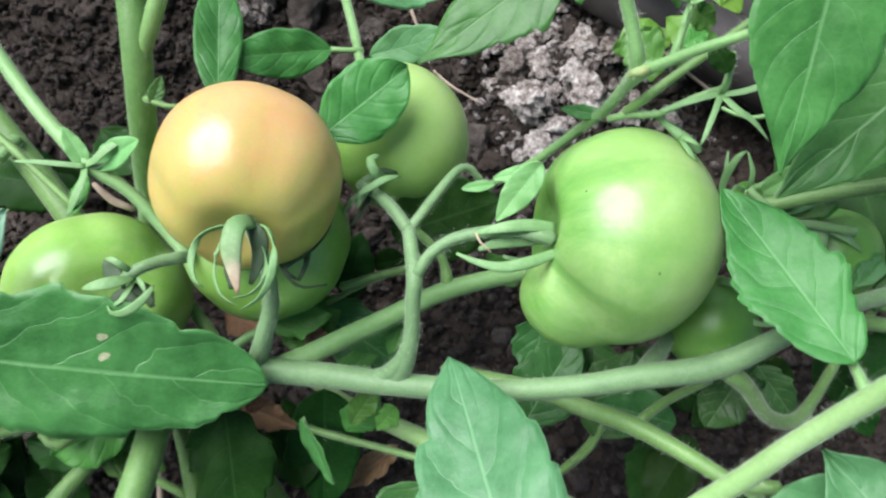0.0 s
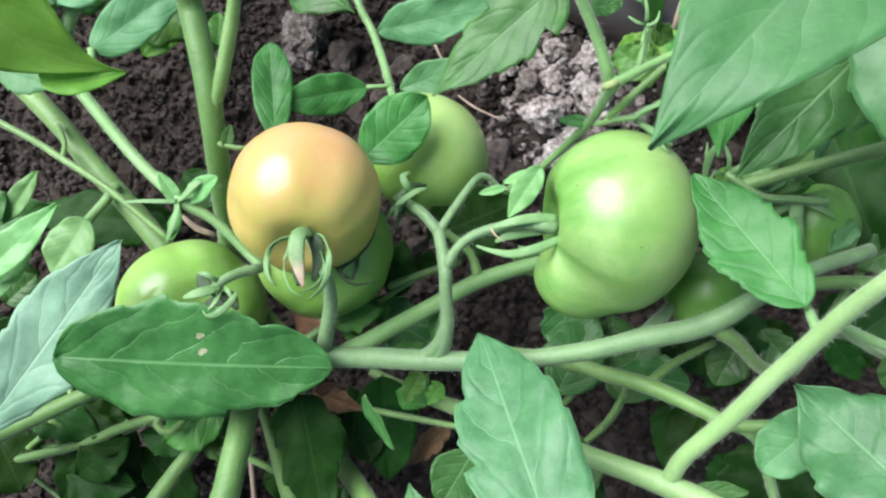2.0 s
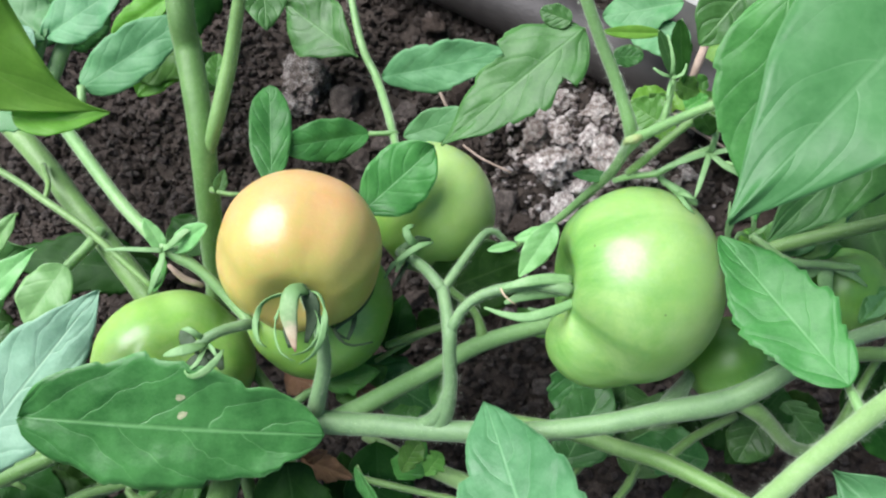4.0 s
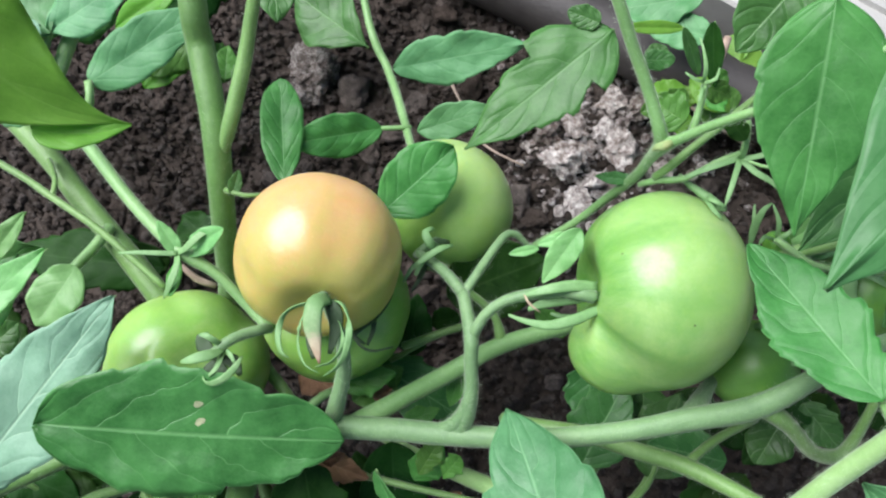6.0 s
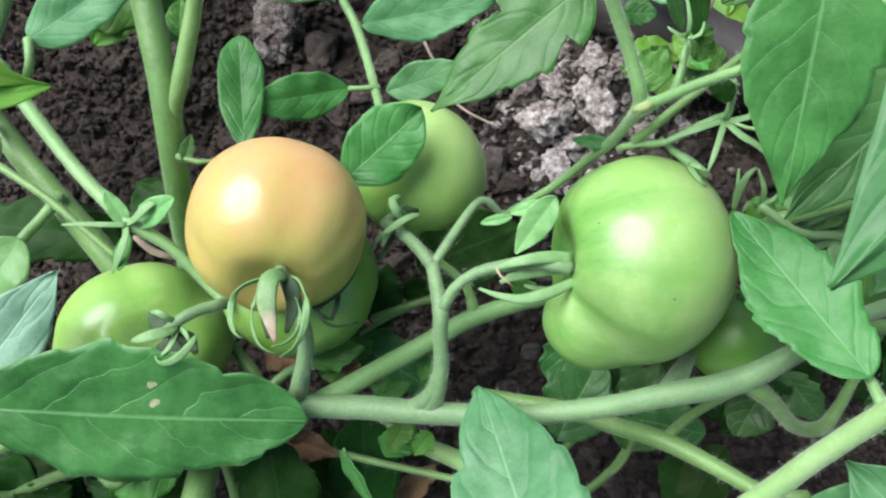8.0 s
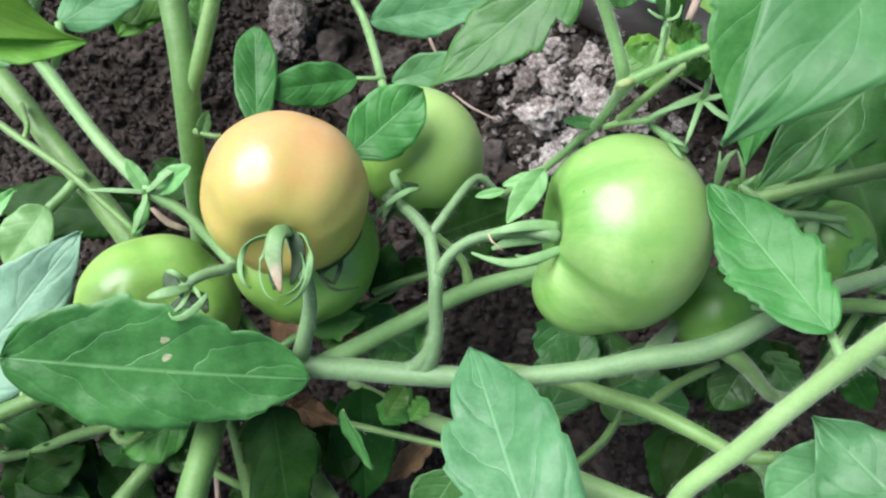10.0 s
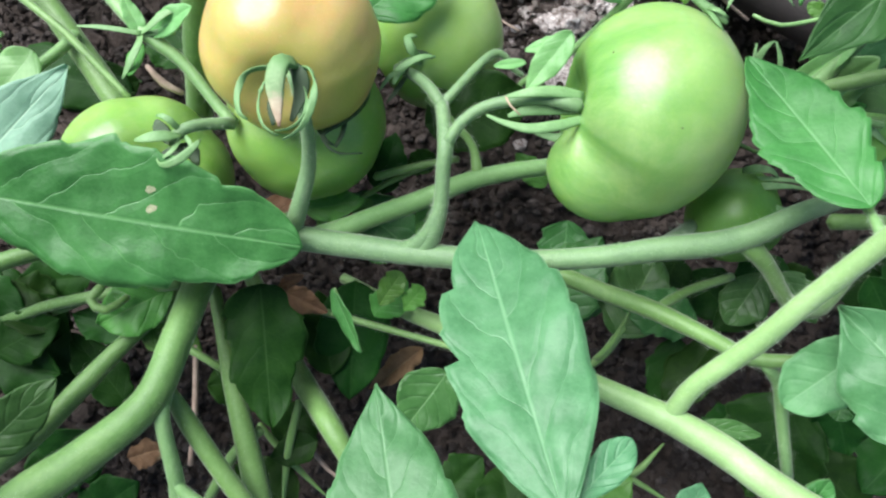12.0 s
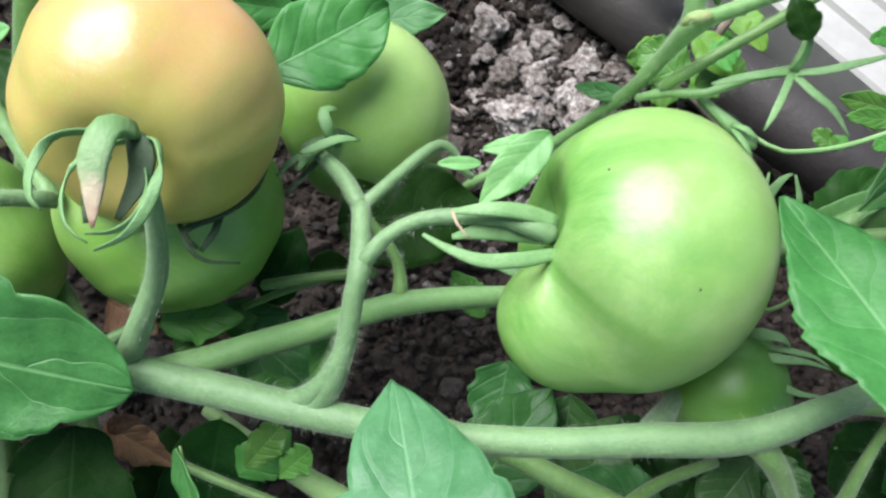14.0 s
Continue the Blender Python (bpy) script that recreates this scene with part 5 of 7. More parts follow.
sepal(big_tomato, [(0.0804, 0.1017, 0.165, 0.0017), (0.0701, 0.0966, 0.168, 0.0023), (0.0594, 0.0936, 0.17, 0.002), (0.0499, 0.0951, 0.17, 0.0012), (0.0429, 0.0976, 0.17, 0.0005)], SEPAL, flat=0.7)
sepal(big_tomato, [(0.0812, 0.1084, 0.158, 0.0018), (0.0701, 0.1071, 0.16, 0.0029), (0.0587, 0.1044, 0.162, 0.0024), (0.0511, 0.1013, 0.162, 0.0008)], SEPAL, flat=0.6)
sepal(big_tomato, [(0.0832, 0.1088, 0.15, 0.0019), (0.0753, 0.1005, 0.148, 0.0022), (0.0669, 0.101, 0.146, 0.0014), (0.0614, 0.1026, 0.146, 0.0005)], SEPAL, flat=0.6)
sepal(big_tomato, [(0.0494, 0.1061, 0.17, 0.0005), (0.0512, 0.1024, 0.171, 0.0004), (0.0557, 0.0989, 0.17, 0.0003)], SEPAL_TIP, flat=0.6)
sepal(back_tomato, [(0.0106, 0.1322, 0.14, 0.0018), (0.007, 0.1332, 0.148, 0.0022), (0.0049, 0.1383, 0.148, 0.0017), (0.0083, 0.1407, 0.146, 0.0008)], SEPAL, flat=0.6)
sepal(back_tomato, [(0.0171, 0.1339, 0.142, 0.0006), (0.0112, 0.1307, 0.146, 0.0015), (0.0039, 0.1255, 0.146, 0.0015), (0.0007, 0.1234, 0.146, 0.0005)], SEPAL, flat=0.6)
sepal(back_tomato, [(0.0056, 0.1301, 0.14, 0.0013), (0.0027, 0.1249, 0.142, 0.0015), (0.0004, 0.1192, 0.142, 0.0008)], SEPAL, flat=0.6)
stem(back_tomato, [(-0.0007, 0.1325, 0.13, 0.0021), (0.0031, 0.1358, 0.13, 0.0021), (0.0083, 0.1411, 0.125, 0.0019)], STEM_GREY, name="stalk", down=False)
sepal(under_tomato, [(-0.012, 0.1222, 0.13, 0.0009), (-0.0128, 0.1107, 0.14, 0.003), (-0.0162, 0.1018, 0.146, 0.0034), (-0.0195, 0.0959, 0.15, 0.0021), (-0.0264, 0.0931, 0.15, 0.0008)], SEPAL_SHADED, flat=0.4)
sepal(under_tomato, [(-0.017, 0.0972, 0.148, 0.0013), (-0.0219, 0.0931, 0.15, 0.0013), (-0.0242, 0.0896, 0.15, 0.001), (-0.0194, 0.0866, 0.149, 0.0006)], SEPAL_SHADED, flat=0.4)
sepal(under_tomato, [(-0.0164, 0.0983, 0.148, 0.0013), (-0.0162, 0.0926, 0.149, 0.0011), (-0.0187, 0.0862, 0.148, 0.0008)], SEPAL_SHADED, flat=0.4)
sepal(under_tomato, [(-0.0263, 0.0926, 0.15, 0.0008), (-0.0218, 0.0861, 0.149, 0.0007), (-0.0164, 0.0837, 0.148, 0.0006), (-0.0079, 0.0861, 0.144, 0.0004)], SEPAL_SHADED, flat=0.4)

# Shaded hollows of the calyxes, filled in with dark-coloured sepals.
sepal(orange_tomato, [(-0.027, 0.098, 0.2, 0.001), (-0.022, 0.093, 0.2, 0.003), (-0.021, 0.087, 0.198, 0.0026), (-0.023, 0.077, 0.197, 0.0008)], SEPAL_SHADED, flat=0.25)
sepal(orange_tomato, [(-0.029, 0.091, 0.198, 0.0008), (-0.031, 0.083, 0.197, 0.0016), (-0.029, 0.075, 0.197, 0.0008)], SEPAL_SHADED, flat=0.25)
sepal(left_tomato, [(-0.085, 0.079, 0.153, 0.0015), (-0.091, 0.084, 0.153, 0.0036), (-0.093, 0.088, 0.155, 0.0008)], SEPAL_SHADED, flat=0.25)
sepal(left_tomato, [(-0.083, 0.078, 0.152, 0.0015), (-0.077, 0.077, 0.152, 0.0033), (-0.073, 0.071, 0.152, 0.001)], SEPAL_SHADED, flat=0.25)
sepal(left_tomato, [(-0.084, 0.078, 0.152, 0.0015), (-0.087, 0.072, 0.152, 0.0035), (-0.088, 0.066, 0.152, 0.001)], SEPAL_SHADED, flat=0.25)
sepal(left_tomato, [(-0.084, 0.077, 0.152, 0.0015), (-0.081, 0.071, 0.152, 0.0033), (-0.081, 0.066, 0.152, 0.001)], SEPAL_SHADED, flat=0.25)
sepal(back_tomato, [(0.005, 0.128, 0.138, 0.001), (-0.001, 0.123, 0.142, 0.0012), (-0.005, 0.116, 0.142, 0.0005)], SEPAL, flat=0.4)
sepal(back_tomato, [(0.005, 0.127, 0.136, 0.001), (0.002, 0.119, 0.138, 0.0012), (-0.002, 0.112, 0.138, 0.0005)], SEPAL_SHADED, flat=0.4)
sepal(back_tomato, [(0.015, 0.137, 0.135, 0.001), (0.009, 0.136, 0.14, 0.0015), (0.006, 0.13, 0.14, 0.0007)], SEPAL_SHADED, flat=0.4)

BIG_CLODS = [(-0.104, 0.301, 0.021)]
DARK_CLODS = [(-0.027, 0.278, 0.012), (-0.071, 0.286, 0.015), (-0.075, 0.259, 0.011), (-0.037, 0.21, 0.009), (0.017, 0.287, 0.01), (-0.166, 0.288, 0.009),
              (-0.056, 0.241, 0.01), (0.047, 0.203, 0.012), (0.06, 0.189, 0.01), (0.06, 0.06, 0.009), (0.075, 0.085, 0.008)]
PALE_CLODS = [(0.118, 0.237, 0.017), (0.077, 0.227, 0.014), (0.089, 0.203, 0.012), (0.067, 0.246, 0.0095), (0.11, 0.27, 0.0098), (0.128, 0.263, 0.011),
              (0.099, 0.216, 0.009), (0.087, 0.256, 0.0105), (0.135, 0.282, 0.009), (0.113, 0.193, 0.008), (0.075, 0.267, 0.0085), (0.144, 0.224, 0.0085),
              (0.055, 0.282, 0.0120), (0.073, 0.282, 0.0074), (0.087, 0.279, 0.0100), (0.069, 0.252, 0.0097), (0.080, 0.231, 0.0126), (0.106, 0.250, 0.0084), (0.113, 0.272, 0.0093), (0.095, 0.294, 0.0089), (0.057, 0.260, 0.0065)]

# ---- ground ----
def soil_height(x, y):
    """The bed: nearly level, lower between the stems, mounded at the back, lumpy."""
    far = max(0.0, math.hypot(x, y - 0.1) - 0.5)
    z = -0.028 + 0.1 * max(-0.25, min(0.25, y - 0.1)) + 0.02 * math.exp(-((x - 0.09) ** 2 + (y - 0.25) ** 2) / 0.008)
    lump = noise.fractal(Vector((x, y, 0.3)) * 14, 1.0, 2.0, 4)
    fine = noise.fractal(Vector((x, y, 1.7)) * 60, 0.9, 2.0, 4)
    return z + (0.012 * lump + 0.007 * fine) / (1 + far * 3)


def soil_sheet():
    fine = [i * 0.004 for i in range(-110, 111)]
    out = [0.44 * 1.28 ** k for k in range(1, 26)]
    xs = [-v for v in out[::-1]] + fine + out
    n = len(xs)
    vs = [(x, y + 0.12, soil_height(x, y + 0.12)) for y in xs for x in xs]
    fs = [(i * n + j, i * n + j + 1, (i + 1) * n + j + 1, (i + 1) * n + j) for i in range(n - 1) for j in range(n - 1)]
    me = bpy.data.meshes.new("ground")
    me.from_pydata(vs, [], fs)
    me.materials.append(SOIL)
    me.shade_smooth()
    return tagged(new("ground", me), "dark crumbly garden soil of a plant bed", "soil", kind="structure")


ground = soil_sheet()


def clod_mesh(seed, rough=0.35, sub=2, knobs=0.0):
    bm = bmesh.new()
    bmesh.ops.create_icosphere(bm, subdivisions=sub, radius=1.0)
    rng = random.Random(seed)
    off = Vector((rng.uniform(0, 50), rng.uniform(0, 50), rng.uniform(0, 50)))
    squash = Vector((rng.uniform(0.8, 1.2), rng.uniform(0.8, 1.2), rng.uniform(0.55, 0.85)))
    cuts = []
    for _ in range(11):
        n = Vector((rng.gauss(0, 1), rng.gauss(0, 1), rng.gauss(0, 1))).normalized()
        cuts.append((n, rng.uniform(0.62, 0.95)))
    for v in bm.verts:
        d = v.co.normalized()
        k = sum(max(0.0, n.dot(d) / h) ** 9 for n, h in cuts) ** (-1 / 9) if any(n.dot(d) > 0.2 for n, h in cuts) else 1.1
        k = min(k, 1.15) * (1 + rough * noise.fractal(d * 2.2 + off, 0.8, 2.2, 5))
        k *= 1 + knobs * (0.45 - noise.voronoi(d * 2.1 + off)[0][0]) + 0.55 * knobs * (0.45 - noise.voronoi(d * 5.2 + off)[0][0])
        v.co = Vector((d.x * squash.x, d.y * squash.y, d.z * squash.z)) * k
    me = bpy.data.meshes.new("clod")
    bm.to_mesh(me)
    bm.free()
    return me


clods_dark = [clod_mesh(i, 0.22, 3, 0.2) for i in range(10)]
clods_pale = [clod_mesh(40 + i, 0.3, 4, 0.3) for i in range(8)]
clods_crust = [clod_mesh(80, 0.3, 5, 0.3)]
for me in clods_dark:
    me.materials.append(CLOD)
for me in clods_pale:
    me.materials.append(GRIT)
for me in clods_crust:
    me.materials.append(CRUST)


def lay_clod(mesh, x, y, r, rng, sink=0.42):
    ob = new("clod", mesh)
    ob.parent = ground
    ob.matrix_basis = pose(x, y, soil_height(x, y) + r * sink, rng.uniform(-30, 30), rng.uniform(-30, 30), rng.uniform(0, 360)) @ Matrix.Scale(r, 4)
    return ob


def lay_clods():
    rng = random.Random(5)
    for x, y, r in PALE_CLODS:
        lay_clod(rng.choice(clods_pale), x, y, r * 0.86, rng, 0.75)
    for _ in range(80):
        x, y = rng.gauss(0.098, 0.04), rng.gauss(0.25, 0.042)
        lay_clod(rng.choice(clods_pale), x, y, rng.choice((0.0022, 0.003, 0.0035, 0.0045, 0.0055)), rng)
    for x, y, r in DARK_CLODS:
        lay_clod(rng.choice(clods_dark), x, y, r, rng, 0.4)
    for _ in range(150):
        x, y = rng.uniform(-0.25, 0.26), rng.uniform(-0.08, 0.42)
        lay_clod(rng.choice(clods_dark), x, y, rng.choice((0.004, 0.005, 0.006, 0.008, 0.01)), rng)
    for k, (x, y, r) in enumerate(BIG_CLODS):
        lay_clod(clods_crust[k], x, y, r, rng, 0.3)


def crumbs(name, label, material, count, least, most, place, seed=11):
    """The loose crumb of the bed, far too many to count."""
    rng = random.Random(seed)
    vs, fs, src = [], [], []
    for seed in range(6):
        bm = bmesh.new()
        bmesh.ops.create_icosphere(bm, subdivisions=1, radius=1.0)
        r2 = random.Random(seed)
        src.append(([Vector(v.co) * r2.uniform(0.55, 1.35) for v in bm.verts], [[v.index for v in f.verts] for f in bm.faces]))
        bm.free()
    for _ in range(count):
        x, y = place(rng)
        r = least + (most - least) * rng.random() ** 2.4
        m = pose(x, y, soil_height(x, y) + r * 0.4, rng.uniform(0, 360), rng.uniform(0, 360), 0) @ Matrix.Diagonal((r, r * rng.uniform(0.7, 1.2), r * 0.8, 1))
        co, fc = rng.choice(src)
        k = len(vs)
        vs.extend((m @ v)[:] for v in co)
        fs.extend([k + i for i in f] for f in fc)
    me = bpy.data.meshes.new(name)
    me.from_pydata(vs, [], fs)
    me.materials.append(material)
    ob = new(name, me)
    ob.parent = ground
    return tagged(ob, label, kind="stuff")


lay_clods()
crumbs("soil_crumbs", "loose crumbs of soil", CRUMB, 64000, 0.0007, 0.0042, lambda g: (g.uniform(-0.42, 0.35), g.uniform(-0.15, 0.5)))
crumbs("pale_grit", "pale crusted grit between the clods", GRIT_FINE, 1300, 0.0009, 0.0045, lambda g: (g.gauss(0.098, 0.042), g.gauss(0.25, 0.045)), 23)


# ---- bed edge ----
PIPE_A, PIPE_B = (-0.9875, 0.9394, 0.03), (1.1837, -0.309, 0.03)
BOARD_A, BOARD_B = (0.2082, 0.2986, 0.05), (0.2597, 0.2627, 0.05)


def pipe():
    a, b = Vector(PIPE_A), Vector(PIPE_B)
    bm = bmesh.new()
    pts = [(*(a.lerp(b, k / 12) + Vector((0, 0, 0.003 * math.sin(k * 2.1)))), 0.021) for k in range(13)]
    tube(bm, pts, 28, 0.03, 0.015)
    return tagged(part("pipe", bm, PIPE), "dark grey plastic pipe lying along the bed edge", "pipe")


def board():
    """A white ribbed board along the edge of the bed."""
    a, b = Vector(BOARD_A), Vector(BOARD_B)
    d = (b - a).normalized()
    s = Vector((-d.y, d.x, 0)).normalized()
    if s.y < 0:
        s = -s
    a, b = a - d * 1.2, b + d * 1.2
    prof = [(0, -0.06), (0, -0.002), (0.002, 0)]
    for k in range(6):
        w = 0.004 + k * 0.022
        prof += [(w + 0.017, 0), (w + 0.019, -0.003), (w + 0.0205, -0.003), (w + 0.022, 0)]
    prof += [(0.14, 0), (0.14, -0.06)]
    bm = bmesh.new()
    rows = [[bm.verts.new(p + s * x + Vector((0, 0, z))) for x, z in prof] for p in (a, b)]
    n = len(prof)
    for i in range(n):
        bm.faces.new((rows[0][i], rows[1][i], rows[1][(i + 1) % n], rows[0][(i + 1) % n]))
    bm.faces.new(rows[0][::-1])
    bm.faces.new(rows[1])
    bmesh.ops.recalc_face_normals(bm, faces=bm.faces)
    return tagged(part("board", bm, BOARD, smooth=False), "white ribbed plastic board edging the bed", "board")


pipe()
board()


# ---- small things ----
flower = thing("flower_stub", "withered tomato flower stub with spread sepals on a shoot", "flower")
sepal(flower, [(-0.106, 0.1243, 0.158, 0.0015), (-0.1003, 0.1249, 0.163, 0.0016), (-0.0955, 0.1288, 0.165, 0.0018), (-0.0915, 0.132, 0.165, 0.0014), (-0.0871, 0.1335, 0.163, 0.0004)], SEPAL, flat=0.25)
sepal(flower, [(-0.1054, 0.1236, 0.159, 0.0012), (-0.1135, 0.1229, 0.162, 0.0012), (-0.1218, 0.1228, 0.163, 0.001), (-0.1311, 0.1224, 0.163, 0.0004)], SEPAL, flat=0.3)
sepal(flower, [(-0.1061, 0.1233, 0.158, 0.0014), (-0.1036, 0.1175, 0.162, 0.0016), (-0.1052, 0.1107, 0.162, 0.0018), (-0.1074, 0.1062, 0.16, 0.0013), (-0.1096, 0.103, 0.158, 0.0004)], SEPAL, flat=0.25)
sepal(flower, [(-0.1054, 0.1238, 0.158, 0.0012), (-0.0995, 0.124, 0.16, 0.0013), (-0.0951, 0.1263, 0.158, 0.0011), (-0.0928, 0.1267, 0.155, 0.0004)], SEPAL, flat=0.25)
leaf(flower, (-0.105, 0.123, 0.157), (-0.114, 0.137, 0.165), (0.1982, -0.0899, 0.976), 0.0068, LEAF_BRIGHT, fold=0.3, belly=0.45, pinch=0.7, teeth=2, bite=0.02, crumple=0.02, name='bract', rib=0)
leaf(flower, (-0.103, 0.124, 0.157), (-0.082, 0.133, 0.168), (0.181, -0.0902, 0.9793), 0.0101, LEAF_BRIGHT, fold=0.35, belly=0.5, pinch=0.6, teeth=2, bite=0.02, crumple=0.02, name='bract', rib=0)
leaf(flower, (-0.106, 0.121, 0.156), (-0.106, 0.104, 0.16), (0.1945, -0.068, 0.9785), 0.0057, LEAF_YELLOW, fold=0.3, belly=0.5, pinch=0.6, teeth=2, bite=0.02, crumple=0.02, name='bract', rib=0)
stem(low_plant, [(-0.122, 0.1269, 0.12, 0.0011), (-0.1151, 0.1211, 0.115, 0.0019), (-0.107, 0.1188, 0.11, 0.0014)], STRAW, name="dead_stalk", down=False)
leaf(low_plant, (-0.1162, 0.1433, 0.09), (-0.1407, 0.1628, 0.09), (0.0452, 0.0568, 0.9974), 0.0273, LEAF_SHADED, fold=0.12, teeth=5, bite=0.1)
leaf(vine, (-0.0871, 0.1544, 0.15), (-0.0833, 0.1651, 0.155), (0.3175, -0.4888, 0.8126), 0.0056, LEAF, fold=0.3, teeth=2, bite=0.05, name='leaflet')
stem(vine, [(-0.091, 0.157, 0.15, 0.0013), (-0.0811, 0.1544, 0.15, 0.0011), (-0.0728, 0.1557, 0.148, 0.0009)], STEM, name="leaf_stalk")
litter = thing("dead_leaf", "curled brown dead leaf lying on the soil", "dead leaf", "dead leaves")
leaf(litter, (-0.0556, 0.0341, 0.075), (-0.0287, 0.025, 0.07), (0.1576, -0.0743, 0.9847), 0.0133, LEAF_DRY, fold=0.5, wave=0.25, teeth=4, bite=0.25)
litter = thing("dead_leaf", "crumpled brown dead leaf on the soil between stems", "dead leaf", "dead leaves")
leaf(litter, (0.0175, 0.0163, 0.02), (-0.0099, -0.0094, 0.01), (-0.0966, -0.2699, 0.958), 0.0150, LEAF_DRY, fold=0.5, wave=0.25, teeth=4, bite=0.25)
litter = thing("dead_leaf", "small reddish dead leaf on the soil", "dead leaf", "dead leaves")
leaf(litter, (-0.1482, -0.0671, 0), (-0.1257, -0.0575, 0), (0.0297, -0.0697, 0.9971), 0.0168, LEAF_DRY, fold=0.4, wave=0.2, teeth=4, bite=0.2)
litter = thing("dead_leaf", "orange-brown dead leaf curl", "dead leaf", "dead leaves")
leaf(litter, (-0.0491, 0.0332, 0.09), (-0.0359, 0.0381, 0.1), (-0.5267, -0.2455, 0.8138), 0.0061, LEAF_DRY, fold=0.6, wave=0.2, teeth=2, bite=0.1)
leaf(low_plant, (-0.0364, 0.064, 0.085), (-0.0118, 0.0822, 0.08), (0.2147, -0.0218, 0.9764), 0.0203, LEAF_YELLOW, fold=0.2, wave=0.15, teeth=4, bite=0.2, label='yellowing leaf')
leaf(low_plant, (-0.0271, 0.0697, 0.09), (-0.0156, 0.0657, 0.085), (0.3651, -0.1092, 0.9245), 0.0074, LEAF_DRY, fold=0.3, wave=0.15, teeth=3, bite=0.2)
leaf(low_plant, (-0.0286, 0.0856, 0.07), (0.0201, 0.0575, 0.06), (0.1588, -0.075, 0.9845), 0.0303, LEAF, fold=0.14, teeth=5, bite=0.1)
leaf(low_plant, (0.0213, 0.0854, 0.1), (0.0144, 0.063, 0.09), (-0.0384, -0.3963, 0.9173), 0.0117, LEAF_YELLOW, fold=0.2, teeth=3, bite=0.05, label='yellow leaf with dark dots')
leaf(low_plant, (-0.0106, 0.0535, 0.08), (0.008, 0.062, 0.08), (0.0237, -0.052, 0.9984), 0.0104, LEAF_YELLOW, fold=0.2, teeth=3, bite=0.1)
leaf(low_plant, (-0.0711, 0.0786, 0.07), (-0.049, 0.0702, 0.07), (0.0146, 0.0382, 0.9992), 0.0181, LEAF_DRY, fold=0.2, wave=0.15, teeth=3, bite=0.2)
weed = thing("weed", "low bright green lobed seedling at the bed edge", "weed")
leaf(weed, (0.1506, 0.2487, 0.05), (0.1294, 0.256, 0.05), (-0.1588, -0.4605, 0.8734), 0.0202, LEAF_SUN, fold=0.12, teeth=2, bite=0.14, belly=0.6, pinch=0.45, wave=0.06, crumple=0.02)
leaf(weed, (0.1455, 0.2451, 0.05), (0.1481, 0.2589, 0.055), (-0.2134, -0.2991, 0.93), 0.0184, LEAF_SUN, fold=0.12, teeth=2, bite=0.14, belly=0.6, pinch=0.45, wave=0.06, crumple=0.02)
leaf(weed, (0.1534, 0.2379, 0.05), (0.14, 0.2402, 0.045), (-0.3786, -0.3908, 0.839), 0.0168, LEAF_SUN, fold=0.12, teeth=2, bite=0.14, belly=0.6, pinch=0.45, wave=0.06, crumple=0.02)
leaf(weed, (0.16, 0.2379, 0.05), (0.1672, 0.2498, 0.055), (-0.19, -0.2807, 0.9408), 0.0166, LEAF_SUN, fold=0.12, teeth=2, bite=0.14, belly=0.6, pinch=0.45, wave=0.06, crumple=0.02)
leaf(weed, (0.1833, 0.2779, 0.05), (0.1809, 0.2966, 0.05), (-0.3921, -0.0484, 0.9186), 0.0204, LEAF_SUN, fold=0.12, teeth=2, bite=0.14, belly=0.6, pinch=0.45, wave=0.06, crumple=0.02)
leaf(weed, (0.1832, 0.2761, 0.05), (0.1952, 0.2853, 0.05), (0.134, -0.1758, 0.9753), 0.0169, LEAF_SUN, fold=0.12, teeth=2, bite=0.14, belly=0.6, pinch=0.45, wave=0.06, crumple=0.02)
stem(weed, [(0.1579, 0.2567, 0.03, 0.0011), (0.1647, 0.2426, 0.04, 0.001), (0.1874, 0.2324, 0.03, 0.001)], STRAW, name="runner", down=False)
stem(weed, [(0.154, 0.3375, 0.03, 0.0029), (0.1581, 0.3052, 0.03, 0.0032), (0.1635, 0.2871, 0.02, 0.0031), (0.1681, 0.2704, 0.01, 0.0026)], STRAW, name="stalk", down=False)
flower = thing("flower_stub", "green flower stub with narrow hairy sepals on the upper shoot", "flower")
sepal(flower, [(0.1139, 0.1803, 0.21, 0.0007), (0.1097, 0.18, 0.213, 0.0008), (0.1064, 0.1821, 0.214, 0.0003)], SEPAL, flat=0.3)
sepal(flower, [(0.1139, 0.1803, 0.21, 0.0007), (0.1139, 0.184, 0.214, 0.0008), (0.1128, 0.1905, 0.216, 0.0005), (0.1119, 0.1949, 0.216, 0.0003)], SEPAL, flat=0.3)
sepal(flower, [(0.1143, 0.1798, 0.21, 0.0006), (0.1175, 0.1799, 0.213, 0.0007), (0.1188, 0.1839, 0.214, 0.0003)], SEPAL, flat=0.3)
sepal(flower, [(0.1145, 0.1809, 0.208, 0.0006), (0.1127, 0.1753, 0.21, 0.0007), (0.1117, 0.1709, 0.21, 0.0003)], SEPAL, flat=0.3)
leaf(vine, (0.1174, 0.2021, 0.215), (0.1205, 0.1834, 0.2), (-0.5708, -0.5681, 0.5929), 0.0079, LEAF_SHADED, fold=0.2, teeth=3, bite=0.08, name='leaflet')
leaf(vine, (0.118, 0.1834, 0.2), (0.1281, 0.1818, 0.195), (0.2638, -0.6298, 0.7306), 0.0093, LEAF_YELLOW, fold=0.2, teeth=3, bite=0.1, name='leaflet')
flower = thing("flower_stub", "star of five narrow green sepals on a flower stalk", "flower")
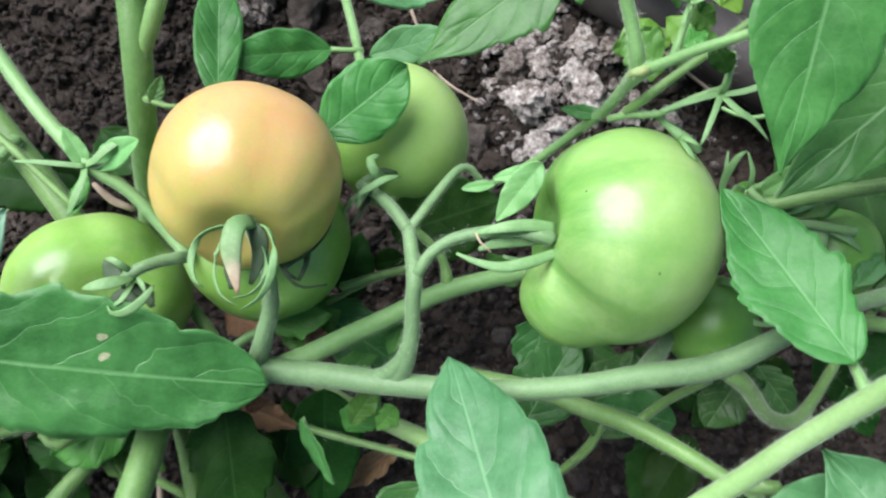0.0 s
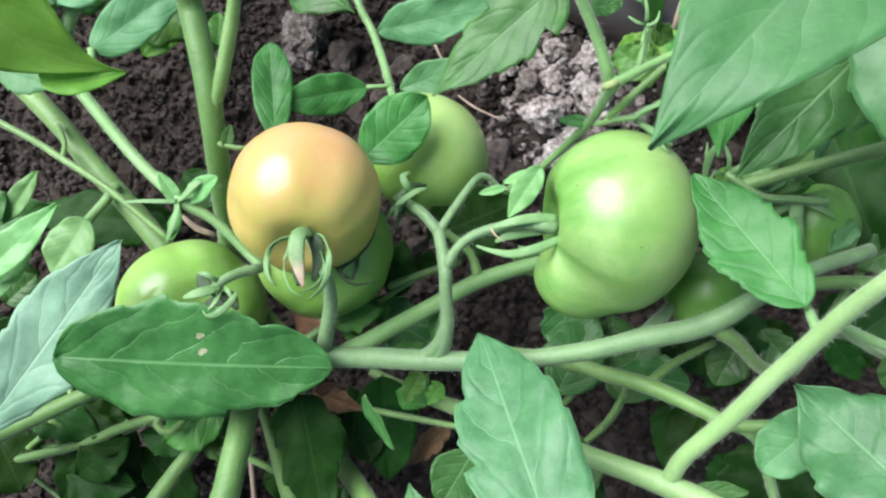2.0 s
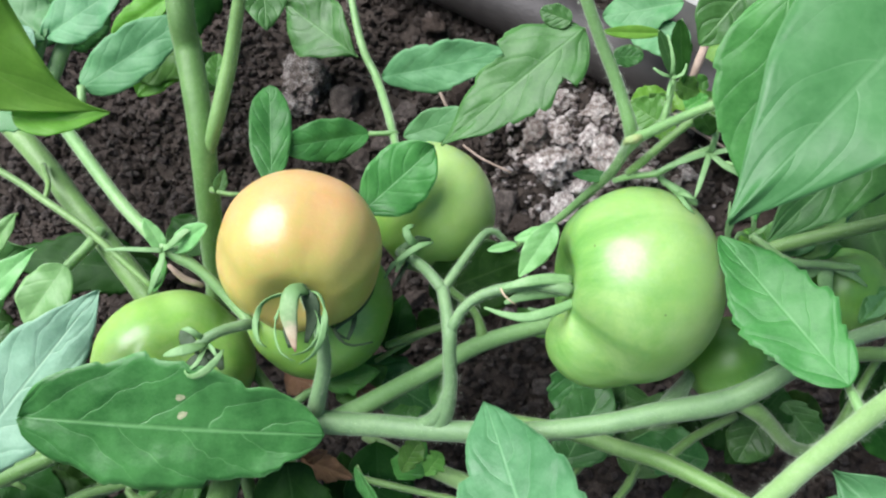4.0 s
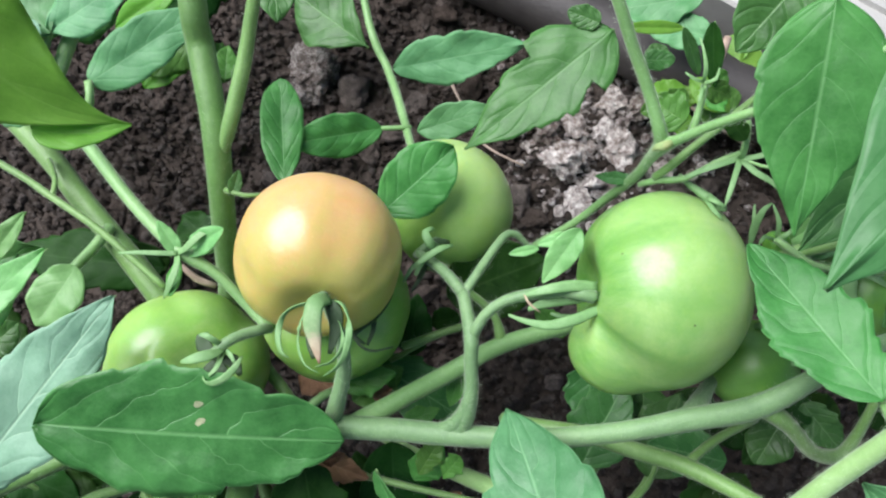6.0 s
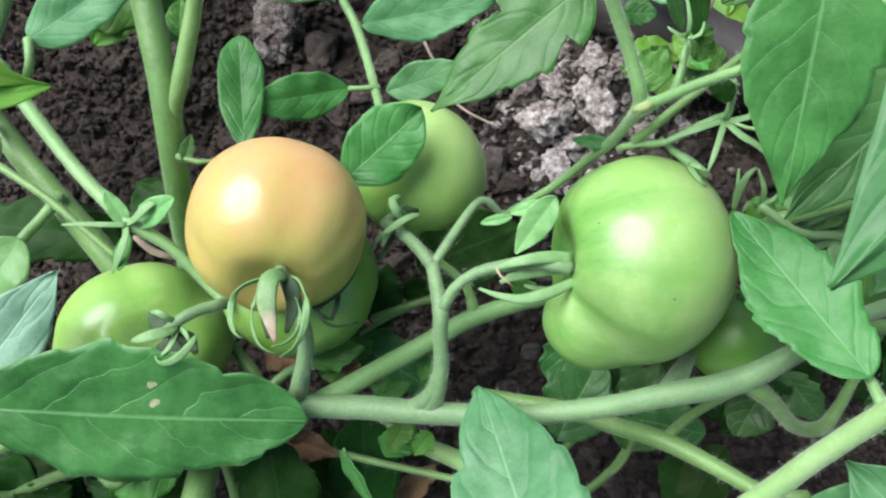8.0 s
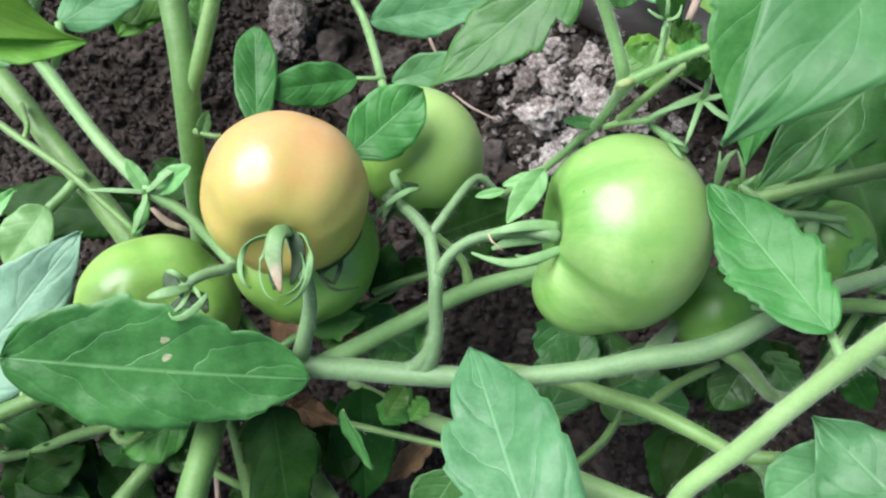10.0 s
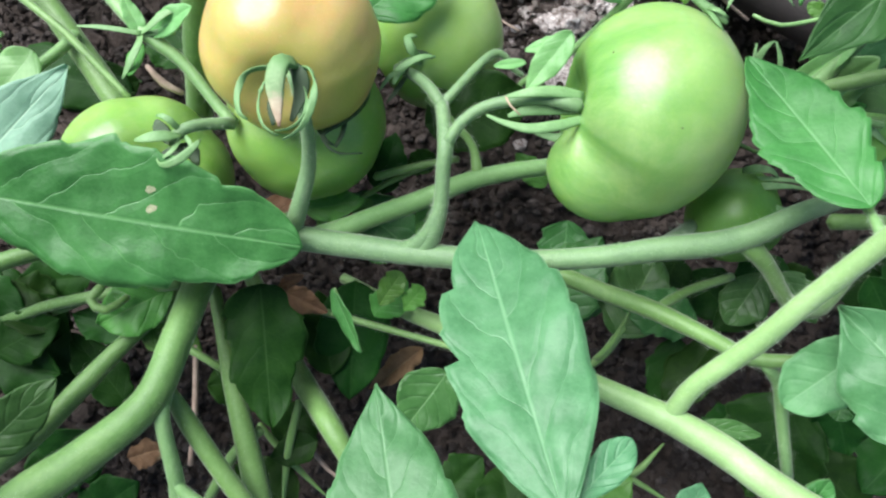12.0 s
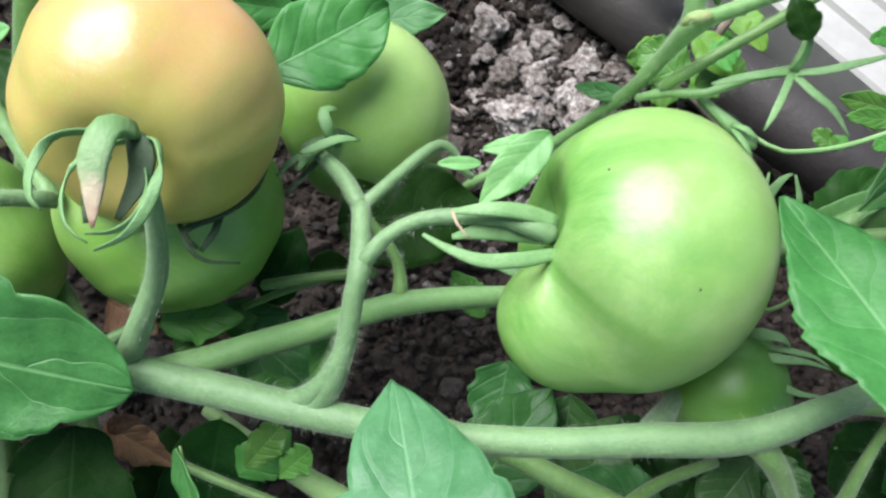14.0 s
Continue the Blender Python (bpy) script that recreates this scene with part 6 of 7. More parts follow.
sepal(flower, [(0.1318, 0.1575, 0.19, 0.0012), (0.1283, 0.1484, 0.192, 0.0011), (0.1259, 0.1418, 0.192, 0.0009), (0.1247, 0.1381, 0.19, 0.0002)], SEPAL, flat=0.25)
sepal(flower, [(0.1323, 0.1572, 0.19, 0.0012), (0.1367, 0.1513, 0.192, 0.0014), (0.1422, 0.1475, 0.192, 0.0011), (0.1483, 0.1415, 0.19, 0.0002)], SEPAL, flat=0.25)
sepal(flower, [(0.1322, 0.1576, 0.19, 0.0011), (0.1385, 0.1575, 0.194, 0.0012), (0.1465, 0.1605, 0.196, 0.0011), (0.1576, 0.1655, 0.198, 0.0002)], SEPAL, flat=0.25)
sepal(flower, [(0.1318, 0.1578, 0.19, 0.0011), (0.1322, 0.1599, 0.196, 0.001), (0.1308, 0.1639, 0.2, 0.0008), (0.1267, 0.1678, 0.204, 0.0003)], SEPAL, flat=0.25)
leaf(vine, (0.1308, 0.1612, 0.2), (0.1231, 0.1696, 0.205), (-0.324, -0.6911, 0.6461), 0.0075, LEAF_SHADED, fold=0.2, teeth=3, bite=0.08, name='leaflet')
sepal(flower, [(0.1314, 0.1578, 0.19, 0.0011), (0.1236, 0.1551, 0.19, 0.0012), (0.1169, 0.1532, 0.188, 0.0011), (0.1112, 0.1507, 0.187, 0.0005)], SEPAL, flat=0.4)
bud = thing("flower_bud", "small hairy green bud beside the large tomato", "flower bud")
stem(bud, [(0.113, 0.1575, 0.172, 0.001), (0.1169, 0.1522, 0.174, 0.0013), (0.1234, 0.1458, 0.176, 0.0021), (0.1273, 0.142, 0.177, 0.0015), (0.1291, 0.1407, 0.177, 0.0007)], SEPAL, name="bud_case")
sepal(bud, [(0.1215, 0.1456, 0.178, 0.001), (0.1246, 0.143, 0.181, 0.001), (0.1288, 0.141, 0.18, 0.0002)], SEPAL, flat=0.4)
sepal(bud, [(0.1215, 0.1448, 0.178, 0.001), (0.124, 0.1386, 0.181, 0.001), (0.1271, 0.1356, 0.18, 0.0002)], SEPAL, flat=0.4)
stem(low_plant, [(0.1659, 0.1926, 0.1, 0.0009), (0.1792, 0.1884, 0.1, 0.0011), (0.2018, 0.1953, 0.1, 0.0012), (0.2233, 0.2073, 0.1, 0.0011), (0.2439, 0.222, 0.1, 0.001)], STEM_LIGHT, name="runner", down=False)
leaf(low_plant, (0.2006, 0.1956, 0.1), (0.192, 0.2014, 0.1), (-0.3742, -0.5476, 0.7484), 0.0079, LEAF_YELLOW, fold=0.14, teeth=3, bite=0.3, pinch=0.5)
leaf(low_plant, (0.1994, 0.1948, 0.1), (0.2066, 0.2009, 0.1), (0.0488, -0.0569, 0.9972), 0.0061, LEAF_YELLOW, fold=0.14, teeth=3, bite=0.3, pinch=0.5)
leaf(low_plant, (0.2314, 0.219, 0.1), (0.2035, 0.2199, 0.1), (-0.0197, -0.6043, 0.7965), 0.0105, LEAF_YELLOW, fold=0.14, teeth=3, bite=0.3, pinch=0.5)
leaf(low_plant, (0.2313, 0.2149, 0.1), (0.2065, 0.2116, 0.1), (0.0682, -0.5186, 0.8523), 0.0085, LEAF_YELLOW, fold=0.14, teeth=3, bite=0.3, pinch=0.5)
leaf(low_plant, (0.2287, 0.2062, 0.1), (0.2176, 0.199, 0.1), (0.0915, -0.1422, 0.9856), 0.0070, LEAF_YELLOW, fold=0.14, teeth=3, bite=0.3, pinch=0.5)
leaf(low_plant, (0.2295, 0.2584, 0.1), (0.2165, 0.2521, 0.1), (0.1877, -0.3885, 0.9021), 0.0084, LEAF_YELLOW, fold=0.14, teeth=3, bite=0.3, pinch=0.5)
leaf(low_plant, (0.1434, 0.2396, 0.08), (0.1161, 0.23, 0.08), (0.1686, -0.4797, 0.8611), 0.0163, LEAF_YELLOW, fold=0.14, teeth=3, bite=0.3, pinch=0.5)
leaf(low_plant, (0.1652, 0.2528, 0.08), (0.1473, 0.2406, 0.08), (0.2137, -0.3134, 0.9253), 0.0129, LEAF_YELLOW, fold=0.14, teeth=3, bite=0.3, pinch=0.5)
leaf(low_plant, (0.1712, 0.2421, 0.08), (0.1485, 0.2245, 0.08), (0.1831, -0.2358, 0.9544), 0.0153, LEAF_YELLOW, fold=0.14, teeth=3, bite=0.3, pinch=0.5)
fruitlet = thing("tomato", "tiny set green tomato with open sepals", "tomato", "tomatoes on the vine")
fb = bmesh.new()
fruit(fb, (0.1655, 0.14, 0.13), (0, 0.5, 0.8), 0, 0.0125, 0.012, ribs=((4, 0.05, 0.2),), dimple=0.1, rows=20, cols=32)
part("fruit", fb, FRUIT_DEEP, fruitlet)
sepal(fruitlet, [(0.1637, 0.1412, 0.135, 0.001), (0.1636, 0.1468, 0.14, 0.0012), (0.161, 0.1551, 0.142, 0.0004)], SEPAL, flat=0.3)
sepal(fruitlet, [(0.1622, 0.1404, 0.135, 0.001), (0.1567, 0.1403, 0.14, 0.001), (0.154, 0.1364, 0.14, 0.0004)], SEPAL, flat=0.3)
sepal(fruitlet, [(0.1637, 0.1412, 0.135, 0.001), (0.1664, 0.1416, 0.14, 0.001), (0.169, 0.1442, 0.14, 0.0004)], SEPAL, flat=0.3)
sepal(fruitlet, [(0.1536, 0.1391, 0.13, 0.0009), (0.1547, 0.1469, 0.135, 0.0019), (0.1575, 0.1532, 0.14, 0.0012), (0.1613, 0.1563, 0.14, 0.0004)], SEPAL, flat=0.2)
sepal(fruitlet, [(0.1555, 0.1417, 0.13, 0.0006), (0.1544, 0.1495, 0.135, 0.0009), (0.155, 0.1571, 0.136, 0.0004)], SEPAL, flat=0.3)
leaf(side_vine, (0.1778, 0.1374, 0.12), (0.2015, 0.1484, 0.14), (-0.6507, 0.0222, 0.759), 0.0162, LEAF_PALE, fold=0.3, teeth=3, bite=0.05)
leaf(side_vine, (0.1923, 0.1379, 0.11), (0.2096, 0.1405, 0.12), (-0.4613, -0.2326, 0.8562), 0.0090, LEAF_YELLOW, fold=0.3, teeth=3, bite=0.1)
leaf(side_vine, (0.1934, 0.1466, 0.13), (0.2086, 0.167, 0.15), (-0.15, -0.6321, 0.7602), 0.0201, LEAF_PALE, fold=0.2, teeth=3, bite=0.05)
sepal(hidden_tomato, [(0.155, 0.1023, 0.125, 0.0013), (0.1586, 0.1017, 0.13, 0.002), (0.1642, 0.1009, 0.132, 0.0013), (0.1683, 0.0987, 0.13, 0.0004)], SEPAL, flat=0.3)
sepal(hidden_tomato, [(0.1577, 0.0951, 0.125, 0.0013), (0.1646, 0.0946, 0.13, 0.0017), (0.1741, 0.0954, 0.13, 0.0009), (0.1835, 0.095, 0.128, 0.0003)], SEPAL, flat=0.3)
sepal(hidden_tomato, [(0.1578, 0.0932, 0.125, 0.0013), (0.1632, 0.0879, 0.128, 0.0016), (0.1718, 0.0852, 0.128, 0.0011), (0.1807, 0.086, 0.126, 0.0003)], SEPAL, flat=0.3)
sepal(hidden_tomato, [(0.1585, 0.0991, 0.125, 0.0011), (0.1683, 0.098, 0.13, 0.0011), (0.176, 0.0977, 0.13, 0.0007), (0.1827, 0.0959, 0.128, 0.0003)], SEPAL, flat=0.3)
sepal(far_tomato, [(0.2014, 0.1277, 0.125, 0.0017), (0.1975, 0.1232, 0.126, 0.0036), (0.2012, 0.1118, 0.12, 0.0014), (0.2036, 0.1071, 0.115, 0.0006)], SEPAL, flat=0.3)
sepal(far_tomato, [(0.2015, 0.1291, 0.125, 0.0017), (0.2088, 0.1258, 0.126, 0.0019), (0.2177, 0.121, 0.122, 0.0006)], SEPAL, flat=0.3)
sepal(far_tomato, [(0.2015, 0.1291, 0.125, 0.0017), (0.1902, 0.1248, 0.126, 0.0019), (0.1848, 0.1178, 0.12, 0.0006)], SEPAL, flat=0.3)
leaf(side_vine, (0.2275, 0.1184, 0.12), (0.2157, 0.1059, 0.12), (-0.1179, 0.1107, 0.9868), 0.0094, LEAF_PALE, fold=0.3, teeth=2, bite=0.05)
flower = thing("flower", "half-open pale yellow tomato blossom with hairy sepals", "flower")
sepal(flower, [(0.217, 0.0256, 0.17, 0.0034), (0.2079, 0.0263, 0.176, 0.0037), (0.2008, 0.0272, 0.178, 0.0022), (0.1976, 0.0263, 0.178, 0.0007)], PETAL, flat=0.3)
sepal(flower, [(0.2162, 0.0278, 0.172, 0.0029), (0.2074, 0.0302, 0.178, 0.0031), (0.2014, 0.031, 0.18, 0.0009)], PETAL, flat=0.3)
sepal(flower, [(0.2167, 0.0234, 0.17, 0.0025), (0.2075, 0.0224, 0.176, 0.0022), (0.2026, 0.0242, 0.178, 0.0007)], PETAL, flat=0.3)
sepal(flower, [(0.2097, 0.0256, 0.172, 0.0011), (0.2011, 0.0271, 0.175, 0.0013), (0.1958, 0.0305, 0.176, 0.0011), (0.1935, 0.0331, 0.176, 0.0003)], SEPAL, flat=0.5)
sepal(flower, [(0.2032, 0.0244, 0.172, 0.0007), (0.2067, 0.0207, 0.175, 0.0011), (0.2152, 0.014, 0.175, 0.0009)], SEPAL, flat=0.5)
leaf(side_vine, (0.2107, 0.0624, 0.12), (0.2257, 0.0431, 0.11), (-0.0958, -0.5149, 0.8519), 0.0157, LEAF_SHADED, fold=0.14, teeth=3, bite=0.05)
leaf(side_vine, (0.2077, 0.0501, 0.18), (0.2146, 0.0328, 0.17), (-0.2968, -0.5638, 0.7708), 0.0125, LEAF, fold=0.14, teeth=3, bite=0.04)
leaf(side_vine, (0.1882, 0.0604, 0.07), (0.1658, 0.0403, 0.06), (-0.328, -0.1022, 0.9391), 0.0207, LEAF_SHADED, fold=0.12, teeth=3, bite=0.05)
leaf(side_vine, (0.183, -0.0337, 0.13), (0.188, -0.0219, 0.135), (-0.4885, -0.1589, 0.8579), 0.0100, LEAF, fold=0.14, teeth=2, bite=0.04)
leaf(low_plant, (0.0741, -0.0616, 0.07), (0.0659, -0.0373, 0.06), (-0.1079, 0.3468, 0.9317), 0.0302, LEAF_SHADED, fold=0.14, teeth=4, bite=0.06)
leaf(low_plant, (0.1071, -0.0556, 0.08), (0.1246, -0.0286, 0.07), (0.0067, 0.3443, 0.9389), 0.0239, LEAF_YELLOW, fold=0.14, teeth=4, bite=0.06)
leaf(side_vine, (0.2096, 0.0078, 0.1), (0.2074, 0.0014, 0.1), (-0.3568, 0.1259, 0.9257), 0.0099, LEAF, fold=0.1, teeth=2, bite=0.03, name='leaflet')
straw = thing("straw", "thin dry stalk lying on the soil", "straw", "straws on the bed")
stem(straw, [(-0.0002, 0.2911, 0.005, 0.0012), (0.0062, 0.2758, 0.008, 0.0011), (0.012, 0.2665, 0.006, 0.0009)], STRAW, name="stalk", down=False)
straw = thing("straw", "thin dry stalk lying on the soil", "straw", "straws on the bed")
stem(straw, [(0.0193, 0.2463, 0.006, 0.0009), (0.0316, 0.2355, 0.008, 0.0009), (0.0521, 0.2257, 0.006, 0.0007)], STRAW, name="stalk", down=False)
straw = thing("straw", "thin dry stalk lying on the soil", "straw", "straws on the bed")
stem(straw, [(0.0785, 0.3025, 0.02, 0.001), (0.0932, 0.3029, 0.02, 0.001), (0.1059, 0.307, 0.02, 0.0008)], STRAW, name="stalk", down=False)
spot((-0.089, 0.0586, 0.145), (-0.0841, 0.0607, 0.145), spotted_leaf)
spot((-0.0889, 0.051, 0.145), (-0.0844, 0.053, 0.145), spotted_leaf)
# Undergrowth fill; most blades carry their shade in the base colour.
leaf(low_plant, (-0.1751, 0.0151, 0.06), (-0.2156, -0.0358, 0.05), (0.2416, -0.3688, 0.8976), 0.0514, LEAF_SHADED, fold=0.16, teeth=5, bite=0.12, wave=0.1)
leaf(low_plant, (-0.2376, 0.0331, 0.05), (-0.1841, -0.0072, 0.05), (0.2391, 0.317, 0.9178), 0.0316, LEAF_SHADED, fold=0.16, teeth=5, bite=0.12, wave=0.1)
leaf(low_plant, (-0.2765, 0.1152, 0.06), (-0.2369, 0.082, 0.06), (0.2287, 0.273, 0.9344), 0.0289, LEAF_SHADED, fold=0.16, teeth=5, bite=0.12, wave=0.1)
leaf(low_plant, (-0.136, -0.0339, 0.04), (-0.1702, -0.0004, 0.05), (0.4096, 0.1486, 0.9001), 0.0242, LEAF_SHADED, fold=0.16, teeth=5, bite=0.12, wave=0.1)
leaf(low_plant, (-0.2706, 0.0533, 0.07), (-0.2361, 0.074, 0.07), (0.218, -0.3638, 0.9056), 0.0313, LEAF_SHADED, fold=0.16, teeth=5, bite=0.12, wave=0.1)
leaf(low_plant, (-0.2297, -0.0253, 0.07), (-0.257, 0.013, 0.07), (0.4582, 0.3263, 0.8268), 0.0403, LEAF_SHADED, fold=0.16, teeth=5, bite=0.12, wave=0.1)
leaf(low_plant, (-0.1664, 0.0314, 0.05), (-0.2076, 0.0232, 0.05), (0.0447, -0.2237, 0.9736), 0.0283, LEAF_SHADED, fold=0.16, teeth=5, bite=0.12, wave=0.1)
leaf(low_plant, (-0.2094, -0.0159, 0.06), (-0.1648, -0.0222, 0.06), (0.0154, 0.1092, 0.9939), 0.0330, LEAF_SHADED, fold=0.16, teeth=5, bite=0.12, wave=0.1)
leaf(low_plant, (-0.1578, -0.0512, 0.03), (-0.184, -0.0913, 0.03), (0.3174, -0.2074, 0.9253), 0.0376, LEAF_SHADED, fold=0.16, teeth=5, bite=0.12, wave=0.1)
leaf(low_plant, (-0.0521, -0.0428, 0.04), (-0.0338, -0.0225, 0.04), (0.1225, -0.1097, 0.9864), 0.0304, LEAF_SHADED, fold=0.16, teeth=5, bite=0.12, wave=0.1)
leaf(low_plant, (-0.0368, -0.0756, 0.04), (-0.0711, -0.0572, 0.04), (0.1199, 0.2239, 0.9672), 0.0329, LEAF_SHADED, fold=0.16, teeth=5, bite=0.12, wave=0.1)
leaf(low_plant, (-0.0284, -0.0393, 0.05), (-0.0505, -0.0509, 0.05), (0.0225, -0.0429, 0.9988), 0.0176, LEAF_SHADED, fold=0.16, teeth=5, bite=0.12, wave=0.1)
leaf(low_plant, (-0.158, -0.101, 0.02), (-0.1307, -0.0759, 0.02), (0.1365, -0.1483, 0.9795), 0.0317, LEAF_SHADED, fold=0.16, teeth=5, bite=0.12, wave=0.1)
leaf(low_plant, (0.0396, -0.0582, 0.05), (0.0571, -0.0363, 0.05), (-0.0239, 0.0191, 0.9995), 0.0259, LEAF_SHADED, fold=0.16, teeth=5, bite=0.12, wave=0.1)
leaf(low_plant, (0.0866, -0.0358, 0.04), (0.1076, -0.0098, 0.04), (-0.0687, 0.0556, 0.9961), 0.0326, LEAF_SHADED, fold=0.16, teeth=5, bite=0.12, wave=0.1)
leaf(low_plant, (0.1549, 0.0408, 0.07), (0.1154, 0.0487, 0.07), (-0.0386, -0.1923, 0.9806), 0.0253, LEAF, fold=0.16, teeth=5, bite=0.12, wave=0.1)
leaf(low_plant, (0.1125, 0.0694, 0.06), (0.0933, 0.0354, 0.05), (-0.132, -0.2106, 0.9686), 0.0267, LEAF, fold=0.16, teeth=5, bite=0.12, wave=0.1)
leaf(low_plant, (0.1492, 0.079, 0.05), (0.1342, 0.0405, 0.05), (-0.1198, 0.0467, 0.9917), 0.0299, LEAF_SHADED, fold=0.16, teeth=5, bite=0.12, wave=0.1)
leaf(low_plant, (0.2157, 0.0611, 0.06), (0.1899, 0.0757, 0.06), (-0.1761, -0.3123, 0.9335), 0.0231, LEAF_SHADED, fold=0.16, teeth=5, bite=0.12, wave=0.1)
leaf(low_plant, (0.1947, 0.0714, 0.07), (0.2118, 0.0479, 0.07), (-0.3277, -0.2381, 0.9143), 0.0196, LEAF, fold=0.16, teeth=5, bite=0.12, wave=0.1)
leaf(low_plant, (0.2594, 0.0953, 0.05), (0.234, 0.0709, 0.05), (-0.1075, 0.1121, 0.9879), 0.0267, LEAF_SHADED, fold=0.16, teeth=5, bite=0.12, wave=0.1)
leaf(low_plant, (0.2116, 0.0119, 0.09), (0.2217, -0.0123, 0.08), (-0.285, -0.4655, 0.8379), 0.0258, LEAF_SHADED, fold=0.16, teeth=5, bite=0.12, wave=0.1)
leaf(low_plant, (0.2491, -0.0414, 0.04), (0.2206, -0.012, 0.04), (-0.2055, -0.1992, 0.9582), 0.0345, LEAF_SHADED, fold=0.16, teeth=5, bite=0.12, wave=0.1)
leaf(low_plant, (0.2708, 0.0008, 0.05), (0.2441, -0.03, 0.05), (-0.2791, 0.2421, 0.9293), 0.0336, LEAF_SHADED, fold=0.16, teeth=5, bite=0.12, wave=0.1)
leaf(low_plant, (0.2712, 0.0888, 0.08), (0.2417, 0.0658, 0.07), (-0.3142, -0.01, 0.9493), 0.0333, LEAF_SHADED, fold=0.16, teeth=5, bite=0.12, wave=0.1)
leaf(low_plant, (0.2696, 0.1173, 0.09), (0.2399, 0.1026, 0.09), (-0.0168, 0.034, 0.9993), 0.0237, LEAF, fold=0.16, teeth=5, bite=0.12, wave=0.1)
leaf(low_plant, (0.1956, 0.0783, 0.07), (0.1753, 0.0541, 0.06), (-0.3153, -0.1246, 0.9408), 0.0252, LEAF_SHADED, fold=0.16, teeth=5, bite=0.12, wave=0.1)
leaf(low_plant, (0.1515, 0.0353, 0.05), (0.1447, -0.0062, 0.04), (-0.2265, -0.193, 0.9547), 0.0228, LEAF_SHADED, fold=0.16, teeth=5, bite=0.12, wave=0.1)
leaf(low_plant, (0.1723, -0.0258, 0.05), (0.1928, 0.0053, 0.06), (-0.3692, -0.055, 0.9277), 0.0404, LEAF_SHADED, fold=0.16, teeth=5, bite=0.12, wave=0.1)
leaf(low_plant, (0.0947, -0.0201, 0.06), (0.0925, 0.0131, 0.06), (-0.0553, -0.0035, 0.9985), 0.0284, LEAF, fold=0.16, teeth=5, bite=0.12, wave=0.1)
leaf(low_plant, (-0.0903, -0.0187, 0.05), (-0.0557, -0.0094, 0.04), (0.2539, 0.0906, 0.963), 0.0305, LEAF_SHADED, fold=0.16, teeth=5, bite=0.12, wave=0.1)
leaf(low_plant, (-0.0257, -0.0048, 0.05), (-0.0409, 0.0376, 0.05), (0.2174, 0.0777, 0.973), 0.0303, LEAF_SHADED, fold=0.16, teeth=5, bite=0.12, wave=0.1)
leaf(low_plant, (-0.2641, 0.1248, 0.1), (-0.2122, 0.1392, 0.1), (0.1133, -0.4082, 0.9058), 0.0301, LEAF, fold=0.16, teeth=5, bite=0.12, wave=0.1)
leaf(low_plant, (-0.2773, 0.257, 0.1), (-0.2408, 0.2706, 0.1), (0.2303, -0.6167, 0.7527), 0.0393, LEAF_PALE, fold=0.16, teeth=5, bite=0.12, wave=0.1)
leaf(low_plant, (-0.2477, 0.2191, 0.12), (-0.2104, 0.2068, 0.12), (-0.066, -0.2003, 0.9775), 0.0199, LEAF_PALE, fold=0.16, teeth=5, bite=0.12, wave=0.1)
leaf(low_plant, (-0.1403, 0.2489, 0.08), (-0.135, 0.2763, 0.08), (0.5164, -0.1008, 0.8504), 0.0254, LEAF_SHADED, fold=0.16, teeth=5, bite=0.12, wave=0.1)
leaf(low_plant, (0.1931, 0.1538, 0.1), (0.2212, 0.19, 0.1), (-0.1449, 0.1124, 0.983), 0.0249, LEAF_SHADED, fold=0.16, teeth=5, bite=0.12, wave=0.1)
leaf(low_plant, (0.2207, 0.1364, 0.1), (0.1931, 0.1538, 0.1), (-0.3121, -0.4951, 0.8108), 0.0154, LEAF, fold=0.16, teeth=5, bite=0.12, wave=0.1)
leaf(low_plant, (-0.0099, 0.0901, 0.07), (-0.0073, 0.1246, 0.07), (0.1992, -0.0153, 0.9798), 0.0205, LEAF_SHADED, fold=0.16, teeth=5, bite=0.12, wave=0.1)
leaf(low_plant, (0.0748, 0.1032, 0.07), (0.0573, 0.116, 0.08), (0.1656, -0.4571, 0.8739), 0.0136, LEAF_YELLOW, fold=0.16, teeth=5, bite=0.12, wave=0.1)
leaf(low_plant, (0.0168, 0.1126, 0.07), (-0.0019, 0.1089, 0.06), (-0.3738, -0.393, 0.8402), 0.0140, LEAF_SHADED, fold=0.16, teeth=5, bite=0.12, wave=0.1)
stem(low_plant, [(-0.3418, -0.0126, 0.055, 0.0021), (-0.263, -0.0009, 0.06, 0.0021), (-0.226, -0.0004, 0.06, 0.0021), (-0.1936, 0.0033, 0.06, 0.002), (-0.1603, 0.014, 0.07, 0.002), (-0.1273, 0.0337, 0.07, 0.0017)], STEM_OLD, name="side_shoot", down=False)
stem(low_plant, [(-0.2092, 0.0366, 0.07, 0.0017), (-0.2028, 0.0201, 0.07, 0.0017), (-0.2096, -0.0002, 0.06, 0.0017)], STEM, name="side_shoot", down=False)
stem(low_plant, [(-0.2319, 0.0162, 0.06, 0.0016), (-0.215, -0.0003, 0.06, 0.0015), (-0.2052, -0.0307, 0.05, 0.0015)], STEM, name="side_shoot", down=False)
stem(low_plant, [(-0.3354, 0.0113, 0.05, 0.0018), (-0.2663, -0.0068, 0.05, 0.0018), (-0.2341, -0.0214, 0.05, 0.0017), (-0.2099, -0.0373, 0.05, 0.0017)], STEM_LIGHT, name="side_shoot", down=False)
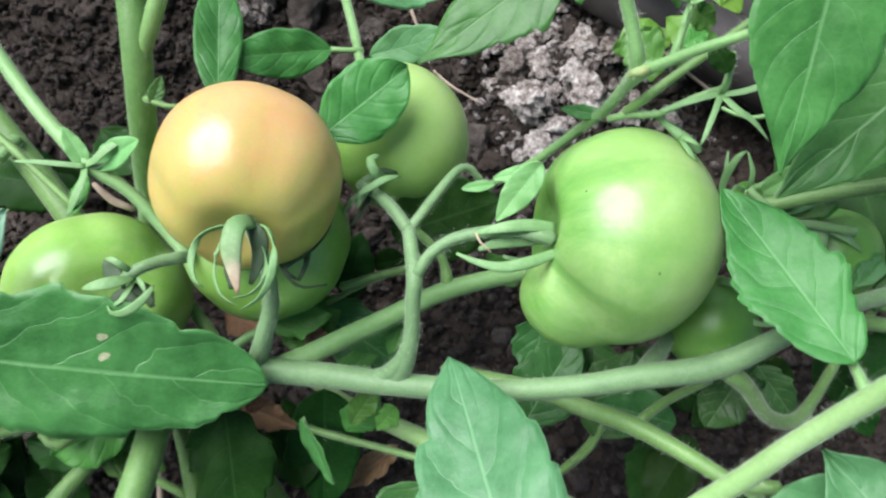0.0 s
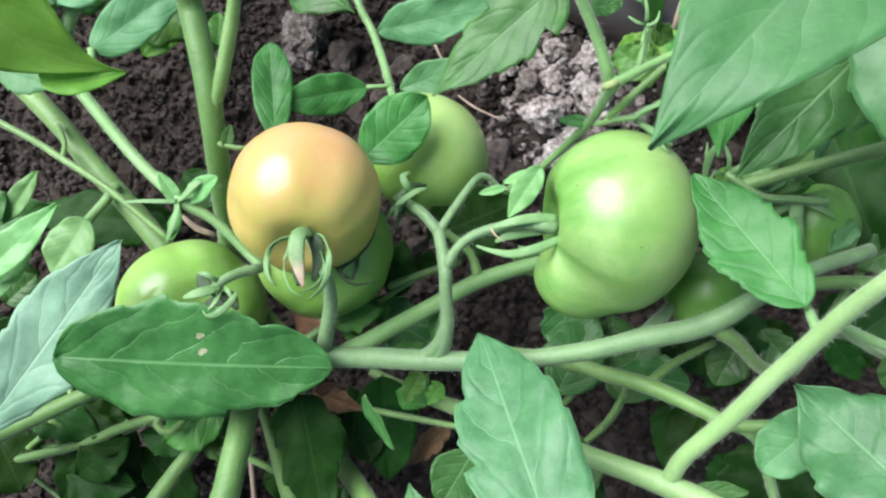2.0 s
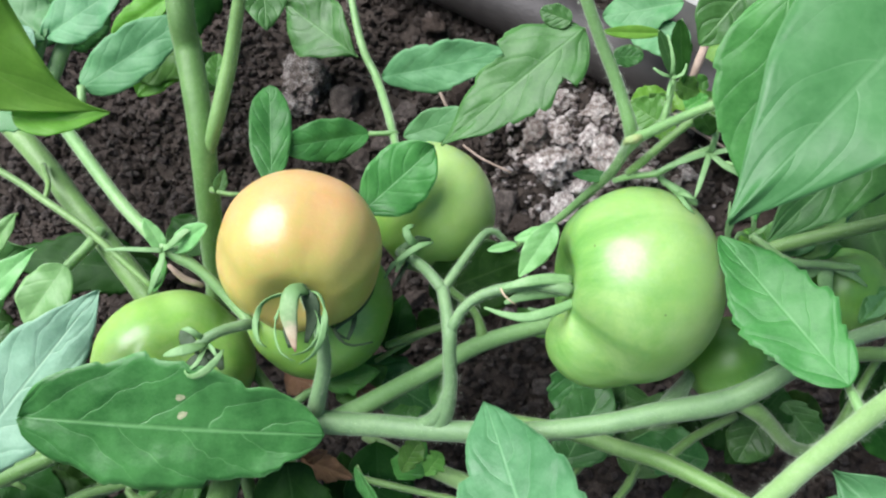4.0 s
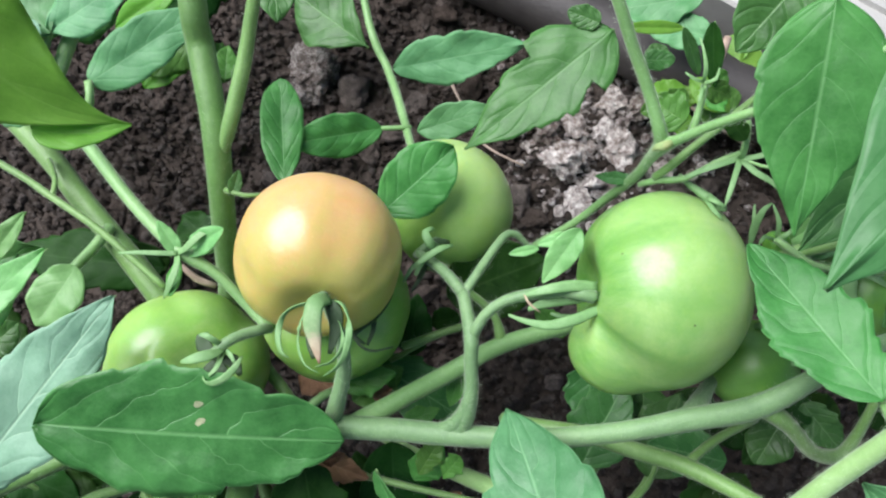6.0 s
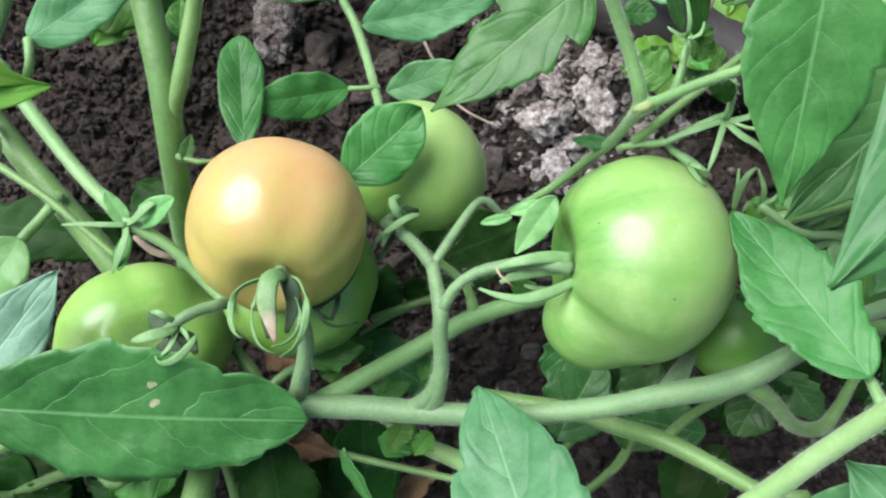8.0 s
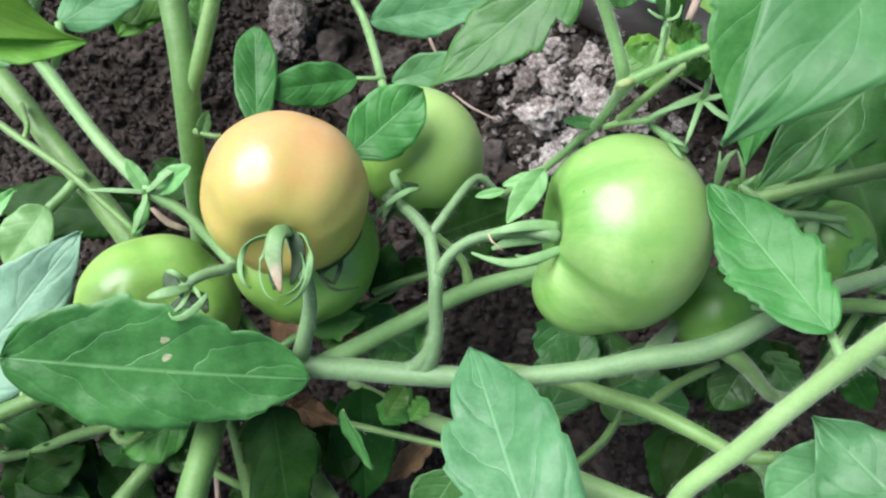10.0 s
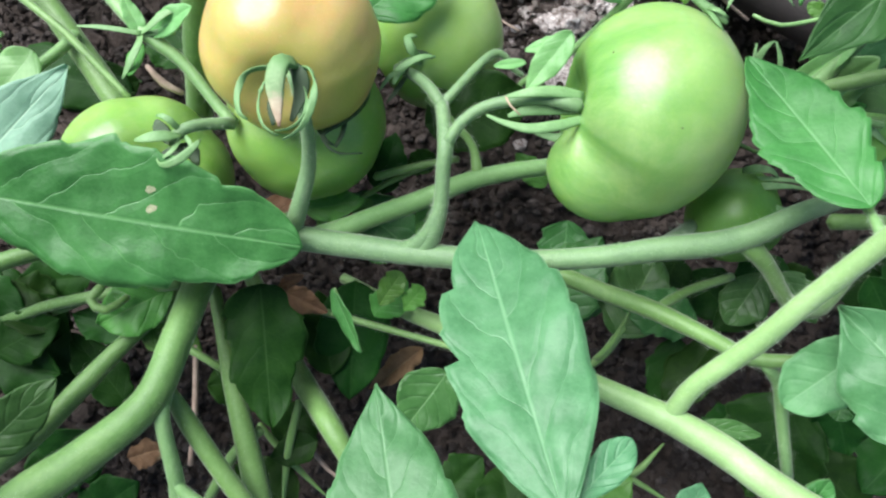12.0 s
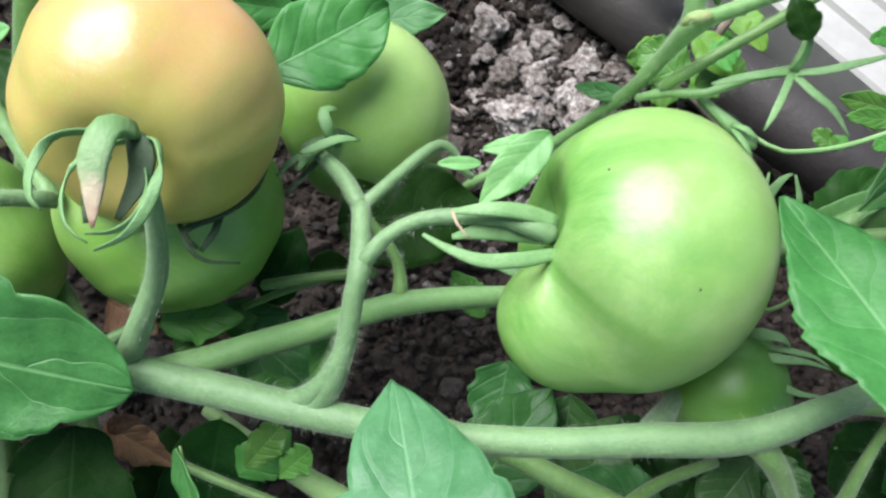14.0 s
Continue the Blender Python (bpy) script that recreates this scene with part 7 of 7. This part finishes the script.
stem(low_plant, [(-0.0597, -0.0348, 0.05, 0.0018), (-0.0409, -0.0531, 0.04, 0.0018), (-0.022, -0.069, 0.03, 0.0015)], STEM, name="side_shoot", down=False)
stem(low_plant, [(-0.0381, -0.0203, 0.06, 0.002), (-0.0422, -0.0469, 0.05, 0.0021), (-0.0427, -0.0764, 0.04, 0.0021)], STEM, name="side_shoot", down=False)
stem(low_plant, [(-0.0369, -0.0408, 0.04, 0.0012), (-0.0245, -0.0545, 0.03, 0.0012), (-0.0108, -0.0616, 0.03, 0.0012)], STRAW, name="side_shoot", down=False)
stem(low_plant, [(0.1082, 0.0187, 0.06, 0.0014), (0.1145, 0.0272, 0.07, 0.0015), (0.1221, 0.0466, 0.08, 0.0015)], STEM, name="side_shoot", down=False)
stem(low_plant, [(0.1205, -0.0389, 0.05, 0.002), (0.1342, -0.0342, 0.05, 0.002), (0.1471, -0.0186, 0.05, 0.0017)], STEM, name="side_shoot", down=False)
stem(low_plant, [(0.117, -0.031, 0.05, 0.0017), (0.1316, -0.0373, 0.05, 0.0017), (0.1548, -0.0478, 0.05, 0.0017)], STEM, name="side_shoot", down=False)
stem(low_plant, [(0.1483, 0.1135, 0.13, 0.0008), (0.1655, 0.1135, 0.12, 0.0008), (0.1795, 0.1247, 0.12, 0.0008)], STEM, name="side_shoot", down=False)
stem(low_plant, [(-0.0203, 0.0868, 0.07, 0.0013), (-0.0014, 0.0964, 0.08, 0.0014), (0.0171, 0.1036, 0.085, 0.0014)], STEM, name="side_shoot", down=False)
blemish(big_tomato, (0.085, 0.121, 0.187))
blemish(big_tomato, (0.112, 0.09, 0.19))
leaf(low_plant, (-0.0422, 0.0717, 0.092), (-0.013, 0.0783, 0.098), (-0.1485, -0.2203, 0.9641), 0.0157, LEAF_YELLOW, fold=0.25, wave=0.15, teeth=4, bite=0.15, label='yellowing curled leaf')
leaf(low_plant, (-0.0317, 0.0704, 0.09), (-0.016, 0.0707, 0.088), (0.1277, -0.089, 0.9878), 0.0073, LEAF_DRY, fold=0.3, wave=0.2, teeth=3, bite=0.2)
leaf(low_plant, (0.0883, 0.0889, 0.06), (0.0885, 0.0549, 0.05), (-0.1528, -0.2799, 0.9478), 0.0279, LEAF, fold=0.14, teeth=5, bite=0.1)
leaf(low_plant, (0.1158, 0.0803, 0.06), (0.1191, 0.0406, 0.05), (-0.2343, -0.2552, 0.9381), 0.0300, LEAF, fold=0.14, teeth=5, bite=0.1)
leaf(low_plant, (0.1694, 0.0965, 0.09), (0.1511, 0.0762, 0.085), (-0.2579, -0.0052, 0.9662), 0.0192, LEAF, fold=0.12, teeth=4, bite=0.06)
leaf(low_plant, (-0.2252, 0.0226, 0.08), (-0.1853, 0.0076, 0.07), (0.3017, 0.1788, 0.9365), 0.0266, LEAF_SHADED, fold=0.16, teeth=5, bite=0.12, wave=0.1)
leaf(low_plant, (-0.1714, -0.0005, 0.07), (-0.2098, 0.0204, 0.07), (0.1692, 0.3115, 0.935), 0.0238, LEAF_SHADED, fold=0.16, teeth=5, bite=0.12, wave=0.1)
leaf(low_plant, (-0.1263, 0.0031, 0.07), (-0.1609, 0.0092, 0.07), (0.0336, 0.1892, 0.9814), 0.0206, LEAF_SHADED, fold=0.16, teeth=5, bite=0.12, wave=0.1)
leaf(low_plant, (-0.1961, -0.0154, 0.07), (-0.1665, 0.006, 0.07), (0.1282, -0.1772, 0.9758), 0.0265, LEAF_SHADED, fold=0.16, teeth=5, bite=0.12, wave=0.1)
leaf(low_plant, (-0.128, 0.0141, 0.07), (-0.0933, -0.0013, 0.06), (0.3231, 0.1194, 0.9388), 0.0237, LEAF_YELLOW, fold=0.16, teeth=5, bite=0.12, wave=0.1)
# Added plant, never in view: its leaves block sun from the lower-left stems.
shade_plant = thing("tomato_plant", "added tomato shoot out of view that shades the lower left of the bed", "plant")
stem(shade_plant, [(-0.42, -0.06, -0.03, 0.005), (-0.4, -0.05, 0.12, 0.0048), (-0.37, -0.03, 0.26, 0.004), (-0.35, -0.01, 0.34, 0.003)], STEM_OLD)
leaf(shade_plant, (-0.38, -0.04, 0.24), (-0.25, -0.09, 0.25), (-0.2, 0.1, 1), 0.075, LEAF, teeth=5, bite=0.15, wave=0.08)
leaf(shade_plant, (-0.37, -0.03, 0.26), (-0.26, 0, 0.28), (-0.2, 0.1, 1), 0.07, LEAF, teeth=5, bite=0.15, wave=0.08)
leaf(shade_plant, (-0.37, -0.04, 0.27), (-0.36, -0.16, 0.27), (-0.2, 0.1, 1), 0.07, LEAF, teeth=5, bite=0.15, wave=0.08)
leaf(shade_plant, (-0.36, -0.02, 0.31), (-0.28, -0.07, 0.33), (-0.2, 0.1, 1), 0.07, LEAF, teeth=5, bite=0.15, wave=0.08)
for base, tip, wide in (((-0.37, -0.03, 0.26), (-0.18, -0.05, 0.27), 0.075), ((-0.36, -0.02, 0.23), (-0.19, -0.02, 0.26), 0.06), ((-0.38, -0.04, 0.2), (-0.17, -0.1, 0.25), 0.08),
                        ((-0.3, -0.06, 0.2), (-0.165, -0.05, 0.215), 0.08), ((-0.3, -0.1, 0.19), (-0.17, -0.1, 0.21), 0.08),
                        ((-0.37, -0.03, 0.24), (-0.16, -0.14, 0.24), 0.075), ((-0.36, -0.02, 0.3), (-0.22, -0.08, 0.31), 0.07), ((-0.38, -0.04, 0.22), (-0.25, -0.17, 0.24), 0.08)):
    leaf(shade_plant, base, tip, (-0.2, 0.1, 1), wide, LEAF, teeth=5, bite=0.15, wave=0.08)
leaf(shade_plant, (-0.39, -0.05, 0.2), (-0.3, -0.14, 0.19), (-0.2, 0.1, 1), 0.07, LEAF, teeth=5, bite=0.15, wave=0.08)
stem(vine, [(0.097, 0.1573, 0.2, 0.0008), (0.0979, 0.157, 0.203, 0.0016), (0.1, 0.1572, 0.204, 0.0019), (0.1024, 0.1586, 0.203, 0.0014), (0.1042, 0.1596, 0.202, 0.0006)], STEM_KNOB, name="node", label='yellowish hairy node')
